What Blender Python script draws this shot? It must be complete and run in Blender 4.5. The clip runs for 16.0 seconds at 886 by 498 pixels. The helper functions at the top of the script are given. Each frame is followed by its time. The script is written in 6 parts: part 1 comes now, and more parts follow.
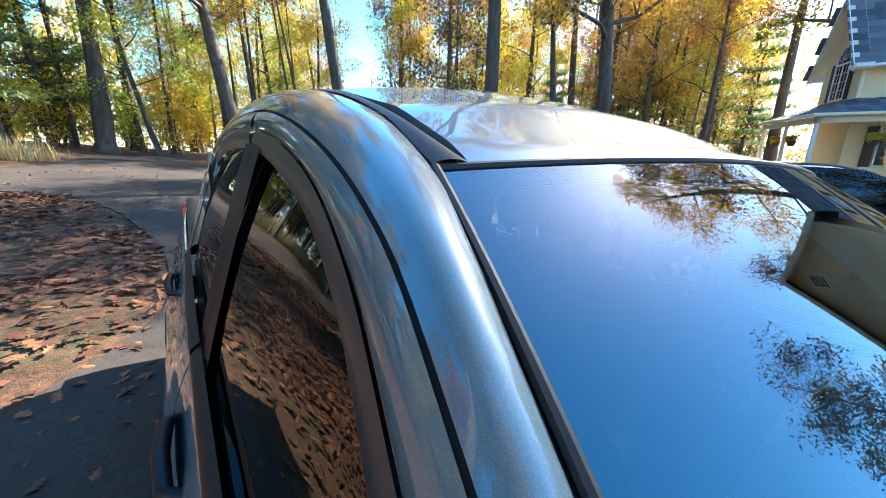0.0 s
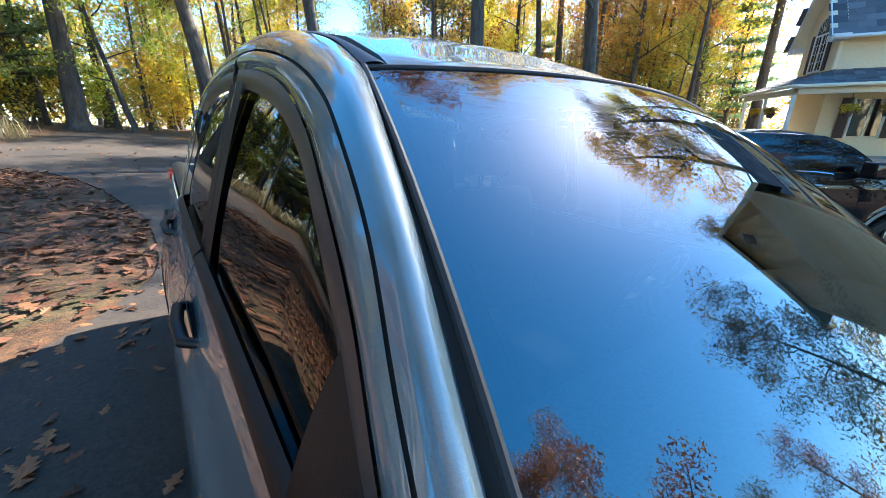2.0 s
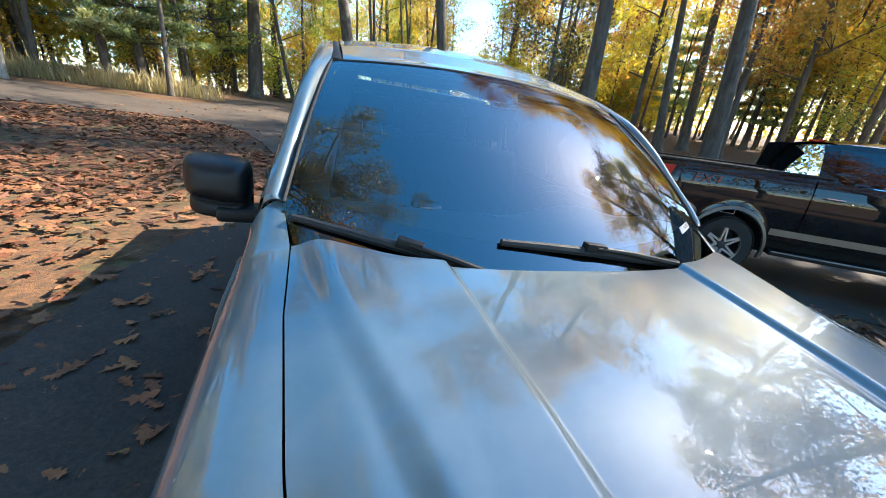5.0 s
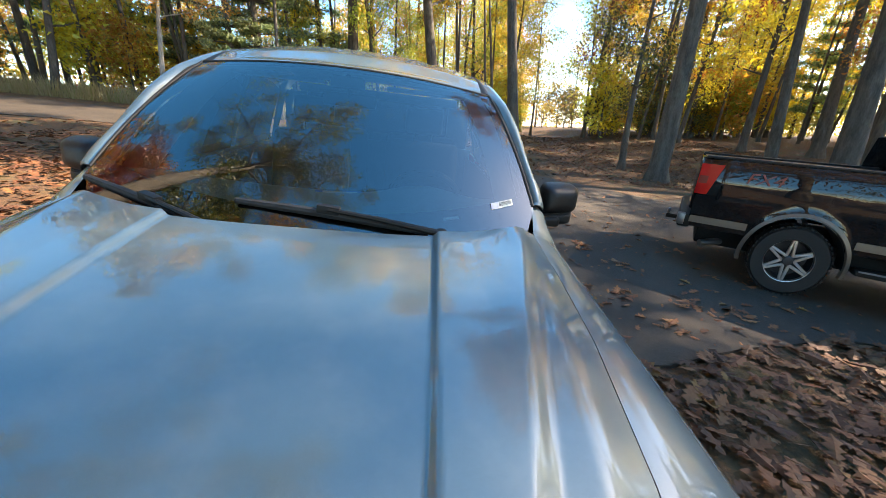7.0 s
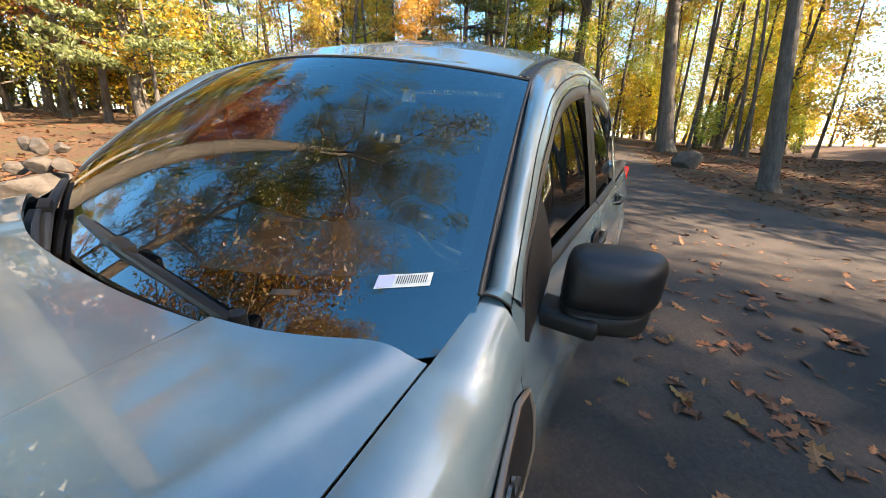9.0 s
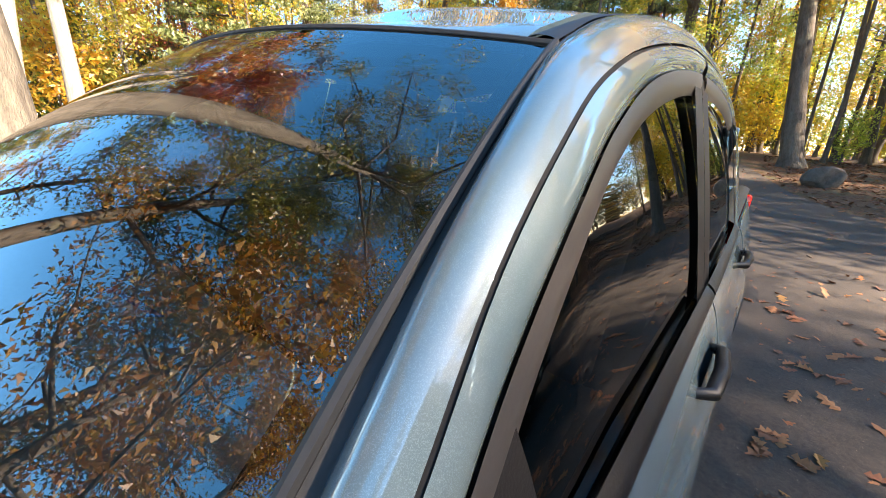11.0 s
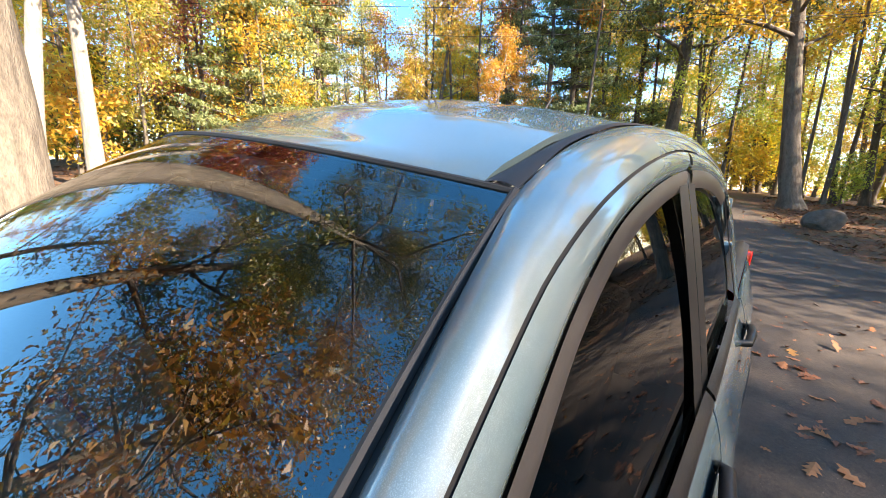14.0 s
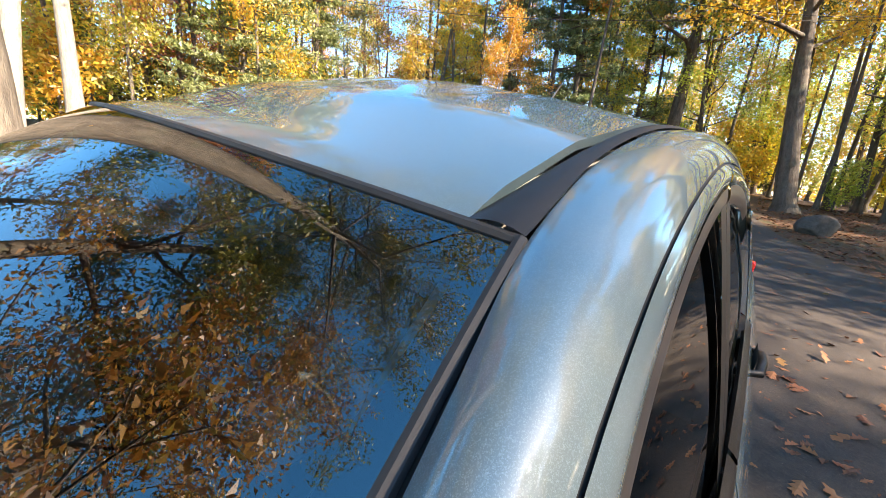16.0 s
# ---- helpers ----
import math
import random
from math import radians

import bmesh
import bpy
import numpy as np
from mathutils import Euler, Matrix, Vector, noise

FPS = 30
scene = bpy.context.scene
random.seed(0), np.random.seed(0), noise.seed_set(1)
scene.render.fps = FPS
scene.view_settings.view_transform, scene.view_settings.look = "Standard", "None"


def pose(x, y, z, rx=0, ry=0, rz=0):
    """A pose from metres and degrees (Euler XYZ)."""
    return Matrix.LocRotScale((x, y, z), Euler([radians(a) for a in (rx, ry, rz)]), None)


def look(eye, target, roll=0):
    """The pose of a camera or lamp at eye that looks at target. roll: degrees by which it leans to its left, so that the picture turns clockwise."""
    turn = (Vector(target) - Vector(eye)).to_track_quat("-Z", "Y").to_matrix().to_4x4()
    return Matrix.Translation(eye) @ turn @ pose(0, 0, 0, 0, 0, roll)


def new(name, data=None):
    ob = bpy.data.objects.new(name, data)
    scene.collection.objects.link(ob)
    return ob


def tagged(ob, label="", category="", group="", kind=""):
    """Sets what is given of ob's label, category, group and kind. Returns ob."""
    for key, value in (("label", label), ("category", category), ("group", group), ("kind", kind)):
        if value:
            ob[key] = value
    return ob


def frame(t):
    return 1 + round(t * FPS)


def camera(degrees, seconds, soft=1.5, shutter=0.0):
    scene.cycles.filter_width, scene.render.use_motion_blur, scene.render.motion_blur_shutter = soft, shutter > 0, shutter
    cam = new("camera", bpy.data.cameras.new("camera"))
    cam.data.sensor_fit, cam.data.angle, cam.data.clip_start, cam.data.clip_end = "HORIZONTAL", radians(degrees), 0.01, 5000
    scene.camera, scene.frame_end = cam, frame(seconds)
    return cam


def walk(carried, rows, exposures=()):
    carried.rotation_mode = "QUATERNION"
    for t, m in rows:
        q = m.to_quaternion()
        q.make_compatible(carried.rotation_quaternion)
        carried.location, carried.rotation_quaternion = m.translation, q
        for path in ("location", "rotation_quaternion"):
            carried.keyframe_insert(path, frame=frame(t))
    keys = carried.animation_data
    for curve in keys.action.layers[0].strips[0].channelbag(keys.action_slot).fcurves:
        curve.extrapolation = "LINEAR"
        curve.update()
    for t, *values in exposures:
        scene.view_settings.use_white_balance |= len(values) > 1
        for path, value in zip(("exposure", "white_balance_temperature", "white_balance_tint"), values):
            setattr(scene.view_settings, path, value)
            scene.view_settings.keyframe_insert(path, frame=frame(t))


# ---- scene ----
# ---------------------------------------------------------------- camera and walk
cam = camera(101.26, 16.0, soft=0.4)
PATH = [
    (0, (-0.7011, 0.8857, 1.7430), (0.3909, 2.4765, 1.2165), -0.15),
    (0.5, (-0.6970, 0.8469, 1.7162), (0.4076, 2.4233, 1.1734), -0.40),
    (1, (-0.7087, 0.7994, 1.6877), (0.4134, 2.3551, 1.1214), -0.66),
    (1.5, (-0.7427, 0.7916, 1.6715), (0.3890, 2.3246, 1.0637), -0.63),
    (2, (-0.7561, 0.6613, 1.6490), (0.3637, 2.1901, 1.0096), -0.55),
    (2.5, (-0.8299, 0.4176, 1.6420), (0.2765, 1.9433, 0.9725), 0.09),
    (3, (-0.9227, 0.3104, 1.6506), (0.1415, 1.8587, 0.9647), 0.33),
    (3.5, (-0.9328, 0.1591, 1.6481), (0.0717, 1.7427, 0.9528), 1.15),
    (3.7, (-0.9302, 0.0822, 1.6282), (0.0481, 1.6847, 0.9392), 1.55),
    (5.8, (-0.1974, -0.6127, 1.5111), (0.1961, 1.2161, 0.8037), 1.20),
    (6, (-0.0920, -0.6697, 1.4748), (0.2771, 1.1899, 0.8378), -0.69),
    (6.5, (0.1955, -0.7676, 1.4871), (0.4729, 1.0995, 0.8262), 1.00),
    (7, (0.4209, -0.6959, 1.5001), (0.5765, 1.1874, 0.8449), 1.69),
    (7.5, (0.6355, -0.4978, 1.4900), (0.5936, 1.4016, 0.8650), 2.19),
    (8, (0.8515, -0.3749, 1.4736), (0.5668, 1.5163, 0.8883), 1.59),
    (8.5, (1.0051, -0.1566, 1.4602), (0.3885, 1.6577, 0.8873), 0.65),
    (9, (1.0863, 0.0936, 1.4739), (0.1885, 1.7796, 0.8811), 1.27),
    (9.2, (1.0916, 0.1589, 1.4693), (0.1033, 1.7808, 0.8428), 2.12),
    (11.3, (0.9605, 0.8003, 1.5346), (-0.2949, 2.2632, 1.0019), 1.27),
    (11.5, (0.9569, 0.8158, 1.5506), (-0.3033, 2.2758, 1.0213), 1.44),
    (12, (0.9530, 0.8275, 1.5888), (-0.3140, 2.2860, 1.0716), 1.76),
    (12.5, (0.9592, 0.8291, 1.5986), (-0.3151, 2.2922, 1.1134), 1.76),
    (13, (0.9622, 0.8337, 1.6111), (-0.3189, 2.3053, 1.1717), 1.79),
    (13.5, (0.9590, 0.8367, 1.6237), (-0.3251, 2.3190, 1.2318), 1.67),
    (14, (0.9663, 0.8385, 1.6324), (-0.3207, 2.3279, 1.2779), 1.55),
    (14.5, (0.9618, 0.8479, 1.6261), (-0.3243, 2.3386, 1.2740), 1.53),
    (15, (0.9381, 0.8631, 1.6401), (-0.3181, 2.3648, 1.2317), 3.21),
    (15.5, (0.9057, 0.9464, 1.6642), (-0.3473, 2.4476, 1.2446), 3.82),
    (16, (0.8803, 0.9683, 1.6672), (-0.3641, 2.4711, 1.2282), 4.77),
]
walk(cam, [(t, look(e, g, r)) for t, e, g, r in PATH], [(0.0, 2.75, 6200, 10), (3.7, 2.75, 6200, 10), (6.0, 2.65, 7900, 12), (9.2, 2.72, 8400, 18), (11.5, 2.87, 7900, 18), (14.5, 2.8, 7900, 18), (16.0, 2.7, 7900, 18)])

# ---------------------------------------------------------------- world, sun, exposure
SUN_DIR = Vector((0.795, 0.13, 0.592)).normalized()
world = bpy.data.worlds.new("sky")
scene.world = world
world.use_nodes = True
wn = world.node_tree.nodes
sky = wn.new("ShaderNodeTexSky")
sky.sky_type = "NISHITA"
sky.sun_disc = False
sky.sun_elevation = math.asin(SUN_DIR.z)
sky.sun_rotation = math.atan2(SUN_DIR.x, SUN_DIR.y)
sky.altitude = 200
sky.air_density = 0.8
sky.dust_density = 0.3
sky.ozone_density = 2.0
wn["Background"].inputs["Strength"].default_value = 0.15
vivid = wn.new("ShaderNodeHueSaturation")
vivid.inputs["Hue"].default_value = 0.492
vivid.inputs["Saturation"].default_value = 1.35
world.node_tree.links.new(sky.outputs[0], vivid.inputs["Color"])
world.node_tree.links.new(vivid.outputs[0], wn["Background"].inputs["Color"])
sun = new("sun", bpy.data.lights.new("sun", "SUN"))
sun.data.energy = 4.0
sun.data.angle = radians(0.53)
sun.data.color = (1.0, 0.93, 0.82)
sun.matrix_world = look((0, 0, 30), Vector((0, 0, 30)) - SUN_DIR)

# ---------------------------------------------------------------- the lie of the land
# The drive slopes: it falls towards +x (the house) and rises towards +y.
TILT = Matrix(((0.99696, 0.00122, 0.07793), (0.00122, 0.99951, -0.03125), (-0.07793, 0.03125, 0.99647))).to_4x4()


def ground_z(x, y):
    xs = x if -24 < x < 8 else (8 + 3 * math.tanh((x - 8) / 3) if x > 0 else -24 - 10 * math.tanh((-x - 24) / 10))
    ys = y if abs(y) < 30 else math.copysign(30 + 8 * math.tanh((abs(y) - 30) / 8), y)
    k = min(1, max(0, (x - 2.5) / 2.5))
    q = min(1, max(0, (y - 12) / 18))
    r = min(1, max(0, (x - 11.5) / 6.0))
    d = min(1, max(0, (x - 5.6) / 4.8)) * (1 - min(1, max(0, (y - 8.0) / 4.0)))
    return -0.0782 * xs + 0.0314 * ys - 0.04 * k * k * (3 - 2 * k) + 0.5 * q * q * (3 - 2 * q) - 0.05 * d + 0.50 * r * r * (3 - 2 * r)

# ---------------------------------------------------------------- mesh helpers
def mesh_from(name, verts, faces, mats=(), smooth=True, slots=None):
    me = bpy.data.meshes.new(name)
    me.from_pydata([tuple(v) for v in verts], [], [tuple(f) for f in faces])
    for m in mats:
        me.materials.append(m)
    if slots is not None:
        me.polygons.foreach_set("material_index", slots)
    if smooth:
        me.polygons.foreach_set("use_smooth", [True] * len(me.polygons))
    me.update()
    return me


def part(name, data, mat, parent, label="", smooth=True):
    """Links a bmesh, or a mesh, as one mesh object under a thing or part."""
    if isinstance(data, bmesh.types.BMesh):
        me = bpy.data.meshes.new(name)
        bmesh.ops.recalc_face_normals(data, faces=data.faces)
        data.to_mesh(me)
        data.free()
        me.materials.append(mat)
        if smooth:
            me.polygons.foreach_set("use_smooth", [True] * len(me.polygons))
            me.set_sharp_from_angle(angle=radians(38))
    else:
        me = data
    ob = new(name, me)
    if parent is not None:
        ob.parent = parent
    if label:
        ob["label"] = label
    return ob


def thing(name, m, label, category, group=""):
    ob = new(name)
    ob.empty_display_size = 0.1
    ob.matrix_world = m
    return tagged(ob, label, category, group)


def box_bm(x0, y0, z0, x1, y1, z1, bevel=0.0, seg=2):
    bm = bmesh.new()
    bmesh.ops.create_cube(bm, size=1)
    for v in bm.verts:
        v.co = Vector(((x0 + x1) / 2 + v.co.x * (x1 - x0), (y0 + y1) / 2 + v.co.y * (y1 - y0), (z0 + z1) / 2 + v.co.z * (z1 - z0)))
    if bevel:
        bmesh.ops.bevel(bm, geom=bm.edges[:], offset=bevel, segments=seg, profile=0.6, affect="EDGES")
    return bm


def add_bm(bm, other, m=None):
    """Adds another bmesh to bm and frees it."""
    if m is not None:
        bmesh.ops.transform(other, matrix=m, verts=other.verts)
    me = bpy.data.meshes.new("tmp")
    other.to_mesh(me)
    other.free()
    bm.from_mesh(me)
    bpy.data.meshes.remove(me)
    return bm


def tube_bm(pts, radii, n=10, caps=True):
    """A round tube along points."""
    bm = bmesh.new()
    pts = [Vector(p) for p in pts]
    if not hasattr(radii, "__len__"):
        radii = [radii] * len(pts)
    rings = []
    side = None
    for i, p in enumerate(pts):
        d = (pts[min(i + 1, len(pts) - 1)] - pts[max(i - 1, 0)]).normalized()
        if side is None:
            side = d.cross(Vector((0, 0, 1)))
            if side.length < 0.1:
                side = d.cross(Vector((0, 1, 0)))
        side = (side - d * side.dot(d)).normalized()
        up = d.cross(side)
        rings.append([bm.verts.new(p + (side * math.cos(2 * math.pi * k / n) + up * math.sin(2 * math.pi * k / n)) * radii[i]) for k in range(n)])
    for a, b in zip(rings, rings[1:]):
        for k in range(n):
            bm.faces.new((a[k], a[(k + 1) % n], b[(k + 1) % n], b[k]))
    if caps:
        bm.faces.new(rings[0][::-1])
        bm.faces.new(rings[-1])
    return bm


def lathe_bm(profile, n=32, axis="z"):
    """A body of revolution: (radius, height) pairs round z."""
    bm = bmesh.new()
    rings = [[bm.verts.new((r * math.cos(2 * math.pi * k / n), r * math.sin(2 * math.pi * k / n), h)) for k in range(n)] for r, h in profile]
    for a, b in zip(rings, rings[1:]):
        for k in range(n):
            bm.faces.new((a[k], a[(k + 1) % n], b[(k + 1) % n], b[k]))
    if axis == "x":
        bmesh.ops.rotate(bm, matrix=Matrix.Rotation(radians(90), 3, "Y"), verts=bm.verts)
    return bm


def grid_bm(fn, nu, nv, thick=0.0):
    """A sheet from fn(u, v), u and v from 0 to 1; given a thickness, closed behind."""
    bm = bmesh.new()
    P = [[Vector(fn(i / nu, j / nv)) for j in range(nv + 1)] for i in range(nu + 1)]
    V = [[bm.verts.new(p) for p in row] for row in P]
    for i in range(nu):
        for j in range(nv):
            bm.faces.new((V[i][j], V[i + 1][j], V[i + 1][j + 1], V[i][j + 1]))
    if thick:
        def normal(i, j):
            a = P[min(i + 1, nu)][j] - P[max(i - 1, 0)][j]
            b = P[i][min(j + 1, nv)] - P[i][max(j - 1, 0)]
            return a.cross(b).normalized()
        W = [[bm.verts.new(P[i][j] - normal(i, j) * thick) for j in range(nv + 1)] for i in range(nu + 1)]
        for i in range(nu):
            for j in range(nv):
                bm.faces.new((W[i][j], W[i][j + 1], W[i + 1][j + 1], W[i + 1][j]))
        for i in range(nu):
            bm.faces.new((V[i + 1][0], V[i][0], W[i][0], W[i + 1][0]))
            bm.faces.new((V[i][nv], V[i + 1][nv], W[i + 1][nv], W[i][nv]))
        for j in range(nv):
            bm.faces.new((V[0][j], V[0][j + 1], W[0][j + 1], W[0][j]))
            bm.faces.new((V[nu][j + 1], V[nu][j], W[nu][j], W[nu][j + 1]))
    return bm


def curve_fn(pts):
    """A smooth curve through points, by length, as a function of 0..1."""
    pts = [Vector(p) for p in pts]
    d = [0.0]
    for a, b in zip(pts, pts[1:]):
        d.append(d[-1] + (b - a).length)

    def at(t):
        s = t * d[-1]
        i = 0
        while i < len(pts) - 2 and s > d[i + 1]:
            i += 1
        k = (s - d[i]) / (d[i + 1] - d[i])
        p0 = pts[i - 1] if i > 0 else 2 * pts[i] - pts[i + 1]
        p1, p2 = pts[i], pts[i + 1]
        p3 = pts[i + 2] if i + 2 < len(pts) else 2 * p2 - p1
        m1 = (p2 - p0) / max(1e-6, (p2 - p0).length) * (p2 - p1).length
        m2 = (p3 - p1) / max(1e-6, (p3 - p1).length) * (p2 - p1).length
        return p1 * (2 * k ** 3 - 3 * k ** 2 + 1) + m1 * (k ** 3 - 2 * k ** 2 + k) + p2 * (-2 * k ** 3 + 3 * k ** 2) + m2 * (k ** 3 - k ** 2)
    return at


def strip_bm(a, b, n, m, bulge=0.0, thick=0.0, sx=1, out=None):
    """A strip between two curves, bulged outwards (from the point out)."""
    def fn(u, v):
        p, q = a(u), b(u)
        r = p.lerp(q, v)
        if bulge:
            t = (a(min(1, u + 0.02)) - a(max(0, u - 0.02))).normalized()
            nrm = t.cross((q - p).normalized()).normalized()
            c = Vector(out) if out is not None else Vector((0, r.y, 1.0))
            if nrm.dot(r - c) < 0:
                nrm = -nrm
            r = r + nrm * bulge * 4 * v * (1 - v)
        return (sx * r.x, r.y, r.z)
    return grid_bm(fn, n, m, thick)


def smoothstep(a, b, x):
    t = min(1, max(0, (x - a) / (b - a)))
    return t * t * (3 - 2 * t)


def interp(x, xs, ys):
    if x <= xs[0]:
        return ys[0]
    for i in range(len(xs) - 1):
        if x <= xs[i + 1]:
            k = (x - xs[i]) / (xs[i + 1] - xs[i])
            return ys[i] + (ys[i + 1] - ys[i]) * k
    return ys[-1]

# ---------------------------------------------------------------- materials
class Mat:
    """Short-hand for node materials."""

    def __init__(self, name):
        self.m = bpy.data.materials.new(name)
        self.m.use_nodes = True
        self.t = self.m.node_tree
        self.b = self.t.nodes["Principled BSDF"]

    def n(self, kind, **inputs):
        node = self.t.nodes.new("ShaderNode" + kind)
        for k, v in inputs.items():
            sock = node.inputs[k.replace("_", " ")]
            if isinstance(v, bpy.types.NodeSocket):
                self.t.links.new(v, sock)
            else:
                sock.default_value = v
        return node

    def set(self, **inputs):
        for k, v in inputs.items():
            sock = self.b.inputs[k.replace("_", " ")]
            if isinstance(v, bpy.types.NodeSocket):
                self.t.links.new(v, sock)
            else:
                sock.default_value = v
        return self

    def ramp(self, fac, stops):
        node = self.t.nodes.new("ShaderNodeValToRGB")
        self.t.links.new(fac, node.inputs[0])
        e = node.color_ramp.elements
        while len(e) < len(stops):
            e.new(0.5)
        for el, (p, c) in zip(e, stops):
            el.position, el.color = p, (*c, 1) if len(c) == 3 else c
        return node.outputs[0]

    def noise(self, scale, detail=4, rough=0.55, coord="Object", out="Fac", stretch=None):
        tc = self.n("TexCoord").outputs[coord]
        if stretch:
            mp = self.n("Mapping", Vector=tc)
            mp.inputs["Scale"].default_value = stretch
            tc = mp.outputs[0]
        return self.n("TexNoise", Vector=tc, Scale=scale, Detail=detail, Roughness=rough).outputs[out]

    def mix(self, fac, a, b, kind="MIX"):
        node = self.t.nodes.new("ShaderNodeMix")
        node.data_type, node.blend_type = "RGBA", kind
        for sock, v in ((node.inputs[0], fac), (node.inputs[6], a), (node.inputs[7], b)):
            if isinstance(v, bpy.types.NodeSocket):
                self.t.links.new(v, sock)
            else:
                sock.default_value = v if isinstance(v, (int, float)) else ((*v, 1) if len(v) == 3 else v)
        return node.outputs[2]

    def bump(self, height, strength=0.3, dist=0.01):
        return self.set(Normal=self.n("Bump", Height=height, Strength=strength, Distance=dist).outputs[0])

    def math(self, op, a, b=0.0):
        node = self.t.nodes.new("ShaderNodeMath")
        node.operation = op
        for sock, v in zip(node.inputs, (a, b)):
            if isinstance(v, bpy.types.NodeSocket):
                self.t.links.new(v, sock)
            else:
                sock.default_value = v
        return node.outputs[0]

    def random(self):
        return self.n("ObjectInfo").outputs["Random"]


def plain(name, col, rough=0.5, metal=0.0, spec=0.5, grain=0.0, scale=60, bump=0.0):
    k = Mat(name)
    k.set(Roughness=rough, Metallic=metal)
    k.b.inputs["Specular IOR Level"].default_value = spec
    if grain:
        nz = k.noise(scale, 5)
        lo, hi = [c * (1 - grain) for c in col], [min(1, c * (1 + grain)) for c in col]
        k.set(Base_Color=k.ramp(nz, [(0.3, lo), (0.7, hi)]))
        if bump:
            k.bump(nz, bump, 0.002)
    else:
        k.set(Base_Color=(*col, 1))
    return k.m


def paint(name, col, flake, metal=0.55, rough=0.32, grime=1.0, ior=1.85):
    """Metallic car paint: flakes under a clear coat, with a thin film of dust."""
    k = Mat(name)
    fl = k.n("TexVoronoi", Vector=k.n("TexCoord").outputs["Object"], Scale=2600.0)
    base = k.mix(k.ramp(fl.outputs["Color"], [(0.55, (0, 0, 0)), (0.9, (1, 1, 1))]), col, flake)
    dust = k.ramp(k.noise(9, 8, 0.65), [(0.42, (0, 0, 0)), (0.8, (0.16 * grime,) * 3)])
    k.set(Base_Color=k.mix(dust, base, (0.33, 0.31, 0.28)), Metallic=metal)
    k.set(Roughness=k.math("ADD", k.math("MULTIPLY", dust, 0.6), rough))
    k.set(Coat_Weight=1.0, Coat_Roughness=k.math("ADD", k.math("MULTIPLY", dust, 0.05), 0.003))
    k.b.inputs["Coat IOR"].default_value = ior
    k.b.inputs["Specular IOR Level"].default_value = 0.3 if metal else 0.0
    peel = k.noise(140, 2)
    k.t.links.new(k.n("Bump", Height=peel, Strength=0.004, Distance=0.001).outputs[0], k.b.inputs["Coat Normal"])
    return k.m


def glass(name, tint, ior=1.5, dark=1.0):
    """A thin pane: clear through, glossy towards the edge of view."""
    k = Mat(name)
    fr = k.n("Fresnel", IOR=ior).outputs[0]
    tr = k.n("BsdfTransparent", Color=(*tint, 1)).outputs[0]
    gl = k.n("BsdfGlossy", Roughness=0.002).outputs[0]
    mx = k.n("MixShader", Fac=fr)
    k.t.links.new(tr, mx.inputs[1])
    k.t.links.new(gl, mx.inputs[2])
    k.t.links.new(mx.outputs[0], k.t.nodes["Material Output"].inputs[0])
    return k.m


def leaf_mat(name, stops, trans=0.45, by="island"):
    k = Mat(name)
    r = k.n("NewGeometry").outputs["Random Per Island"]
    c = k.ramp(r, stops)
    o = k.random()
    hsv = k.n("HueSaturation", Hue=k.math("ADD", k.math("MULTIPLY", o, 0.06), 0.47), Value=k.math("ADD", k.math("MULTIPLY", o, 0.3), 0.85), Color=c)
    c = hsv.outputs[0]
    d = k.n("BsdfDiffuse", Color=c).outputs[0]
    t = k.n("BsdfTranslucent", Color=c).outputs[0]
    mx = k.n("MixShader", Fac=trans)
    k.t.links.new(d, mx.inputs[1])
    k.t.links.new(t, mx.inputs[2])
    gl = k.n("BsdfGlossy", Roughness=0.45).outputs[0]
    m2 = k.n("MixShader", Fac=0.05)
    k.t.links.new(mx.outputs[0], m2.inputs[1])
    k.t.links.new(gl, m2.inputs[2])
    k.t.links.new(m2.outputs[0], k.t.nodes["Material Output"].inputs[0])
    return k.m


def bark_mat(name, dark, light, scale=7.0):
    k = Mat(name)
    nz = k.noise(scale, 6, 0.65, stretch=(1, 1, 0.22))
    fine = k.noise(scale * 6, 4, 0.6, stretch=(1, 1, 0.3))
    c = k.mix(0.45, k.ramp(nz, [(0.36, dark), (0.62, light)]), k.ramp(fine, [(0.3, dark), (0.75, light)]))
    moss = k.ramp(k.noise(1.7, 3), [(0.56, (0, 0, 0)), (0.75, (0.5, 0.5, 0.5))])
    k.set(Base_Color=k.mix(moss, c, (0.17, 0.18, 0.12)), Roughness=0.92)
    k.bump(k.math("ADD", nz, k.math("MULTIPLY", fine, 0.5)), 0.9, 0.05)
    return k.m


M_PAINT = paint("blue_grey_paint", (0.068, 0.108, 0.120), (0.12, 0.175, 0.19), metal=0.10, rough=0.50, ior=1.8)
M_BLACKPAINT = paint("black_paint", (0.006, 0.006, 0.007), (0.012, 0.012, 0.013), metal=0.0, grime=0.25, ior=1.5)
M_GLASS = glass("windscreen_glass", (0.50, 0.585, 0.54), 2.45)
M_TINT = glass("tinted_glass", (0.13, 0.14, 0.135), 1.75)
M_PLASTIC = plain("black_plastic", (0.010, 0.009, 0.009), 0.42, spec=0.3, grain=0.25, scale=420, bump=0.25)
M_SATIN = plain("satin_black_trim", (0.012, 0.011, 0.010), 0.5, spec=0.25, grain=0.1, scale=300)
M_WINTRIM_CAR = plain("window_trim_satin", (0.040, 0.036, 0.034), 0.34, spec=0.5, grain=0.12, scale=260)
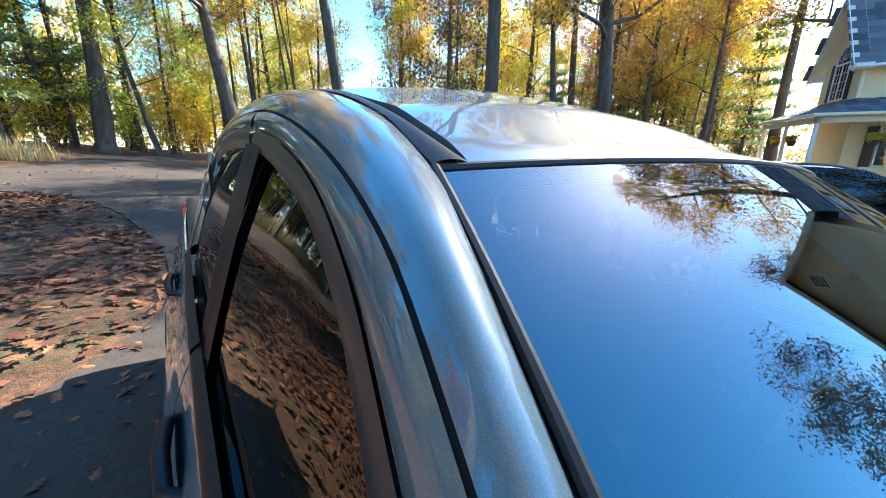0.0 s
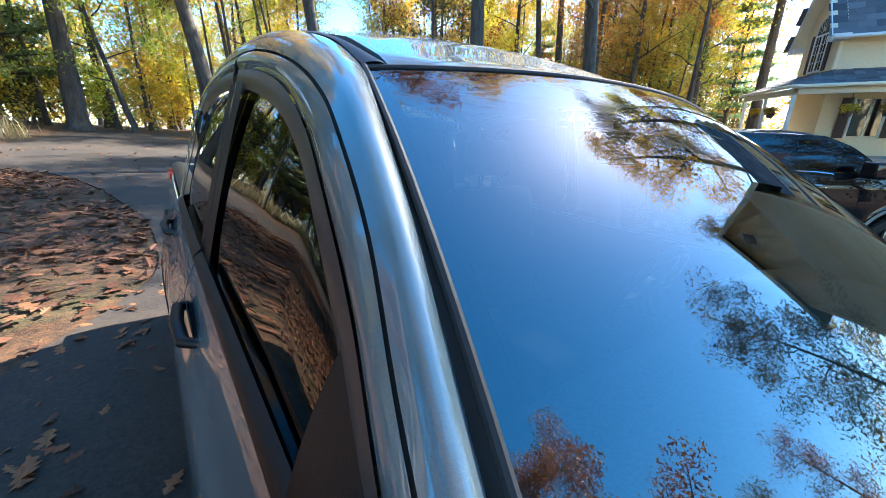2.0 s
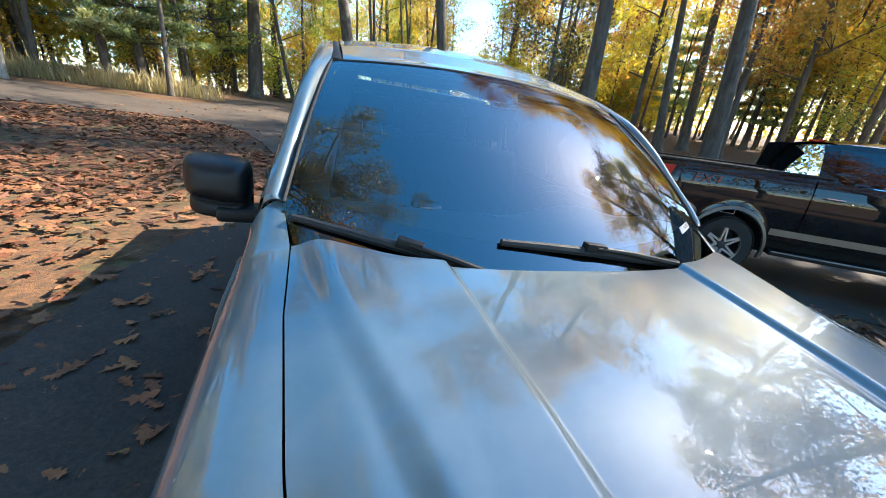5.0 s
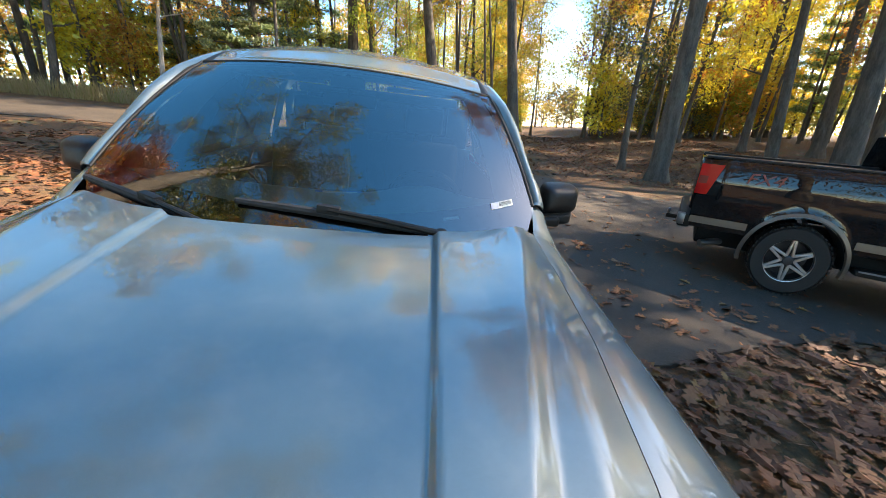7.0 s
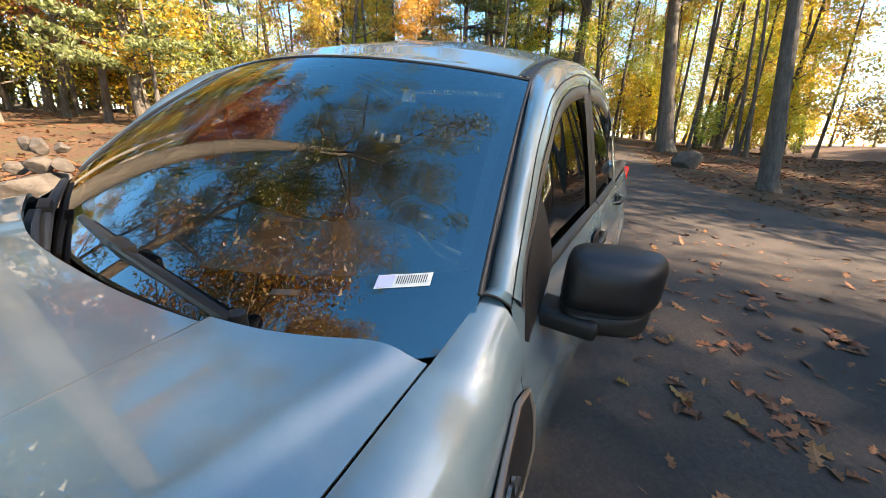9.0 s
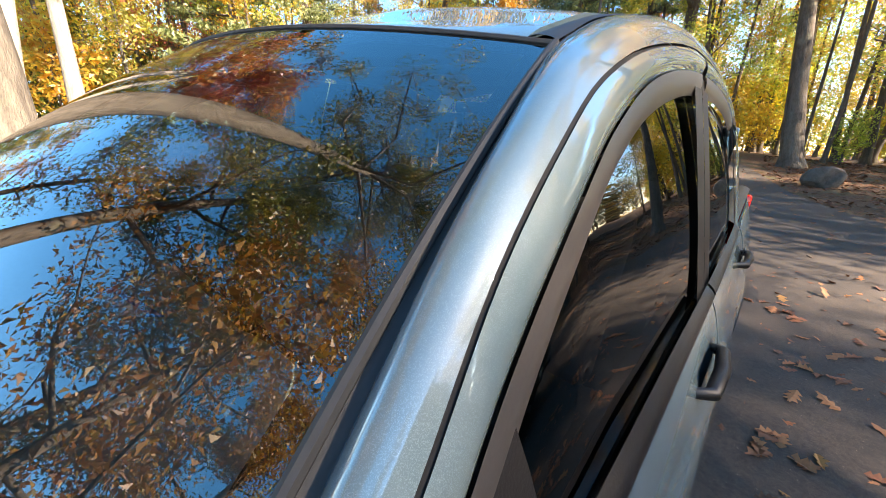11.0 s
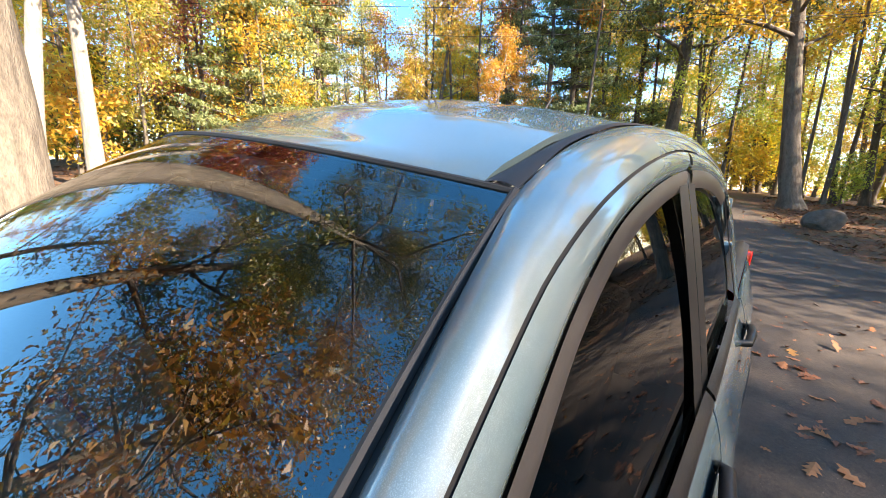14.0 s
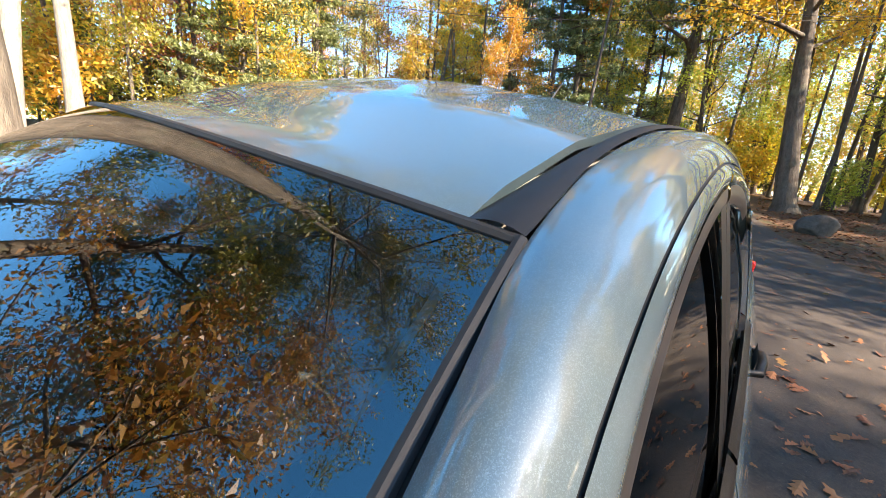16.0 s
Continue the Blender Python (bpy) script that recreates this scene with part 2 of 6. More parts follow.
M_RUBBER = plain("rubber", (0.012, 0.012, 0.012), 0.7, grain=0.2, scale=90)
M_FRIT = plain("black_frit", (0.006, 0.006, 0.007), 0.25)
M_GAP = plain("panel_gap", (0.003, 0.003, 0.003), 0.9)
M_CHROME = plain("chrome", (0.75, 0.75, 0.76), 0.12, 1.0)
M_ALLOY = plain("machined_alloy", (0.62, 0.62, 0.63), 0.28, 1.0, grain=0.08, scale=200)
M_DARKALLOY = plain("dark_alloy", (0.05, 0.05, 0.055), 0.35, 0.6)
M_STEEL = plain("grey_steel", (0.22, 0.225, 0.23), 0.38, 0.9, grain=0.15, scale=120)
M_CABIN = plain("grey_cabin_plastic", (0.38, 0.42, 0.39), 0.6, grain=0.12, scale=160, bump=0.15)
M_CABINDARK = plain("dark_cabin_plastic", (0.03, 0.031, 0.032), 0.6, grain=0.15, scale=160, bump=0.15)
M_CLOTH = plain("grey_seat_cloth", (0.07, 0.072, 0.075), 0.95, grain=0.3, scale=260, bump=0.3)
M_HEADLINE = plain("pale_headliner", (0.42, 0.41, 0.38), 0.95, grain=0.06, scale=200)
M_AMBER = plain("amber_lens", (0.8, 0.28, 0.02), 0.15)
M_REDLENS = plain("red_lens", (0.55, 0.012, 0.010), 0.12)
M_LENS = glass("clear_lens", (0.9, 0.9, 0.9), 1.5)
M_WHITE = plain("white_sticker", (0.78, 0.78, 0.76), 0.5)
M_STICKER = plain("sticker_paper", (0.50, 0.52, 0.48), 0.6, grain=0.1, scale=120)
M_BLUESTICK = plain("blue_sticker", (0.05, 0.22, 0.62), 0.45)
M_GREYSTICK = plain("grey_violet_sticker", (0.36, 0.38, 0.52), 0.5)
M_PRINT = plain("dark_print", (0.05, 0.05, 0.055), 0.6)
M_TAUPE = plain("taupe_metallic_trim", (0.17, 0.14, 0.115), 0.35, 0.5, grain=0.1, scale=300)

# ---------------------------------------------------------------- ground
def ground_sheet():
    xs = sorted(set([round(-26 + i * 0.5, 2) for i in range(105)] + [-400, -250, -150, -100, -70, -50, -40, -32, 32, 40, 50, 70, 100, 150, 250, 400]))
    ys = sorted(set([round(-20 + i * 0.5, 2) for i in range(101)] + [-400, -250, -150, -100, -70, -50, -40, -30, -25, 34, 40, 50, 70, 100, 150, 250, 400]))
    V = [(x, y, ground_z(x, y) - 0.012 + 0.02 * noise.noise(Vector((x * 0.4, y * 0.4, 3)))) for x in xs for y in ys]
    n = len(ys)
    F = [(i * n + j, (i + 1) * n + j, (i + 1) * n + j + 1, i * n + j + 1) for i in range(len(xs) - 1) for j in range(n - 1)]
    return mesh_from("ground", V, F, [M_SOIL])


k = Mat("leafy_soil")
nz = k.noise(1.3, 6, 0.6)
c = k.ramp(k.noise(14, 6, 0.7), [(0.25, (0.025, 0.015, 0.008)), (0.45, (0.070, 0.035, 0.015)), (0.6, (0.133, 0.059, 0.022)), (0.8, (0.182, 0.098, 0.042))])
g = k.ramp(k.noise(22, 5, 0.7), [(0.3, (0.024, 0.036, 0.010)), (0.7, (0.080, 0.096, 0.028))])
k.set(Base_Color=k.mix(k.ramp(nz, [(0.5, (0, 0, 0)), (0.68, (0.6, 0.6, 0.6))]), c, g), Roughness=0.95)
k.bump(k.noise(30, 6, 0.7), 0.8, 0.03)
M_SOIL = k.m
tagged(new("ground", ground_sheet()), "leaf-strewn grassy ground under the trees", "ground", kind="structure")
k = Mat("asphalt")
grain = k.noise(260, 4, 0.7)
c = k.ramp(grain, [(0.25, (0.020, 0.0145, 0.0105)), (0.55, (0.044, 0.034, 0.026)), (0.8, (0.125, 0.098, 0.072))])
wear = k.mix(1.0, k.ramp(k.noise(0.9, 6, 0.65), [(0.35, (0.68, 0.68, 0.70)), (0.7, (1.35, 1.28, 1.2))]), k.ramp(k.noise(38, 5, 0.75), [(0.3, (0.55, 0.55, 0.55)), (0.7, (1.5, 1.45, 1.4))]), "MULTIPLY")
chips = k.ramp(k.n("TexVoronoi", Vector=k.n("TexCoord").outputs["Object"], Scale=34.0).outputs["Distance"], [(0.05, (1, 1, 1)), (0.11, (0, 0, 0))])
c = k.mix(k.mix(1.0, chips, k.ramp(k.noise(23, 2), [(0.5, (0, 0, 0)), (0.62, (0.8, 0.8, 0.8))]), "MULTIPLY"), c, (0.30, 0.25, 0.20))
k.set(Base_Color=k.mix(1.0, c, wear, "MULTIPLY"), Roughness=0.85)
k.bump(grain, 0.8, 0.006)
M_ASPHALT = k.m


def smooth_loop(pts, n=6):
    out = []
    m = len(pts)
    for i in range(m):
        p0, p1, p2, p3 = (Vector(pts[(i + j - 1) % m]) for j in range(4))
        for q in range(n):
            t = q / n
            out.append(0.5 * ((2 * p1) + (p2 - p0) * t + (2 * p0 - 5 * p1 + 4 * p2 - p3) * t * t + (3 * p1 - p0 - 3 * p2 + p3) * t ** 3))
    return out


DRIVE = [(-1.9, -3.0), (-2.2, 1.0), (-2.1, 2.6), (-1.78, 3.75), (-1.35, 4.5), (-1.06, 5.6), (-1.35, 8.3), (-2.6, 12.4), (-4.2, 14.0), (-7.5, 13.6), (-13, 12.4), (-22, 10.5),
         (-22, 17.0), (-13, 18.6), (-7.5, 18.6), (-5.4, 19.4), (-4.6, 23.0), (-3.9, 26.3), (-1.6, 27.0), (-0.2, 24.0), (0.9, 20.0), (1.9, 15.2), (3.4, 12.0), (5.4, 10.0), (7.1, 8.7), (8.8, 9.4), (13, 9.6), (14.6, 7.0), (13.5, -2), (11, -3), (7.5, 0.0), (5.0, 1.8), (3.5, 1.75), (2.3, 1.40), (1.66, 1.1), (1.6, -3.0)]


def inside(x, y, loop):
    c = False
    for (x0, y0), (x1, y1) in zip(loop, loop[1:] + loop[:1]):
        if (y0 > y) != (y1 > y) and x < (x1 - x0) * (y - y0) / (y1 - y0) + x0:
            c = not c
    return c


DRIVE_LOOP = [(p.x, p.y) for p in smooth_loop([(x, y, 0) for x, y in DRIVE])]


def drive_mesh():
    bm = bmesh.new()
    vs = [bm.verts.new((x, y, 0)) for x, y in DRIVE_LOOP]
    f = bm.faces.new(vs)
    bmesh.ops.triangulate(bm, faces=[f])
    for ax in range(2):
        for i in range(-20, 26):
            no = (1, 0, 0) if ax == 0 else (0, 1, 0)
            co = (i, 0, 0) if ax == 0 else (0, i, 0)
            bmesh.ops.bisect_plane(bm, geom=bm.verts[:] + bm.edges[:] + bm.faces[:], plane_co=co, plane_no=no)
    for v in bm.verts:
        v.co.z = ground_z(v.co.x, v.co.y) + 0.012
    return bm


def drive_slab():
    bm = drive_mesh()
    rim = [e for e in bm.edges if e.is_boundary]
    r = bmesh.ops.extrude_edge_only(bm, edges=rim)
    for v in r["geom"]:
        if isinstance(v, bmesh.types.BMVert):
            v.co.z -= 0.06
    return bm


tagged(part("driveway", drive_slab(), M_ASPHALT, None, smooth=False), "worn dark asphalt driveway scattered with fallen leaves", "driveway", kind="structure")

# ---------------------------------------------------------------- the blue-grey pickup truck
# Built in its own frame: x towards the driver's side, y towards the tail, z up, wheels on z = 0.
truck = thing("pickup_truck", TILT, "blue-grey metallic crew-cab pickup truck parked on the drive", "pickup truck")

AX_F, AX_R, WHEEL_R = -0.14, 2.93, 0.36
BELT_Z = 1.212

# lines of the cab's side, driver's side (x > 0)
RAIL_IN = [(0.776, 0.709, 1.254), (0.749, 0.826, 1.366), (0.721, 0.944, 1.468), (0.704, 1.017, 1.525), (0.678, 1.127, 1.601), (0.652, 1.222, 1.646), (0.637, 1.375, 1.701), (0.633, 1.603, 1.745), (0.634, 1.949, 1.764), (0.642, 2.332, 1.744), (0.655, 2.593, 1.701)]
RAIL_OUT = [(0.824, 0.707, 1.256), (0.813, 0.746, 1.302), (0.798, 0.807, 1.35), (0.782, 0.875, 1.406), (0.762, 0.958, 1.486), (0.745, 1.053, 1.551), (0.729, 1.151, 1.601), (0.714, 1.31, 1.65), (0.703, 1.537, 1.693), (0.699, 1.761, 1.716), (0.703, 2.085, 1.716), (0.713, 2.37, 1.689), (0.728, 2.565, 1.648)]
FRAME_IN = [(0.835, 0.74, 1.219), (0.824, 0.762, 1.253), (0.81, 0.803, 1.291), (0.796, 0.871, 1.351), (0.776, 0.959, 1.424), (0.756, 1.078, 1.505), (0.736, 1.194, 1.562), (0.722, 1.341, 1.617), (0.712, 1.56, 1.657), (0.708, 1.8, 1.677), (0.712, 2.084, 1.677), (0.723, 2.321, 1.652), (0.736, 2.473, 1.611)]
rail_in, rail_out, frame_in = curve_fn(RAIL_IN), curve_fn(RAIL_OUT), curve_fn(FRAME_IN)


def glass_bottom(u):
    return Vector((0.774 * u, 0.430 + 0.250 * u * u, 1.170 + 0.082 * u * u))


def glass_top(u):
    return Vector((0.648 * u, 1.125 + 0.096 * u * u, 1.685 - 0.041 * u * u))


def windscreen(u, v, off=0.0):
    """u -1..1 across, v 0..1 up."""
    p = glass_bottom(u).lerp(glass_top(u), v)
    b = 0.026 + 0.006 * (1 - u * u)
    n = Vector((0.10 * u, -0.56, 0.82)).normalized()
    return p + n * (b * 4 * v * (1 - v) + off)


def hood_edge_x(y):
    return interp(y, [-0.78, -0.55, -0.3, 0.0, 0.3, 0.558], [0.575, 0.645, 0.692, 0.730, 0.750, 0.751])


def hood_back(x):
    return 0.390 + 0.160 * (abs(x) / 0.750) ** 2.4


def hood_z(x, y):
    a = abs(x)
    base = interp(y, [-0.80, -0.70, -0.55, -0.3, 0.0, 0.3, 0.56], [0.955, 1.018, 1.060, 1.102, 1.143, 1.172, 1.194])
    e = hood_edge_x(y)
    inner = 0.382 - 0.045 * (0.43 - y)
    outer = 0.632 - 0.24 * (0.2 - y)
    fade = smoothstep(-0.78, -0.45, y)
    z = base + 0.012 * (1 - (a / 0.5) ** 2 if a < 0.5 else 0)
    z += 0.017 * smoothstep(inner, inner + 0.022, a) * smoothstep(-0.62, -0.40, y)
    z -= 0.016 * smoothstep(outer - 0.02, outer + 0.035, a) * fade
    z += 0.012 * smoothstep(0.3, 0.56, y) * smoothstep(0.45, 0.76, a)
    z -= 0.030 * smoothstep(e - 0.10, e + 0.03, a)
    return z


def hood_bm():
    def fn(u, v):
        s = 2 * u - 1
        yb = hood_back(s * 0.75)
        y = yb + (-0.80 - yb + 0.10 * abs(s) ** 3) * v
        x = s * (hood_edge_x(y) - 0.002)
        return (-x, y, hood_z(x, y))
    return grid_bm(fn, 240, 70, 0.012)


def side_x(y, z):
    """Half width of the body at a height."""
    w = interp(z, [0.30, 0.42, 0.60, 0.80, 0.95, 1.03, 1.09, 1.15, 1.19, 1.214], [0.845, 0.865, 0.885, 0.897, 0.900, 0.890, 0.868, 0.853, 0.838, 0.826])
    flare = 0.0
    for ax in (AX_F, AX_R):
        d = math.hypot(y - ax, z - 0.40)
        flare = max(flare, 0.026 * (1 - smoothstep(0.44, 0.62, d)))
    front = 0.09 * smoothstep(-0.35, -0.95, y) ** 1.5
    rear = 0.035 * smoothstep(3.3, 4.15, y)
    return w + flare - front - rear + 0.032 * smoothstep(0.7, 2.2, y)


def arch_low(y, ax, low):
    d = abs(y - ax)
    return max(low, 0.395 + math.sqrt(max(0, 0.455 ** 2 - d * d))) if d < 0.455 else low


def fender(sx):
    def fn(u, v):
        y = -0.86 + u * (0.700 + 0.86)
        yh = min(max(y, -0.76), 0.552)
        xe, ze = hood_edge_x(yh) + 0.0015, hood_z(hood_edge_x(yh), yh) - 0.002
        if y > 0.552:
            k = (y - 0.552) / (0.700 - 0.552)
            ze0 = hood_z(0.751, 0.552) - 0.002
            xe, ze = 0.7525 + 0.0245 * k, ze0 + (1.252 - ze0) * k
        if y < -0.76:
            ze -= 0.9 * (-0.76 - y)
        low = arch_low(y, AX_F, 0.46)
        zs = ze - interp(y, [-0.9, 0.3, 0.69], [0.115, 0.115, 0.140])
        if v < 0.4:
            k = v / 0.4
            xs = side_x(y, min(zs, 1.10))
            a = k * math.pi / 2
            x = xe + (xs - xe) * math.sin(a) ** 1.15
            z = ze - (ze - zs) * (1 - math.cos(a))
        else:
            k = (v - 0.4) / 0.6
            z = zs + (low - zs) * k
            xs0 = side_x(y, min(zs, 1.10))
            x = side_x(y, z) + (xs0 - side_x(y, min(zs, 1.10))) * (1 - k)
        return (sx * x, y, z)
    return grid_bm(fn, 64, 34, 0.0)


def lower_panel(sx, y0, y1, low, arch=None, top=BELT_Z, n=30, rear_cut=0.0):
    def fn(u, v):
        y = y0 + (y1 - y0) * u
        lo = arch_low(y, arch, low) if arch is not None else low
        z = top + (lo - top) * v
        return (sx * side_x(y, z), y, z)
    return grid_bm(fn, n, 30, 0.012 * -sx)


def sub_curve(c, t0, t1):
    return lambda t: c(t0 + (t1 - t0) * t)


def find_t(c, y):
    return min((abs(c(i / 400).y - y), i / 400) for i in range(401))[1]


def build_side(sx, side):
    # A-pillar, roof rail
    part("roof_rail", strip_bm(rail_in, rail_out, 70, 8, 0.016, 0.0, sx), M_PAINT, truck)
    # dark gap between rail and doors
    off = curve_fn([(x + 0.002, y + 0.004, z - 0.006) for x, y, z in RAIL_OUT])
    inn = curve_fn([(x - 0.004, y, z - 0.003) for x, y, z in RAIL_OUT])
    part("rail_seal", strip_bm(inn, off, 60, 2, 0, 0, sx), M_GAP, truck)
    fr0 = curve_fn([(x + 0.002, y + 0.0025, z - 0.004) for x, y, z in RAIL_OUT])
    tf, tb = find_t(fr0, 1.820), find_t(fr0, 1.832)
    gf, gb = find_t(frame_in, 1.795), find_t(frame_in, 1.860)

    def door(y0, y1, a0, a1, g0, g1, arch, handle_y, front):
        d = part("front_door" if front else "rear_door", lower_panel(sx, y0, y1, 0.45, arch), M_PAINT, truck, "painted door with a tinted window")
        a, g = sub_curve(fr0, a0, a1), sub_curve(frame_in, g0, g1)
        part("window_frame", strip_bm(a, g, 50, 6, 0.006, 0, sx), M_PAINT, d)
        # black trim round the glass
        g2 = lambda t: g(t) + Vector((0.004, 0.034 * (1 - t) if front else -0.024 * t, -0.042))
        part("window_trim", strip_bm(lambda t: g(t) + Vector((0.003, 0, 0)), g2, 50, 4, 0.004, 0, sx), M_WINTRIM_CAR, d)
        # glass from the belt to the trim
        gy0, gy1 = g2(0).y, g2(1).y

        def gfn(u, v):
            top = g2(u)
            bx = 0.822 + 0.022 * smoothstep(0.7, 2.2, top.y)
            by = top.y
            p = Vector((bx, by, BELT_Z - 0.01)).lerp(top, v)
            p.x += 0.010 * 4 * v * (1 - v) - 0.010
            return (sx * p.x, p.y, p.z)
        part("window_glass", grid_bm(gfn, 30, 12), M_TINT, d, "dark tinted glass")
        # belt moulding
        bm = bmesh.new()
        yb0, yb1 = (0.79, y1 - 0.004) if front else (y0 + 0.004, 2.555)
        bm2 = grid_bm(lambda u, v: (sx * (0.816 + 0.022 * smoothstep(0.7, 2.2, yb0 + (yb1 - yb0) * u) + 0.020 * math.sin(v * math.pi) + 0.002), yb0 + (yb1 - yb0) * u, BELT_Z - 0.012 + 0.045 * v), 20, 6)
        part("belt_moulding", bm2, M_PLASTIC, d)
        # handle: a grip over a dark cup
        hx = side_x(handle_y, 1.12)
        h = part("door_handle", tube_bm([(sx * (hx - 0.01), handle_y - 0.10, 1.128), (sx * (hx + 0.016), handle_y - 0.085, 1.132), (sx * (hx + 0.023), handle_y, 1.136), (sx * (hx + 0.018), handle_y + 0.085, 1.134), (sx * (hx - 0.01), handle_y + 0.10, 1.13)], [0.010, 0.013, 0.014, 0.013, 0.010], 10), M_PLASTIC, d, "black plastic pull handle")
        part("handle_cup", grid_bm(lambda u, v: (sx * (side_x(handle_y + 0.08 * (2 * u - 1), 1.13) + 0.003), handle_y + 0.085 * (2 * u - 1), 1.10 + 0.07 * v), 6, 4), M_GAP, d)
        return d

    door(0.704, 1.755, 0, tf, 0, gf, None, 1.60, True)
    door(1.765, 2.655, tb, 1, gb, 1, AX_R, 2.50, False)
    # B-pillar applique, black, over both doors
    for k0, k1 in ((-0.105, -0.003), (0.003, 0.092)):
        def cover(u, v, k0=k0, k1=k1):
            yc = 1.760 + 0.062 * v
            x = 0.842 - 0.128 * v
            return (sx * (x - 0.006 + 0.004 * 4 * v * (1 - v)), yc + k0 + (k1 - k0) * u, BELT_Z + (1.672 - BELT_Z) * v)
        part("pillar_cover", grid_bm(cover, 4, 14), M_SATIN, truck, "satin black pillar cover")
    # quarter frame behind the rear glass
    part("quarter_frame", grid_bm(lambda u, v: (sx * (0.848 + (0.738 - 0.848) * v), 2.455 + 0.090 * (1 - v) + 0.05 * u, BELT_Z + (1.608 - BELT_Z) * v), 4, 10), M_PLASTIC, truck)
    part("rear_pillar", strip_bm(curve_fn([(0.849, 2.575, BELT_Z), (0.805, 2.535, 1.39), (0.752, 2.49, 1.596), (0.728, 2.565, 1.648)]), curve_fn([(0.845, 2.66, BELT_Z), (0.80, 2.665, 1.39), (0.74, 2.665, 1.575), (0.65, 2.665, 1.680)]), 12, 6, 0.008, 0, sx), M_PAINT, truck)
    # foot of the A-pillar, meeting the fender at a thin joint
    ra, ro = Vector(RAIL_IN[0]), Vector(RAIL_OUT[0])
    nrm = Vector((0, -0.64, 0.77))
    foot_a = lambda t: ra.lerp(ro, t) + nrm * (0.016 * 4 * t * (1 - t)) + nrm * 0.0005
    foot_b = lambda t: Vector((0.774 + 0.052 * t, 0.678 + 0.026 * t, 1.251 - 0.020 * t ** 2)) + nrm * (0.010 * 4 * t * (1 - t))
    part("door_corner", strip_bm(curve_fn([(0.826, 0.704, 1.231), (0.836, 0.704, 1.200), (0.851, 0.704, 1.150), (0.866, 0.704, 1.090)]), curve_fn([(0.824, 0.716, 1.250), (0.838, 0.752, 1.215), (0.854, 0.730, 1.155), (0.869, 0.722, 1.090)]), 14, 4, 0.002, 0, sx), M_PAINT, truck)
    part("pillar_foot", strip_bm(foot_a, foot_b, 12, 4, 0, 0, sx), M_PAINT, truck)
    part("pillar_joint", tube_bm([(lambda p: (sx * p.x, p.y + 0.002, p.z + 0.001))(foot_b(i / 10)) for i in range(11)], 0.0025, 6), M_GAP, truck)
    # front fender and its vent badge
    f = part("front_fender", fender(sx), M_PAINT, truck)
    # bed side
    b = part("bed_side", lower_panel(sx, 2.675, 4.10, 0.52, AX_R, BELT_Z, 50), M_PAINT, truck)
    part("bed_rail_cap", grid_bm(lambda u, v: (sx * (0.845 - 0.09 * v), 2.68 + 1.42 * u, 1.216 + 0.018 * math.sin(math.pi * v)), 30, 6), M_PLASTIC, truck)
    part("bed_inner_wall", grid_bm(lambda u, v: (sx * (0.755 - 0.01 * v), 2.68 + 1.42 * u, 1.216 - 0.50 * v), 20, 6), M_PLASTIC, truck)
    # wheel-arch lip and dark liner
    for ax in (AX_F, AX_R):
        part("arch_lip", grid_bm(lambda u, v: (sx * (side_x(ax + 0.455 * math.cos(math.pi * u), 0.40 + 0.455 * math.sin(math.pi * u)) + 0.004 - 0.06 * v), ax + (0.458 - 0.012 * v) * math.cos(math.pi * u), 0.395 + (0.458 - 0.012 * v) * math.sin(math.pi * u)), 40, 4), M_PLASTIC, truck)
        part("wheel_liner", grid_bm(lambda u, v: (sx * (0.87 - 0.35 * v), ax + 0.452 * math.cos(math.pi * u), 0.395 + 0.452 * math.sin(math.pi * u)), 24, 4), M_GAP, truck)
        wheel(truck, (sx * 0.775, ax, WHEEL_R), WHEEL_R, 0.24, sx, M_STEEL, 5)
    # sill
    part("sill", box_bm(sx * 0.76 if sx > 0 else sx * 0.86, 0.38, 0.36, sx * 0.86 if sx > 0 else sx * 0.76, 2.42, 0.47, 0.03), M_PLASTIC, truck)


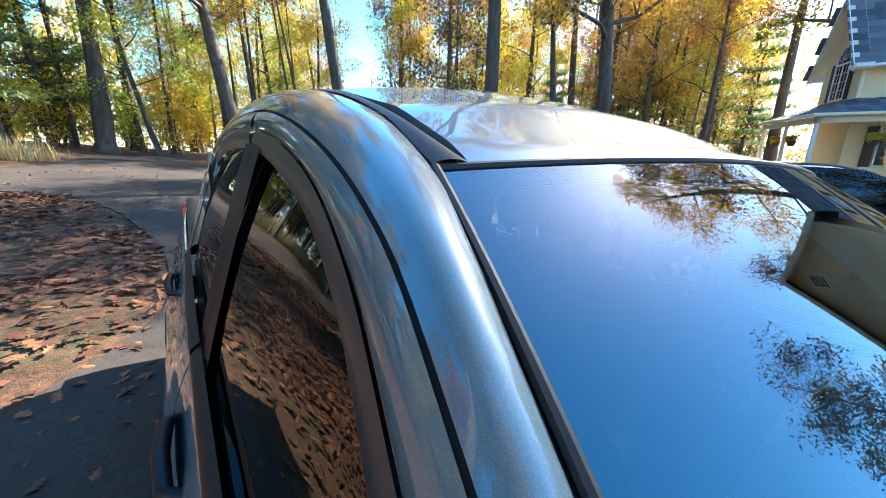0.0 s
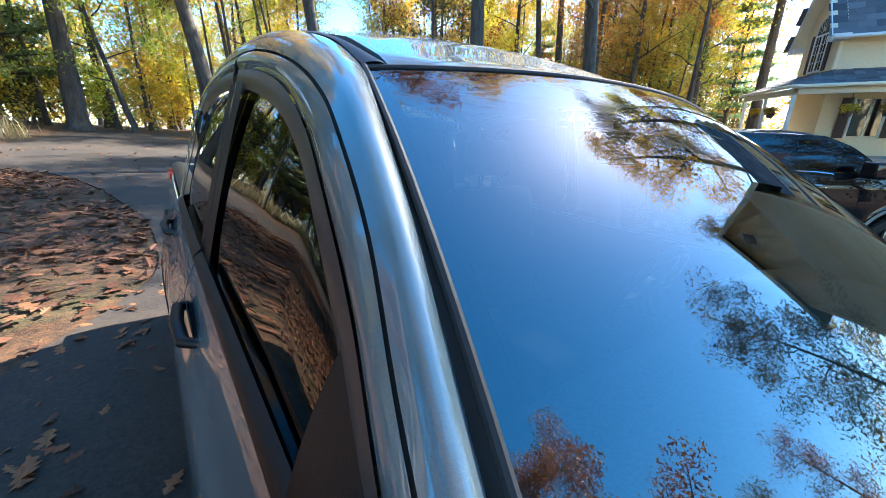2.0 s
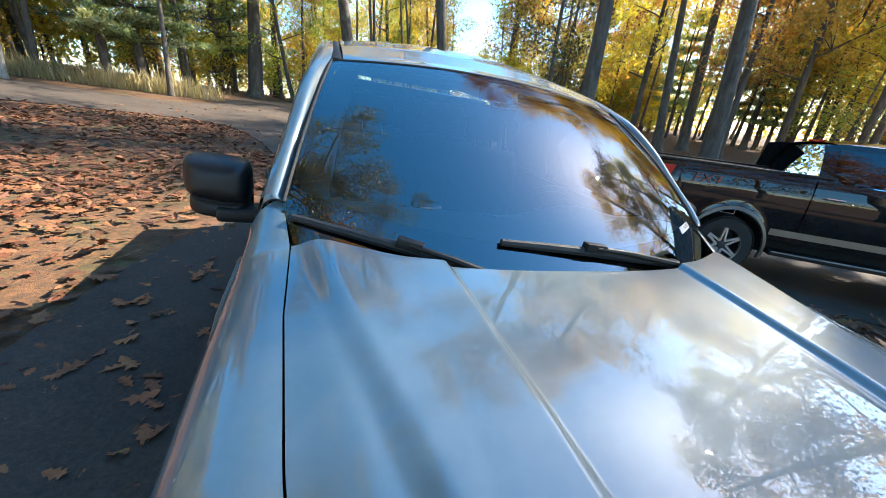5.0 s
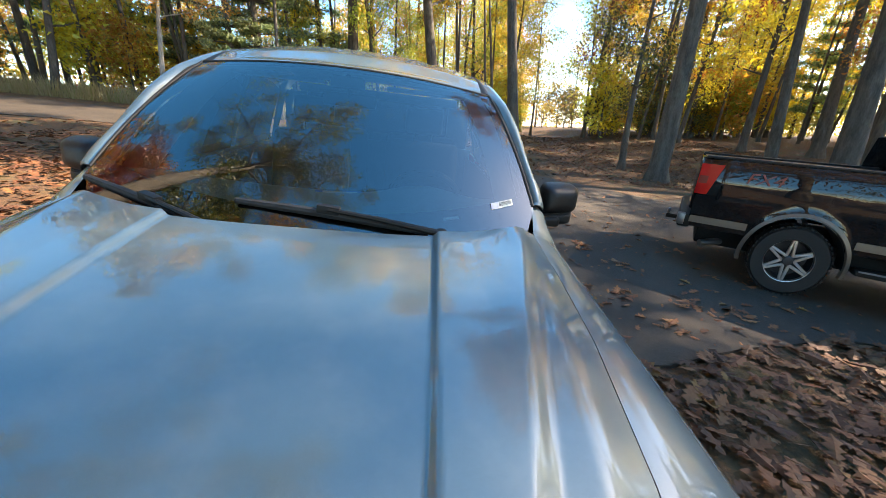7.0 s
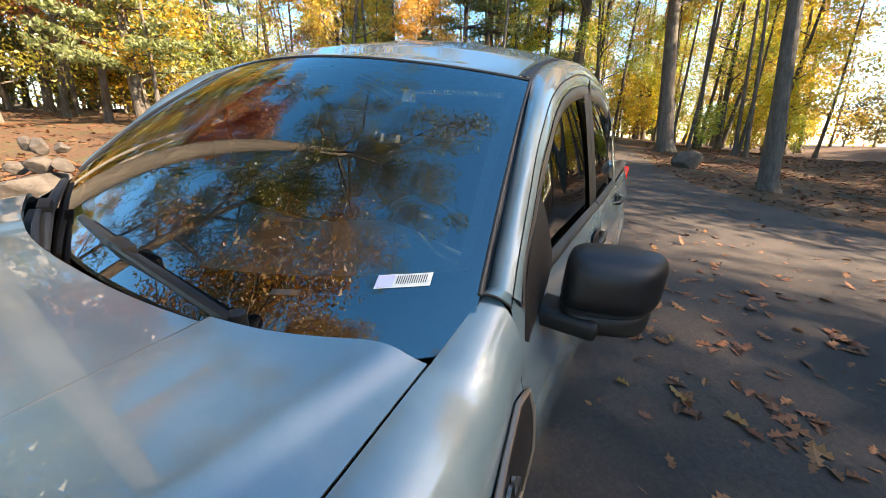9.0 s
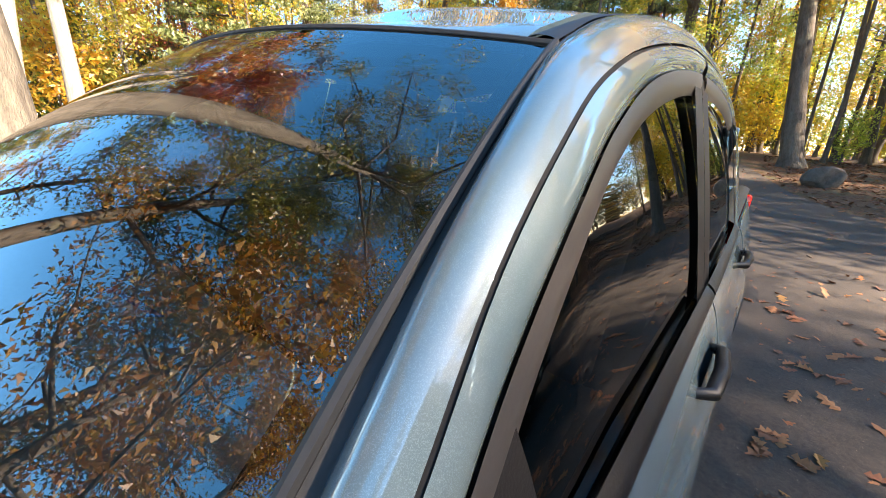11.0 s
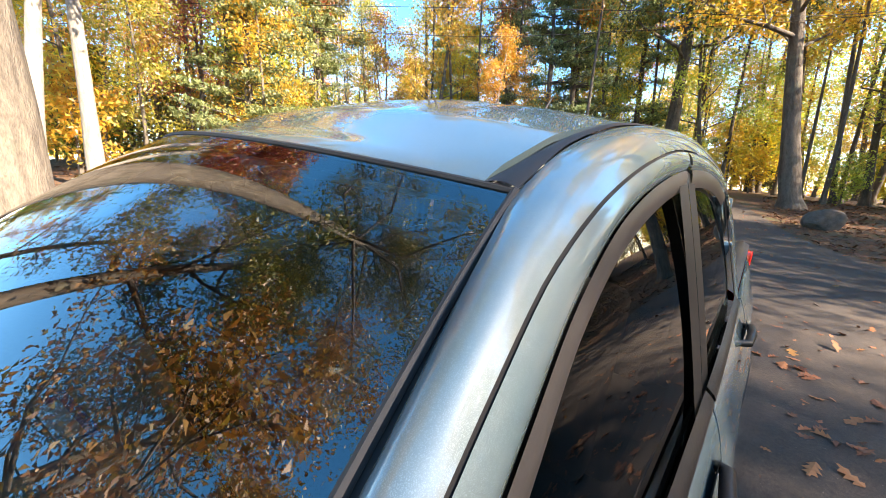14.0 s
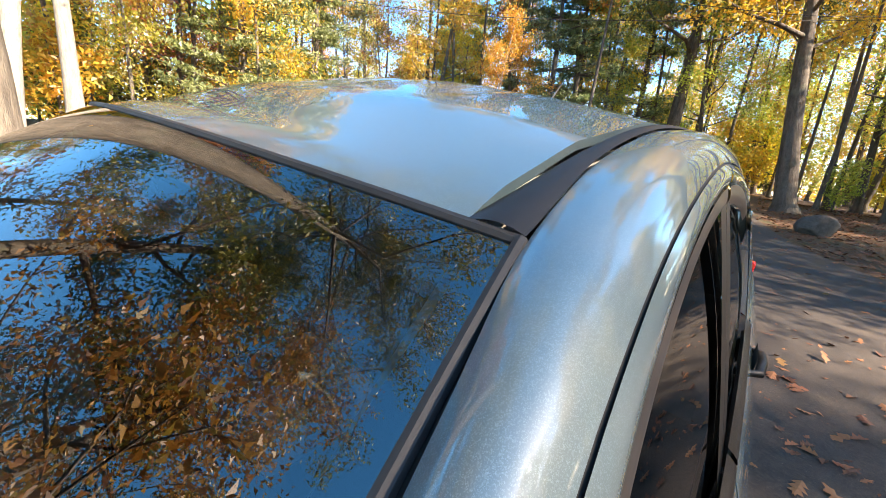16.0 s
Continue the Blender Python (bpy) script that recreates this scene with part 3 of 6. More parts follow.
def wheel(parent, at, r, w, sx, rim_mat, spokes, chunky=False):
    """A tyre and rim; at: the hub, in the parent's frame."""
    t = lathe_bm([(r * 0.62, -w / 2), (r * 0.93, -w / 2 - 0.004), (r * 0.985, -w * 0.40), (r, -w * 0.25), (r, w * 0.25), (r * 0.985, w * 0.40), (r * 0.93, w / 2 + 0.004), (r * 0.62, w / 2)], 48, "x")
    tyre = part("wheel", t, M_RUBBER, parent, "black rubber tyre on a spoked rim")
    tyre.location = at
    bm = bmesh.new()
    n = 44
    for k in range(n):
        a = 2 * math.pi * k / n
        for s in (-1, 1):
            blk = box_bm(-w * 0.5 if s < 0 else w * 0.08, -0.016, r - 0.006, -w * 0.08 if s < 0 else w * 0.5, 0.016, r + 0.008)
            add_bm(bm, blk, Matrix.Rotation(a + 0.03 * s, 4, "X"))
    part("tread", bm, M_RUBBER, tyre, smooth=False)
    rim = part("rim", lathe_bm([(r * 0.64, sx * w * 0.46), (r * 0.60, sx * w * 0.42), (r * 0.57, sx * w * 0.20), (r * 0.55, -sx * w * 0.3), (0.05, -sx * w * 0.3)], 40, "x"), M_DARKALLOY, tyre)
    part("rim_lip", lathe_bm([(r * 0.585, sx * w * 0.36), (r * 0.615, sx * w * 0.455), (r * 0.655, sx * w * 0.47), (r * 0.665, sx * w * 0.44)], 44, "x"), rim_mat, tyre)
    for k in range(spokes):
        a = 2 * math.pi * k / spokes
        bm = bmesh.new()
        for s in (-1, 1):
            b = box_bm(sx * w * 0.30 if sx > 0 else sx * w * 0.42, s * 0.016 + s * 0.02 - 0.016, r * 0.10, sx * w * 0.42 if sx > 0 else sx * w * 0.30, s * 0.016 + s * 0.02 + 0.016, r * 0.62, 0.006, 1)
            add_bm(bm, b, Matrix.Rotation(s * 0.10, 4, "X"))
        bmesh.ops.rotate(bm, matrix=Matrix.Rotation(a, 3, "X"), verts=bm.verts)
        part("spoke", bm, rim_mat, tyre)
    part("hub_cap", lathe_bm([(0.0, sx * w * 0.47), (0.045, sx * w * 0.46), (0.062, sx * w * 0.40), (0.065, sx * w * 0.25)], 24, "x"), M_DARKALLOY, tyre)
    return tyre


def mirror_housing(sx):
    """Door mirror: a rounded box shell, a grooved lower skirt and an arm to the door."""
    def box_ring(a, k, w, h):
        c, d = math.cos(a), math.sin(a)
        return math.copysign(abs(c) ** 0.42, c) * w * k, math.copysign(abs(d) ** 0.42, d) * h * k

    def dome(cx, cz, w, h, depth, y0, lean):
        def fn(u, v):
            k = math.sin(v * math.pi / 2) ** 0.62
            ex, ez = box_ring(2 * math.pi * u, k, w, h)
            ez *= 1 - 0.10 * max(0, ex / w)
            return (sx * (cx + ex), y0 - depth * math.cos(v * math.pi / 2) ** 0.85 + 0.035 * ex / w + lean * ez, cz + ez)
        return fn
    m = part("mirror", grid_bm(dome(0.974, 1.244, 0.097, 0.068, 0.10, 0.955, 0.10), 44, 16), M_PLASTIC, truck, "black plastic door mirror")
    part("mirror_glass", grid_bm(lambda u, v: (sx * (0.972 + 0.096 * v * math.copysign(abs(math.cos(6.2832 * u)) ** 0.42, math.cos(6.2832 * u))), 0.956 + 0.035 * v * math.cos(6.2832 * u), 1.216 + 0.088 * v * math.copysign(abs(math.sin(6.2832 * u)) ** 0.42, math.sin(6.2832 * u))), 40, 3), M_CHROME, m)
    part("mirror_skirt", grid_bm(dome(0.972, 1.160, 0.090, 0.036, 0.088, 0.955, 0.10), 40, 10), M_SATIN, m)
    part("skirt_groove", grid_bm(dome(0.972, 1.183, 0.087, 0.012, 0.084, 0.955, 0.0), 40, 6), M_GAP, m)
    part("mirror_arm", box_bm(*sorted((sx * 0.825, sx * 0.97))[:1], 0.845, 1.129, sorted((sx * 0.825, sx * 0.97))[1], 0.940, 1.173, 0.016, 3), M_SATIN, m)
    # triangular sail panel at the foot of the window
    part("mirror_sail", strip_bm(curve_fn([(0.852, 0.745, 1.150), (0.838, 0.755, 1.215), (0.816, 0.825, 1.292), (0.784, 0.960, 1.397)]), curve_fn([(0.856, 0.755, 1.145), (0.851, 0.850, 1.178), (0.845, 0.920, 1.212), (0.838, 0.970, 1.235)]), 16, 5, 0.006, 0, sx), M_PLASTIC, m)


part("hood", hood_bm(), M_PAINT, truck, "blue-grey hood with raised creases")
part("windscreen", grid_bm(lambda u, v: windscreen(1 - 2 * u, -0.14 + 1.14 * v), 48, 36), M_GLASS, truck, "raked windscreen reflecting sky and trees")
# frit band
FR = 0.045
for nm, fn in (("frit_side", lambda u, v: windscreen(1 - FR * 0.8 * u, v, -0.004)), ("frit_side", lambda u, v: windscreen(-1 + FR * 0.8 * (1 - u), v, -0.004)),
               ("frit_top", lambda u, v: windscreen(1 - 2 * u, 1 - FR * v, -0.004)), ("frit_base", lambda u, v: windscreen(1 - 2 * u, -0.14 + 0.22 * v, -0.004))):
    part(nm, grid_bm(fn, 30, 20), M_FRIT, truck)
# rubber edge of the glass
for sx in (1, -1):
    part("windscreen_moulding", tube_bm([windscreen(sx, i / 24, 0.001) for i in range(25)], 0.005, 8), M_RUBBER, truck)
    edge = find_t(rail_in, 1.222)
    part("pillar_seal", strip_bm(lambda t: windscreen(1, -0.04 + 1.04 * t, -0.004), lambda t: rail_in(edge * t) + Vector((0.004, 0, -0.004)), 30, 2, 0, 0, sx), M_RUBBER, truck)
part("header_seal", tube_bm([windscreen(-1 + i / 12, 1, -0.001) for i in range(25)], 0.005, 8), M_RUBBER, truck)


def roof_z(x, y):
    edge = interp(y, [1.16, 1.237, 1.38, 1.61, 1.93, 2.34, 2.70], [1.638, 1.648, 1.698, 1.740, 1.760, 1.742, 1.682])
    c = 0.044 + 0.016 * smoothstep(1.2, 1.6, y)
    r = abs(x) / 0.607
    z = edge + c * (1 - r ** 2.2)
    for k in (-0.36, -0.12, 0.12, 0.36):
        z -= 0.006 * math.exp(-((x - k) / 0.022) ** 2) * smoothstep(1.40, 1.58, y) * smoothstep(2.68, 2.50, y)
    return z


def roof_fn(u, v):
    s = 1 - 2 * u
    y0 = 1.125 + 0.084 * s * s + 0.006
    y = y0 + (2.70 - 0.03 * s * s - y0) * v
    x = s * 0.605
    return (x, y, roof_z(x, y) + 0.004 - (0.014 * (1 - smoothstep(0, 0.025, v))))


part("roof", grid_bm(roof_fn, 96, 60, 0.01), M_PAINT, truck, "ribbed painted roof panel")
for sx in (1, -1):
    # ditch moulding between roof and rail: satin black in front, then paint
    a = curve_fn([(0.607, y, roof_z(0.605, y) + 0.003) for y in (1.212, 1.32, 1.45, 1.61, 1.93, 2.34, 2.64)])
    bcur = curve_fn([(x - 0.002, y, z + 0.002) for x, y, z in RAIL_IN[5:]])
    part("ditch_moulding", strip_bm(a, bcur, 50, 5, 0.006, 0, sx), M_SATIN, truck, "satin black roof ditch moulding")
for sx, side in ((1, "driver"), (-1, "passenger")):
    build_side(sx, side)
    mirror_housing(sx)

# ---------------------------------------------------------------- trees
M_BARK_DARK = bark_mat("dark_oak_bark", (0.040, 0.032, 0.025), (0.155, 0.128, 0.10))
M_BARK_GREY = bark_mat("grey_bark", (0.055, 0.045, 0.035), (0.20, 0.17, 0.132), 9)
M_BARK_PALE = bark_mat("pale_bark", (0.20, 0.175, 0.14), (0.48, 0.44, 0.37), 11)
LEAF = {
    "yellow": leaf_mat("yellow_leaves", [(0.0, (0.50, 0.28, 0.02)), (0.35, (0.64, 0.41, 0.03)), (0.7, (0.70, 0.52, 0.06)), (1.0, (0.38, 0.38, 0.06))], 0.6),
    "gold": leaf_mat("golden_leaves", [(0.0, (0.46, 0.18, 0.02)), (0.4, (0.58, 0.29, 0.03)), (0.75, (0.62, 0.41, 0.05)), (1.0, (0.32, 0.27, 0.05))], 0.6),
    "rust": leaf_mat("rust_leaves", [(0.0, (0.14, 0.035, 0.012)), (0.4, (0.26, 0.075, 0.018)), (0.75, (0.36, 0.14, 0.028)), (1.0, (0.16, 0.12, 0.025))], 0.45),
    "red": leaf_mat("red_leaves", [(0.0, (0.26, 0.07, 0.03)), (0.5, (0.38, 0.13, 0.05)), (1.0, (0.42, 0.22, 0.08))], 0.42),
    "olive": leaf_mat("olive_leaves", [(0.0, (0.05, 0.06, 0.012)), (0.4, (0.10, 0.11, 0.02)), (0.8, (0.22, 0.17, 0.03)), (1.0, (0.28, 0.13, 0.03))], 0.4),
    "lime": leaf_mat("yellow_green_leaves", [(0.0, (0.22, 0.27, 0.03)), (0.5, (0.38, 0.42, 0.05)), (1.0, (0.56, 0.51, 0.07))], 0.6),
    "pine": leaf_mat("pine_needles", [(0.0, (0.08, 0.12, 0.04)), (0.5, (0.19, 0.26, 0.09)), (1.0, (0.36, 0.43, 0.17))], 0.5),
}
rng = np.random.default_rng(7)


def leaf_cloud(name, centres, radii, count, size, mat, droop=0.0, long=1.0, flat=0.8):
    """Many small pointed leaves gathered round points."""
    k = rng.integers(0, len(centres), count)
    off = rng.normal(size=(count, 3))
    off /= np.linalg.norm(off, axis=1)[:, None] + 1e-9
    off *= (rng.random(count) ** 0.45)[:, None]
    off[:, 2] *= flat
    p = centres[k] + off * radii[k][:, None]
    a = rng.normal(size=(count, 3))
    a[:, 2] -= droop
    a /= np.linalg.norm(a, axis=1)[:, None]
    b = np.cross(a, rng.normal(size=(count, 3)))
    b /= np.linalg.norm(b, axis=1)[:, None]
    n = np.cross(a, b)
    s = size * (0.6 + 0.8 * rng.random(count))[:, None]
    a, b, n = a * s * long, b * s * 0.62, n * s * 0.16
    V = np.stack([p - a * 0.55, p + b * 0.62 + n, p + a * 0.55 - b * 0.2], 1).reshape(-1, 3)
    me = bpy.data.meshes.new(name)
    me.vertices.add(len(V))
    me.vertices.foreach_set("co", V.ravel())
    me.loops.add(count * 3)
    me.loops.foreach_set("vertex_index", np.arange(count * 3))
    me.polygons.add(count)
    me.polygons.foreach_set("loop_start", np.arange(0, count * 3, 3))
    me.polygons.foreach_set("loop_total", np.full(count, 3))
    me.update(calc_edges=True)
    me.materials.append(mat)
    return me


def trunk_mesh(name, h, r, mat, limbs, seed, bend=0.3, first=0.45, reach=3.0, lift=0.9, flare=1.5, fork=True):
    """A tapered trunk with limbs and twigs. Returns the mesh and the twig ends."""
    rd = random.Random(seed)
    bm = bmesh.new()
    ph = rd.random() * 6.28
    line = []
    for i in range(13):
        t = i / 12
        line.append(Vector((bend * math.sin(t * 2.2 + ph) - bend * math.sin(ph), bend * math.cos(t * 1.7 + ph) - bend * math.cos(ph), h * t)))
    rad = [r * (flare if i == 0 else (1.12 if i == 1 else 1)) * (1 - 0.80 * i / 12) for i in range(13)]
    # a short flared foot
    pts = [line[0] - Vector((0, 0, 0.25)), line[0] + Vector((0, 0, 0.05)), line[0] + Vector((0, 0, 0.45))] + line[1:]
    rr = [r * flare * 1.15, r * flare, r * 1.08] + rad[1:]
    add_bm(bm, tube_bm(pts, rr, 12))
    ends = [line[-1], line[-2]]
    for k in range(limbs):
        t = first + (0.97 - first) * (k + 0.5 * rd.random()) / limbs
        i = min(11, int(t * 12))
        p = line[i].lerp(line[i + 1], t * 12 - i)
        a = k * 2.4 + rd.random()
        L = reach * (1.15 - 0.75 * (t - first) / (1 - first)) * (0.7 + 0.5 * rd.random())
        d = Vector((math.cos(a), math.sin(a), 0))
        q = [p]
        for j in range(1, 5):
            q.append(p + d * L * j / 4 + Vector((rd.uniform(-0.12, 0.12) * L, rd.uniform(-0.12, 0.12) * L, lift * L * (j / 4) ** 1.3 * 0.6)))
        rb = rad[i] * 0.42
        add_bm(bm, tube_bm(q, [rb, rb * 0.75, rb * 0.5, rb * 0.32, rb * 0.12], 6, False))
        ends += [q[2], q[3], q[4]]
        for _ in range(3):
            j = rd.randint(1, 3)
            e = q[j] + Vector((rd.uniform(-1, 1), rd.uniform(-1, 1), rd.uniform(0.0, 0.9))) * L * 0.38
            add_bm(bm, tube_bm([q[j], q[j].lerp(e, 0.5) + Vector((0, 0, 0.05 * L)), e], [rb * 0.4, rb * 0.25, rb * 0.08], 4, False))
            ends.append(e)
    me = bpy.data.meshes.new(name)
    bm.to_mesh(me)
    bm.free()
    me.materials.append(mat)
    me.polygons.foreach_set("use_smooth", [True] * len(me.polygons))
    return me, np.array([tuple(e) for e in ends])


def pine_mesh(seed, h, r):
    """A white pine: whorls of level boughs with tufts of needles."""
    rd = random.Random(seed)
    bm = bmesh.new()
    add_bm(bm, tube_bm([(0, 0, -0.2), (0, 0, 0.3), (0.1, 0.05, h * 0.5), (0, 0, h)], [r * 1.4, r, r * 0.65, 0.03], 10))
    ends = []
    lev = 2.2
    while lev < h - 0.5:
        L = (h - lev) * 0.27 + 0.7
        for k in range(rd.randint(4, 6)):
            a = rd.random() * 6.28
            p = Vector((0, 0, lev))
            if lev < 5 and rd.random() < 0.4:
                L2 = L * 0.6
            else:
                L2 = L
            d = Vector((math.cos(a), math.sin(a), 0.05)) * L2 * rd.uniform(0.7, 1.1)
            q = [p, p + d * 0.5 + Vector((0, 0, 0.05)), p + d + Vector((0, 0, 0.12))]
            add_bm(bm, tube_bm(q, [0.05, 0.03, 0.01], 4, False))
            for f in (0.35, 0.5, 0.65, 0.8, 0.95):
                ends.append(p + d * f + Vector((rd.uniform(-0.3, 0.3), rd.uniform(-0.3, 0.3), 0.1)))
        lev += rd.uniform(0.7, 1.15)
    me = bpy.data.meshes.new("pine_trunk")
    bm.to_mesh(me)
    bm.free()
    me.materials.append(M_BARK_DARK)
    return me, np.array([tuple(e) for e in ends])


def recolour(me, mat):
    m = me.copy()
    m.materials[0] = mat
    return m


KINDS = {}


def make_kind(kind, colours, h, r, bark, limbs, seed, count, size, clump, **kw):
    tm, ends = trunk_mesh(kind + "_trunk", h, r, bark, limbs, seed, **kw)
    base = leaf_cloud(kind + "_crown", ends, np.full(len(ends), clump) * (0.7 + 0.6 * rng.random(len(ends))), count, size, LEAF[colours[0]], 0.3)
    KINDS[kind] = (tm, {c: (base if c == colours[0] else recolour(base, LEAF[c])) for c in colours})


make_kind("tall_a", ["gold", "yellow", "rust", "olive", "lime"], 17, 0.20, M_BARK_DARK, 11, 1, 5600, 0.19, 1.25, first=0.22, reach=3.0)
make_kind("tall_b", ["yellow", "gold", "rust", "olive", "lime", "red"], 14, 0.15, M_BARK_DARK, 10, 2, 5200, 0.175, 1.2, first=0.16, reach=2.6, bend=0.6)
make_kind("tall_c", ["yellow", "gold", "rust", "lime"], 11, 0.10, M_BARK_GREY, 9, 3, 4600, 0.16, 1.1, first=0.10, reach=2.2, bend=0.4)
make_kind("bush", ["lime", "yellow", "gold", "olive"], 3.2, 0.05, M_BARK_GREY, 8, 4, 1700, 0.17, 0.62, first=0.08, reach=1.3, bend=0.1)
make_kind("oak", ["olive", "rust", "gold", "red", "yellow"], 20, 0.42, M_BARK_GREY, 16, 5, 30000, 0.175, 1.35, first=0.30, reach=6.2, bend=0.5, lift=0.7)
make_kind("oak_b", ["olive", "rust", "gold", "yellow"], 18, 0.36, M_BARK_DARK, 14, 6, 26000, 0.17, 1.3, first=0.34, reach=5.6, bend=0.7, lift=0.8)
make_kind("low_oak", ["rust", "olive"], 17, 0.20, M_BARK_DARK, 19, 26, 20000, 0.17, 1.25, first=0.13, reach=5.2, bend=0.9, lift=0.7)
make_kind("thin_oak", ["olive", "gold"], 18, 0.36, M_BARK_DARK, 14, 6, 12500, 0.20, 1.3, first=0.34, reach=5.6, bend=0.7, lift=0.8)
make_kind("giant", ["olive", "rust"], 25, 0.46, M_BARK_GREY, 21, 15, 36000, 0.21, 1.5, first=0.62, reach=11.5, bend=0.15, lift=0.7)
make_kind("pole", ["gold", "yellow", "olive", "rust"], 17, 0.115, M_BARK_DARK, 5, 18, 1800, 0.22, 1.0, first=0.55, reach=2.2, bend=0.5)
make_kind("bare", ["gold", "rust", "olive", "yellow"], 19, 0.30, M_BARK_DARK, 9, 8, 7000, 0.18, 1.2, first=0.52, reach=3.6, bend=0.4)
make_kind("pale", ["red", "rust", "gold"], 16, 0.26, M_BARK_PALE, 8, 9, 7600, 0.21, 1.15, first=0.48, reach=3.4, bend=0.3)
for i, (h, r) in enumerate(((15, 0.22), (11, 0.16))):
    tm, ends = pine_mesh(20 + i, h, r)
    KINDS["pine_%s" % "ab"[i]] = (tm, {"pine": leaf_cloud("pine_crown", ends, np.full(len(ends), 0.42), 17000 if i == 0 else 13000, 0.16, LEAF["pine"], 0.0, 1.25, 0.55)})

WORD = {"yellow": "bright yellow", "gold": "golden orange", "rust": "rust-brown", "red": "dusty red", "olive": "olive and brown", "lime": "yellow-green", "pine": "dark green"}


def plant(kind, colour, x, y, s=1.0, turn=0.0, lean=(0, 0), name="tree", label="", group="trees of the wood"):
    tm, crowns = KINDS[kind]
    t = thing(name, pose(x, y, ground_z(x, y) - 0.02, lean[0], lean[1], turn) @ Matrix.Diagonal((s, s, s, 1)), label or f"tall woodland tree with {WORD[colour]} autumn leaves", "tree", group)
    if "pine" in kind:
        t["label"] = "tall pine with dark green needle boughs"
    if kind == "bush":
        t["label"], t["category"] = f"low woodland shrub with {WORD[colour]} leaves", "shrub"
    part("trunk", tm, None, t)
    part("crown", crowns[colour], None, t)
    return t


# trees that stand out one by one
plant("oak_b", "gold", 1.95, 23.7, 1.05, 30, (-2.3, -7.4), name="oak_tree", label="big dark-barked oak beside a boulder at the drive's bend")
plant("bare", "yellow", 4.5, 14.5, 0.78, 100, (-8.5, 0), name="oak_tree", label="grey-trunked tree on the leafy bank")
plant("bare", "rust", 9.7, 12.8, 1.1, 10, name="oak_tree", label="thick dark trunk standing on the leafy bank")
plant("bare", "olive", 15.0, 13.6, 0.7, 250, (0, -3), name="oak_tree", label="dark leaning oak behind the black truck")
plant("tall_b", "olive", 9.7, 15.4, 0.9, 60, (0, 9), label="thin leaning tree on the leafy bank")
plant("tall_a", "rust", 15.0, 30.0, 0.9, 20)
plant("oak_b", "olive", -4.1, 27.5, 1.15, 200, (1, -6), name="oak_tree", label="broad rough-barked tree at the far edge of the drive")
# added oak, its spot chosen so that its crown shades the lawn
plant("oak_b", "gold", 15.6, 11.4, 1.0, 140, name="oak_tree", label="tall golden oak added behind the black truck to shade the lawn")
plant("pale", "gold", -11.5, 18.9, 0.5, 0, (0, 9), label="slim pale-barked tree behind the lawn")
plant("pale", "gold", -13.2, 1.1, 0.8, 10, (-5, 6), label="sunlit pale trunk with golden orange leaves")
plant("pale", "red", -14.2, 2.4, 0.8, 140, (5, -5), label="sunlit pale trunk with dusty red leaves")
plant("giant", "olive", -7.3, 0.75, 0.95, 0, (1.5, -1), name="oak_tree", label="large furrowed oak close to the front lawn")
# crowns in front of the truck, seen mirrored in its glass and paint
for kd, c, x, y, s, a in (("low_oak", "rust", -5.5, -8.5, 1.15, 40), ("oak_b", "olive", -10.5, -4.5, 1.15, 120), ("oak", "olive", -11, -13, 1.0, 200), ("oak_b", "rust", -4.5, -15, 1.05, 300),
                          ("oak", "rust", 4.0, -19, 1.0, 20), ("oak_b", "olive", 10, -17, 0.56, 90), ("tall_a", "gold", -19, -5, 1.1, 30),
                          ("tall_a", "gold", -2, -22, 1.1, 0), ("tall_a", "rust", 16, -16, 0.62, 50), ("tall_c", "gold", 21, -9, 0.7, 77), ("low_oak", "olive", 9.4, -4.7, 0.46, 140), ("tall_a", "olive", 30, -6, 1.1, 10)):
    plant(kd, c, x, y, s, a, name="oak_tree", label=f"large oak in front of the truck with {WORD[c]} leaves", group="oaks in front")

# tall trees behind the house, between the drive and the low sun
for kd, c, x, y, s, a in (("bare", "gold", 24, 10.5, 0.62, 10), ("tall_a", "yellow", 27, 15.5, 1.1, 80), ("bare", "yellow", 31, 9, 1.1, 140), ("bare", "gold", 22, 18, 1.0, 200), ("tall_a", "yellow", 34, 19, 1.15, 260),
                          ("tall_a", "gold", 20.5, 14.5, 0.9, 30), ("bare", "rust", 29, 21, 1.1, 310), ("tall_a", "yellow", 19, 19.5, 0.95, 60), ("thin_oak", "olive", 28, 5.5, 1.25, 20), ("thin_oak", "gold", 27.5, 0.5, 1.26, 70)):
    plant(kd, c, x, y, s, a, name="oak_tree", label=f"tall oak behind the house with {WORD[c]} leaves", group="oaks behind the house")

# evergreens in the open gap, far off, and saplings at the drive's far edge
for x, y, sc in ((20.5, 50, 0.42), (22.5, 53, 0.5), (24.5, 51, 0.38), (26.5, 54, 0.46), (23.3, 60, 0.6), (28, 58, 0.5), (19.5, 56, 0.45)):
    plant("bush", "olive" if x < 24 else "lime", x, y, sc * 3.2, x * 40, name="shrub", group="shrubs of the wood")

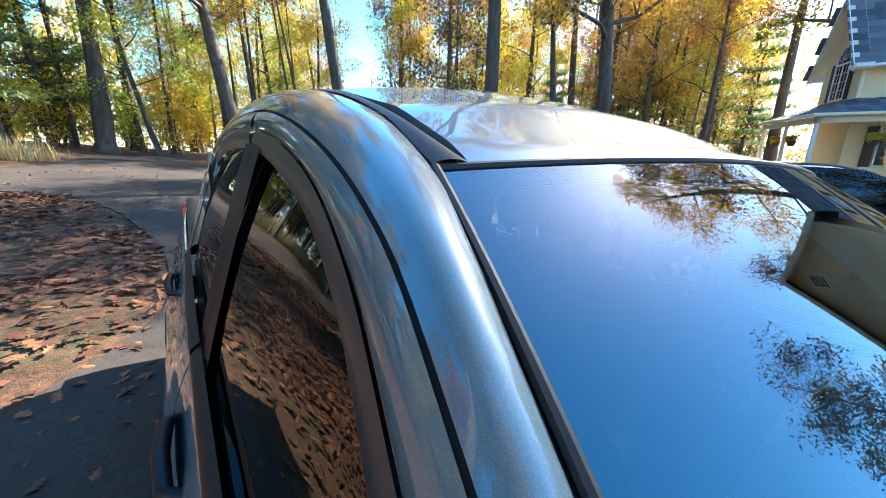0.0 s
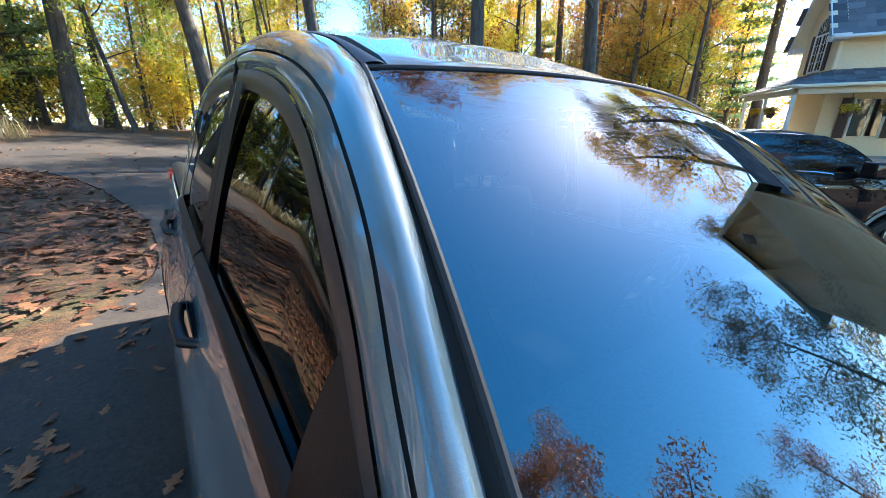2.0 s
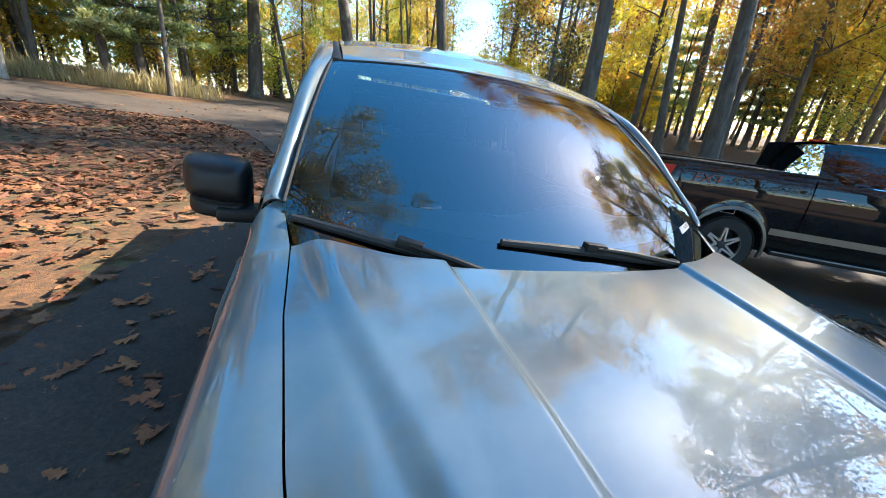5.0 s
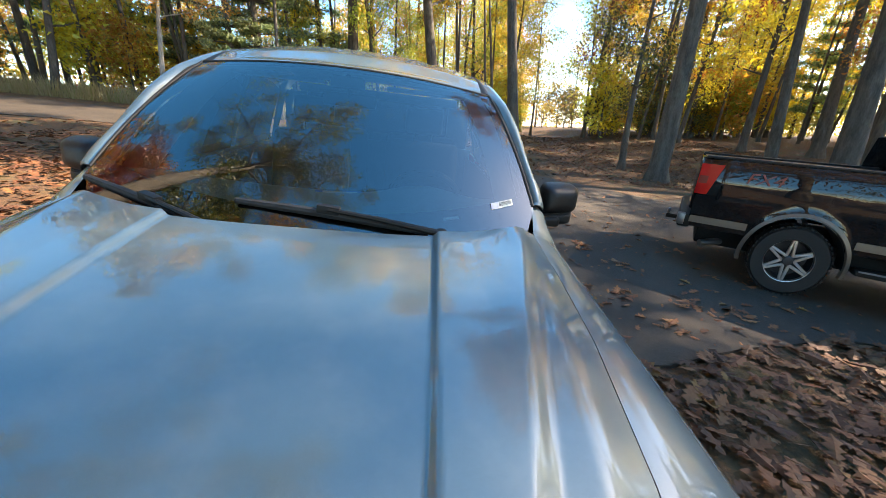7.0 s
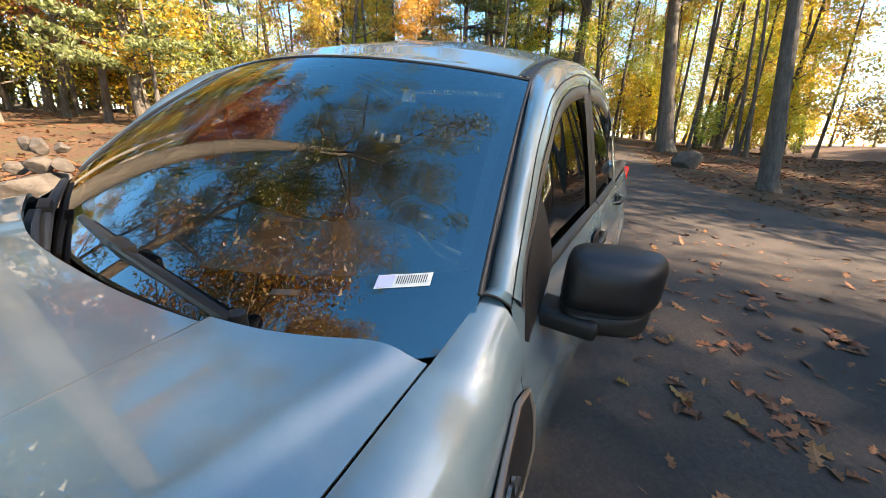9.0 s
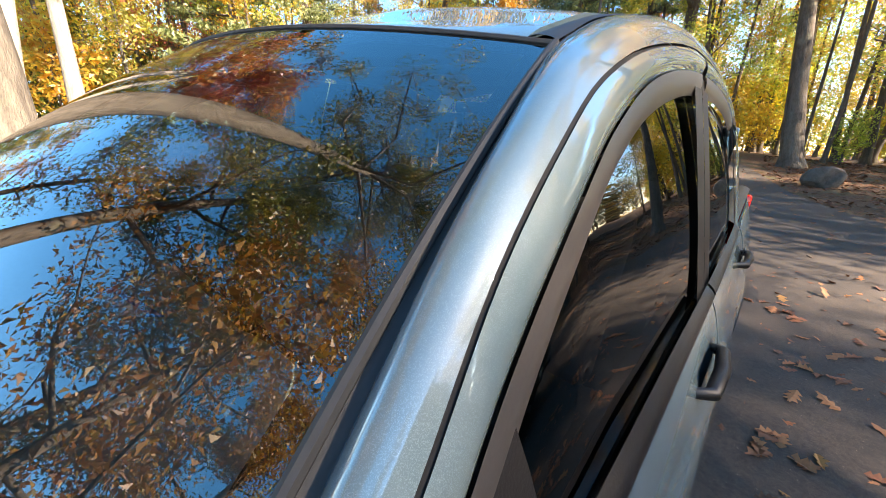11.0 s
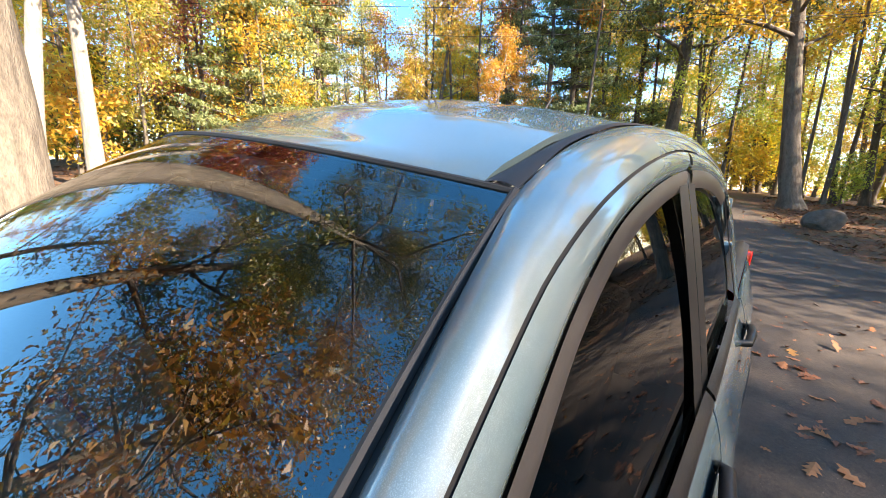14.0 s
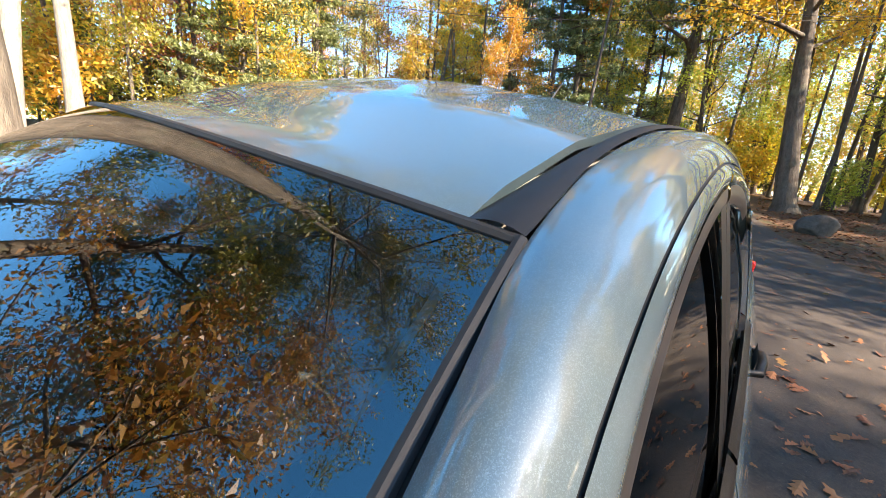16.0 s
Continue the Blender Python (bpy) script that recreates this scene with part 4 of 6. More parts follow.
# the wood behind and beside
rd = random.Random(11)
placed = [(1.95, 23.7), (4.5, 14.5), (9.7, 12.8), (15, 13.6), (-4.1, 27.5), (-11.5, 18.9), (-13.2, 1.1), (-14.2, 2.4), (-7.3, 0.75), (9.7, 15.4)]
count = 0
for _ in range(3000):
    if count >= 165:
        break
    ang = rd.uniform(-105, 80)
    r = 16 + 42 * rd.random() ** 0.8
    x, y = r * math.sin(radians(ang)), 3 + r * math.cos(radians(ang))
    gap = 19 < ang < 28
    if gap and (r < 52 or rd.random() < 0.7):
        if not (r > 24 and rd.random() < 0.03):
            continue
    if x > 9 and y < 14 or inside(x, y, DRIVE_LOOP) or (x > -10 and y < 17.5) or (-22 < x < 0 and 13 < y < 20.5) or (x > -1 and y < 27):
        continue
    if min((x - a) ** 2 + (y - b) ** 2 for a, b in placed) < (2.0 if r < 40 else 3.0) ** 2:
        continue
    placed.append((x, y))
    u = rd.random()
    left = ang < -8
    if left and u < 0.11:
        plant(rd.choice(["pine_a", "pine_b"]), "pine", x, y, rd.uniform(0.8, 1.2), rd.uniform(0, 360), name="pine_tree")
    elif u < 0.42:
        plant("bush", rd.choice(["lime", "yellow", "gold", "olive"]), x, y, rd.uniform(0.7, 1.5), rd.uniform(0, 360), name="shrub", group="shrubs of the wood")
    elif u < 0.62:
        plant("tall_c", rd.choice(["yellow", "yellow", "gold", "lime"] if left else ["yellow", "yellow", "gold", "lime"]), x, y, rd.uniform(0.8, 1.2), rd.uniform(0, 360), (rd.uniform(-3, 3), rd.uniform(-3, 3)))
    elif u < 0.84:
        plant("tall_b", rd.choice(["gold", "gold", "yellow", "yellow", "lime", "red"] if left else ["yellow", "gold", "lime", "yellow"]), x, y, rd.uniform(0.8, 1.2), rd.uniform(0, 360), (rd.uniform(-4, 4), rd.uniform(-4, 4)))
    else:
        plant("tall_a", rd.choice(["gold", "gold", "lime", "yellow"]), x, y, rd.uniform(0.85, 1.15), rd.uniform(0, 360), (rd.uniform(-2, 2), rd.uniform(-2, 2)))
    count += 1

# slim dark stems between the larger trees
n = 0
while n < 75:
    ang, r = rd.uniform(-88, 68), rd.uniform(19, 40)
    x, y = r * math.sin(radians(ang)), 3 + r * math.cos(radians(ang))
    if 19 < ang < 27 or inside(x, y, DRIVE_LOOP) or (x > 7 and y < 13) or (-22 < x < 0 and 10 < y < 20.5) or (x > -1 and y < 25) or (x > -9 and y < 12):
        continue
    plant("pole", rd.choice(["gold", "yellow", "olive", "rust"]), x, y, rd.uniform(0.75, 1.15), rd.uniform(0, 360), (rd.uniform(-5, 5), rd.uniform(-5, 5)), label="slim dark-stemmed woodland tree with a thin crown")
    n += 1

# pines beyond the far side of the drive
for x, y, k, a in ((-8.6, 23.4, 0.9, 30), (-6.6, 30.5, 1.1, 100), (-17.0, 8.0, 0.9, 60)):
    plant("pine_a", "pine", x, y, k, a, name="pine_tree")

# the sunward wood beyond the house and the parked truck
for i in range(36):
    ang = 40 + 39 * ((i * 0.618) % 1.0)
    r = 27 + 20 * ((i * 0.377 + 0.1) % 1.0)
    x, y = r * math.sin(radians(ang)), 3 + r * math.cos(radians(ang))
    if x > 17 and y < 11 and r < 36:
        continue
    kd = ("tall_a", "tall_b", "tall_c", "pole", "pine_b", "tall_b")[i % 6]
    c = "pine" if kd == "pine_b" else ("gold", "yellow", "gold", "yellow", "yellow")[i % 5] if kd != "tall_c" else ("yellow", "gold", "lime")[i % 3]
    plant(kd, c, x, y, 0.85 + 0.25 * ((i * 0.73) % 1.0), i * 57, (3 * math.sin(i), 3 * math.cos(i)), name="pine_tree" if c == "pine" else "tree")

rs_low = random.Random(41)
# low growth shading the ground under the far lawn's trees
n = 0
while n < 44:
    ang, r = rs_low.uniform(-92, -48), rs_low.uniform(25, 47)
    x, y = r * math.sin(radians(ang)), 3 + r * math.cos(radians(ang))
    if inside(x, y, DRIVE_LOOP) or (-22 < x < 0 and 13 < y < 20.5):
        continue
    plant("bush", rs_low.choice(["lime", "gold", "olive", "olive"]), x, y, rs_low.uniform(0.9, 1.7), rs_low.uniform(0, 360), name="shrub", group="shrubs of the wood")
    n += 1

# yellow understorey beyond the bend of the drive
for i in range(16):
    ang, r = -2 + 19 * ((i * 0.618 + 0.3) % 1.0), 32 + 22 * ((i * 0.377) % 1.0)
    x, y = r * math.sin(radians(ang)), 3 + r * math.cos(radians(ang))
    plant(("tall_c", "tall_b", "tall_c", "tall_a")[i % 4], ("yellow", "gold", "yellow", "lime", "yellow")[i % 5], x, y, 0.85 + 0.3 * ((i * 0.73) % 1.0), i * 67, (2 * math.sin(i), 2 * math.cos(i)))

# taller stems and evergreens close behind the house's near corner
rs = random.Random(23)
n = 0
while n < 24:
    ang, r = rs.uniform(61, 76), rs.uniform(35, 54)
    x, y = r * math.sin(radians(ang)), 3 + r * math.cos(radians(ang))
    if y < 8 or (x < 34 and y < 10 + (x - 22) * 0.5):
        continue
    kd = ("tall_a", "pole", "tall_b", "pine_b", "tall_c", "bush", "tall_c")[n % 7]
    c = "pine" if kd == "pine_b" else "olive" if kd == "bush" else rs.choice(["yellow", "gold", "yellow"])
    plant(kd, c, x, y, rs.uniform(0.85, 1.15) * (1.5 if kd == "bush" else 1), rs.uniform(0, 360), (rs.uniform(-3, 3), rs.uniform(-3, 3)), name={"pine_b": "pine_tree", "bush": "shrub"}.get(kd, "tree"), group="shrubs of the wood" if kd == "bush" else "trees of the wood")
    n += 1

# low growth along the wood's edge
n = 0
while n < 84:
    ang = rd.uniform(-60, 62) if n < 46 else rd.uniform(30, 64)
    r = rd.uniform(25, 46)
    x, y = r * math.sin(radians(ang)), 3 + r * math.cos(radians(ang))
    if 17 < ang < 30 or inside(x, y, DRIVE_LOOP) or (x > 9 and y < 14) or (-22 < x < 0 and y < 20.5) or (x > -1 and y < 27):
        continue
    plant("bush", rd.choice(["lime", "yellow", "yellow", "gold", "olive"]), x, y, rd.uniform(0.8, 1.7), rd.uniform(0, 360), name="shrub", group="shrubs of the wood")
    n += 1


def far_wood():
    """The wood's depths: a deep belt of leaf clumps, with a gap where the land lies open."""
    V, R = [], []
    g = np.random.default_rng(5)
    for _ in range(3800):
        ang = g.uniform(-180, 180)
        if 19 < ang < 28:
            if g.random() < 0.85:
                continue
        r = g.uniform(58, 85)
        h = g.random() ** 1.9 * (15 if abs(ang) < 110 else 12)
        if 18 < ang < 29:
            h *= 0.3
        V.append((r * math.sin(radians(ang)), 3 + r * math.cos(radians(ang)), h + 0.3))
        R.append(g.uniform(1.2, 2.6))
    return np.array(V), np.array(R)


fc, frr = far_wood()
for i, (c, n) in enumerate((("gold", 26000), ("yellow", 26000), ("lime", 14000), ("red", 9000))):
    sel = np.arange(len(fc)) % 4 == i
    z0 = np.array([ground_z(a, b) for a, b, _ in fc[sel]])
    cc = fc[sel] + np.stack([0 * z0, 0 * z0, z0], 1)
    tagged(new("distant_wood", leaf_cloud("distant_wood", cc, frr[sel], n, 0.52, LEAF[c], 0.2)), f"distant belt of {WORD[c]} autumn foliage", "foliage", kind="stuff")


def dry_grass():
    """Tall tan blades along the far edge of the drive."""
    g = np.random.default_rng(9)
    V, F = [], []
    for _ in range(5200):
        t = g.random()
        x, y = -5.5 - 17 * t + g.normal() * 0.5, 21.2 - 2.2 * t + abs(g.normal()) * 1.1
        if inside(x, y, DRIVE_LOOP):
            continue
        h, a, w = g.uniform(0.35, 1.05), g.uniform(0, 6.283), g.uniform(0.008, 0.018)
        dx, dy, lx, ly = w * math.cos(a), w * math.sin(a), g.normal() * 0.16, g.normal() * 0.16
        z, o = ground_z(x, y), len(V)
        V += [(x - dx, y - dy, z), (x + dx, y + dy, z), (x + dx * 0.7 + lx * 0.4, y + dy * 0.7 + ly * 0.4, z + h * 0.6), (x - dx * 0.7 + lx * 0.4, y - dy * 0.7 + ly * 0.4, z + h * 0.6), (x + lx, y + ly, z + h)]
        F += [(o, o + 1, o + 2, o + 3), (o + 3, o + 2, o + 4)]
    return mesh_from("dry_grass", V, F, [leaf_mat("dry_grass_blades", [(0.0, (0.30, 0.24, 0.10)), (0.5, (0.46, 0.38, 0.19)), (1.0, (0.26, 0.28, 0.08))], 0.35)])


tagged(new("dry_grass", dry_grass()), "tall dry tan grass along the edge of the drive", "grass", kind="stuff")

# ---------------------------------------------------------------- fallen leaves
def litter_mat(name, k0):
    k = Mat(name)
    r = k.n("NewGeometry").outputs["Random Per Island"]
    c = k.ramp(k.math("FRACT", k.math("ADD", r, k.random())), [(p, [v * k0 for v in c]) for p, c in ((0.0, (0.06, 0.018, 0.008)), (0.25, (0.15, 0.038, 0.012)), (0.5, (0.27, 0.078, 0.022)), (0.75, (0.36, 0.14, 0.045)), (0.93, (0.25, 0.075, 0.024)), (1.0, (0.42, 0.20, 0.04)))])
    vein = k.noise(60, 3)
    k.set(Base_Color=k.mix(0.3, c, k.ramp(vein, [(0.3, [0.09 * k0, 0.04 * k0, 0.015 * k0]), (0.7, [0.32 * k0, 0.14 * k0, 0.055 * k0])])), Roughness=0.75)
    return k.m


# off-drive litter: lower factor works dappled shade into the leaf colour
M_LEAF_SHADED = litter_mat("fallen_leaf", 0.55)
M_LEAF_DRY = litter_mat("dry_fallen_leaf", 0.9)


def oak_leaf(rd, size, lobes=3, crisp=1.0):
    """One lobed, curled leaf: outline fanned from its midrib. Returns verts and faces."""
    mid, left, right = [], [], []
    n = lobes * 2 + 1
    curl, cup = rd.uniform(-0.5, 1.0) * crisp, rd.uniform(-0.2, 0.6) * crisp
    for i in range(n + 1):
        t = i / n
        w = (0.34 * math.sin(math.pi * (0.12 + 0.84 * t)) if i % 2 else 0.13 * math.sin(math.pi * (0.1 + 0.85 * t))) * rd.uniform(0.85, 1.15)
        z = curl * 0.30 * (t - 0.5) ** 2
        mid.append((t - 0.5, 0.0, z))
        left.append((t - 0.5 + (0.07 if i % 2 else 0), w, z + cup * w * 0.8 + rd.uniform(-0.02, 0.03)))
        right.append((t - 0.5 + (0.07 if i % 2 else 0), -w, z + cup * w * 0.8 + rd.uniform(-0.02, 0.03)))
    V = mid + left + right
    m = n + 1
    F = []
    for i in range(n):
        F += [(i, i + 1, m + i + 1, m + i), (i + 1, i, 2 * m + i, 2 * m + i + 1)]
    return [(x * size, y * size, z * size) for x, y, z in V], F


def scatter(points, seed, lo, hi, lobes, lift, mat=None):
    """Leaves at points, joined into one mesh."""
    rd = random.Random(seed)
    protos = [oak_leaf(rd, 1.0, lobes) for _ in range(14)]
    PV = [np.array(v) for v, _ in protos]
    PF = [f for _, f in protos]
    V, F, o = [], [], 0
    for x, y in points:
        q = rd.randrange(14)
        s = rd.uniform(lo, hi)
        m = np.array((Matrix.Rotation(rd.uniform(0, 6.283), 3, "Z") @ Euler((rd.gauss(0, 0.22), rd.gauss(0, 0.22), 0)).to_matrix() @ Matrix.Scale(1 if rd.random() < 0.5 else -1, 3, (0, 0, 1))))
        v = (PV[q] * s) @ m.T
        v[:, 2] += ground_z(x, y) - v[:, 2].min() + 0.004 + rd.random() ** 2 * lift
        v[:, 0] += x
        v[:, 1] += y
        V.append(v)
        F += [tuple(i + o for i in f) for f in PF[q]]
        o += len(v)
    return mesh_from("fallen_leaves", np.concatenate(V), F, [mat or M_LEAF_SHADED], smooth=False)


def patch(x0, x1, y0, y1, n, seed, keep, edge=0.0):
    rd = random.Random(seed)
    out = []
    for _ in range(n):
        x, y = rd.uniform(x0, x1), rd.uniform(y0, y1)
        if not inside(x, y, DRIVE_LOOP) and rd.random() < keep(x, y):
            out.append((x, y))
    return out


def clump(x, y, f=0.6, lo=0.25):
    v = noise.noise(Vector((x * f, y * f, 5.5)))
    return min(1, max(lo, 0.62 + 0.9 * v))


tagged(new("fallen_leaves", scatter(patch(-9, -0.8, 1.5, 15.5, 15000, 3, clump), 31, 0.09, 0.17, 3, 0.03)), "russet oak leaves lying thick on the lawn", "leaves", kind="stuff")
tagged(new("fallen_leaves", scatter(patch(1.2, 7, -3, 2.7, 5200, 4, lambda x, y: 1.0), 32, 0.09, 0.18, 3, 0.05)), "brown oak leaves heaped beside the drive", "leaves", kind="stuff")
tagged(new("fallen_leaves", scatter(patch(1, 20, 11, 30, 15000, 5, lambda x, y: clump(x, y, 0.5, 0.4)), 33, 0.11, 0.19, 2, 0.03)), "brown leaves covering the bank", "leaves", kind="stuff")
tagged(new("fallen_leaves", scatter(patch(-24, -1, -8, 18, 7000, 6, lambda x, y: clump(x, y, 0.4, 0.3)), 34, 0.11, 0.19, 2, 0.03)), "scattered fallen leaves under the trees", "leaves", kind="stuff")
# single leaves on the asphalt
rd = random.Random(50)
LEAF_MESHES = []
for i in range(10):
    v, f = oak_leaf(rd, rd.uniform(0.08, 0.145), 3, 1.9)
    LEAF_MESHES.append(mesh_from("fallen_leaf", v, f, [M_LEAF_DRY], smooth=False))


def drop_leaf(x, y):
    me = rd.choice(LEAF_MESHES)
    ob = new("fallen_leaf", me)
    low = min(v.co.z for v in me.vertices)
    ob.matrix_world = pose(x, y, ground_z(x, y) + 0.012 - low + 0.003, rd.gauss(0, 7), rd.gauss(0, 7), rd.uniform(0, 360))
    tagged(ob, "dry lobed oak leaf fallen on the asphalt", "leaf", "leaves on the drive")


n = 0
for _ in range(6000):
    if n >= 285:
        break
    u = rd.random()
    if u < 0.66:
        x, y = rd.uniform(1.1, 4.6), 1.7 + 4.0 * rd.random() ** 1.4
        if rd.random() < 0.62:
            x, y = rd.choice([(1.55, 2.45), (2.05, 2.7), (2.6, 2.55), (3.0, 3.4), (2.3, 4.6), (1.5, 4.2), (3.2, 2.4), (1.35, 5.3), (2.1, 2.3), (3.6, 2.3), (2.7, 1.95), (1.9, 3.3), (2.75, 4.0), (1.3, 3.1)])
            x, y = x + rd.gauss(0, 0.085), y + rd.gauss(0, 0.085)
    elif u < 0.90:
        x, y = rd.uniform(-2.1, -0.95), rd.uniform(1.0, 5.5)
    elif u < 0.95:
        x, y = rd.uniform(0.5, 8), rd.uniform(6, 13)
    else:
        x, y = rd.uniform(-6, 1), rd.uniform(8, 19)
    if not inside(x, y, DRIVE_LOOP) or (abs(x) < 0.93 and -0.9 < y < 4.4):
        continue
    drop_leaf(x, y)
    n += 1
pts = []
for _ in range(2600):
    x, y = rd.uniform(-7, 10), rd.uniform(4, 22)
    if inside(x, y, DRIVE_LOOP) and rd.random() < 0.35 + 0.5 * noise.noise(Vector((x * 0.8, y * 0.8, 1))):
        pts.append((x, y))
tagged(new("fallen_leaves", scatter(pts, 36, 0.07, 0.15, 2, 0.012, M_LEAF_DRY)), "loose leaves strewn over the far drive", "leaves", kind="stuff")

# crumbs and small leaves close to the pickup
pts = []
for _ in range(900):
    x, y = (rd.uniform(1.0, 6.0), 1.5 + 5.5 * rd.random() ** 1.2) if rd.random() < 0.75 else (rd.uniform(-2.2, -0.95), rd.uniform(0.5, 5.5))
    if inside(x, y, DRIVE_LOOP) and rd.random() < 0.55 + 0.8 * noise.noise(Vector((x * 1.7, y * 1.7, 8))):
        pts.append((x, y))
tagged(new("fallen_leaves", scatter(pts, 37, 0.03, 0.085, 3, 0.010, M_LEAF_DRY)), "small broken leaves strewn over the asphalt", "leaves", kind="stuff")

# ---------------------------------------------------------------- the blue-grey truck: front, bed, cabin, small parts
# cowl: black plastic between hood and glass
def cowl(u, v):
    s = 1 - 2 * u
    a = Vector((s * 0.752, hood_back(s * 0.75) - 0.010, hood_z(s * 0.745, hood_back(s * 0.745)) - 0.020))
    b = windscreen(s, -0.12, -0.012)
    p = a.lerp(b, v)
    p.z -= 0.030
    return p


part("cowl_panel", grid_bm(cowl, 40, 8), M_RUBBER, truck, "matt black cowl panel under the wipers")


def wiper(tip, clip, heel, pivot):
    """Blade from tip to heel, with its clip and an arm to the pivot."""
    tip, clip, heel, pivot = (Vector(p) for p in (tip, clip, heel, pivot))
    n = Vector((0, -0.56, 0.82))
    w = part("wiper", tube_bm([tip, tip.lerp(clip, 0.5) + n * 0.004, clip + n * 0.006, clip.lerp(heel, 0.5) + n * 0.004, heel], [0.010, 0.013, 0.014, 0.012, 0.008], 8), M_RUBBER, truck, "black flat windscreen wiper")
    d = (heel - tip).normalized()
    part("wiper_clip", box_bm(-0.035, -0.014, 0, 0.035, 0.014, 0.026, 0.005), M_SATIN, w).matrix_local = Matrix.Translation(clip + n * 0.008) @ d.to_track_quat("X", "Z").to_matrix().to_4x4()
    part("wiper_arm", tube_bm([clip + n * 0.026, clip.lerp(pivot, 0.4) + n * 0.030, pivot + n * 0.022, pivot - n * 0.02], [0.007, 0.009, 0.012, 0.014], 8), M_SATIN, w)
    part("wiper_pivot", lathe_bm([(0.0, 0.03), (0.016, 0.028), (0.018, 0.0)], 14), M_SATIN, w).location = pivot
    return w


wiper(windscreen(-0.96, -0.055, 0.012), windscreen(-0.61, -0.030, 0.014), windscreen(-0.33, -0.058, 0.012), windscreen(-0.27, -0.075, 0.010))
wiper(windscreen(-0.29, 0.072, 0.012), windscreen(0.08, 0.055, 0.014), windscreen(0.48, -0.030, 0.012), windscreen(0.53, -0.055, 0.010))

# registration stickers on the glass
st = part("dash_sticker", grid_bm(lambda u, v: windscreen(0.78 + 0.115 * (1 - u), 0.041 + 0.036 * v, 0.0015), 6, 2), M_STICKER, truck, "white barcode sticker behind the glass")
part("sticker_panel", grid_bm(lambda u, v: windscreen(0.893 - 0.115 * 0.66 - 0.115 * 0.32 * u, 0.043 + 0.032 * v, 0.0022), 2, 2), M_GREYSTICK, st)
for i in range(14):
    part("barcode_bar", grid_bm(lambda u, v, i=i: windscreen(0.885 - 0.0046 * i - 0.0022 * u, 0.050 + 0.022 * v, 0.0022), 1, 1), M_PRINT, st)
part("serial_label", grid_bm(lambda u, v: windscreen(0.62 - 0.07 * u, 0.028 + 0.014 * v, -0.001), 4, 1), M_WHITE, truck)


# fender vent badges
def vent(sx):
    y0, y1 = 0.36, 0.705

    def pt(u, v):
        y = y0 + (y1 - y0) * u
        top = interp(y, [0.36, 0.55, 0.65, 0.705], [0.95, 1.05, 1.088, 1.078])
        bot = interp(y, [0.36, 0.50, 0.65, 0.705], [0.90, 0.84, 0.81, 0.83])
        z = bot + (top - bot) * v
        return Vector((sx * (side_x(y, z) + 0.010 - 0.10 * max(0, z - 1.12)), y, z))
    v = part("fender_vent", grid_bm(lambda u, w: pt(u, w), 18, 8), M_PLASTIC, truck, "dark fender vent with a trim badge")
    part("vent_bezel", tube_bm([pt(u, w) for u, w in [(i / 12, 1) for i in range(13)] + [(1, 1 - i / 6) for i in range(1, 7)] + [(1 - i / 12, 0) for i in range(1, 13)] + [(0, 0.5), (0, 1)]], 0.006, 6), M_TAUPE, v)
    part("vent_mesh", grid_bm(lambda u, w: pt(0.12 + 0.72 * u, 0.10 + 0.34 * w) + Vector((sx * 0.002, 0, 0)), 8, 4), M_GAP, v)
    cu = bpy.data.curves.new("badge_text", "FONT")
    cu.body, cu.size, cu.extrude, cu.align_x, cu.align_y = "XL", 0.075, 0.003, "CENTER", "CENTER"
    t = new("badge_text", cu)
    dg = bpy.context.evaluated_depsgraph_get()
    me = bpy.data.meshes.new_from_object(t.evaluated_get(dg))
    bpy.data.objects.remove(t)
    me.materials.clear()
    me.materials.append(M_STEEL)
    b = part("trim_badge", me, None, v, "raised letters of the trim badge")
    c = pt(0.58, 0.70) + Vector((sx * 0.004, 0, 0))
    ux = Vector((0, sx * 1.0, 0.28 * sx * 1.0)).normalized()
    nx = Vector((sx, 0, 0.1)).normalized()
    uy = nx.cross(ux).normalized()
    b.matrix_local = Matrix.Translation(c) @ Matrix((ux, uy, nx)).transposed().to_4x4()


for sx in (1, -1):
    vent(sx)

# front end
gr = part("grille", box_bm(-0.60, -0.90, 0.62, 0.60, -0.80, 0.97, 0.03, 2), M_PLASTIC, truck, "black grille")
for k in range(4):
    part("grille_bar", box_bm(-0.56, -0.925, 0.67 + 0.07 * k, 0.56, -0.895, 0.695 + 0.07 * k, 0.008), M_SATIN, gr)
part("nose_panel", grid_bm(lambda u, v: ((1 - 2 * u) * 0.665, -0.80 + 0.10 * abs(1 - 2 * u) ** 3 - 0.07 * math.sin(v * math.pi / 2), hood_z((1 - 2 * u) * 0.64, -0.79) - 0.12 * v), 30, 8), M_PAINT, truck)
part("front_bumper", grid_bm(lambda u, v: ((1 - 2 * u) * 0.90, -0.98 + 0.22 * abs(1 - 2 * u) ** 3 + 0.06 * (2 * v - 1) ** 2, 0.38 + 0.26 * v), 40, 10, -0.02), M_PLASTIC, truck, "black front bumper")
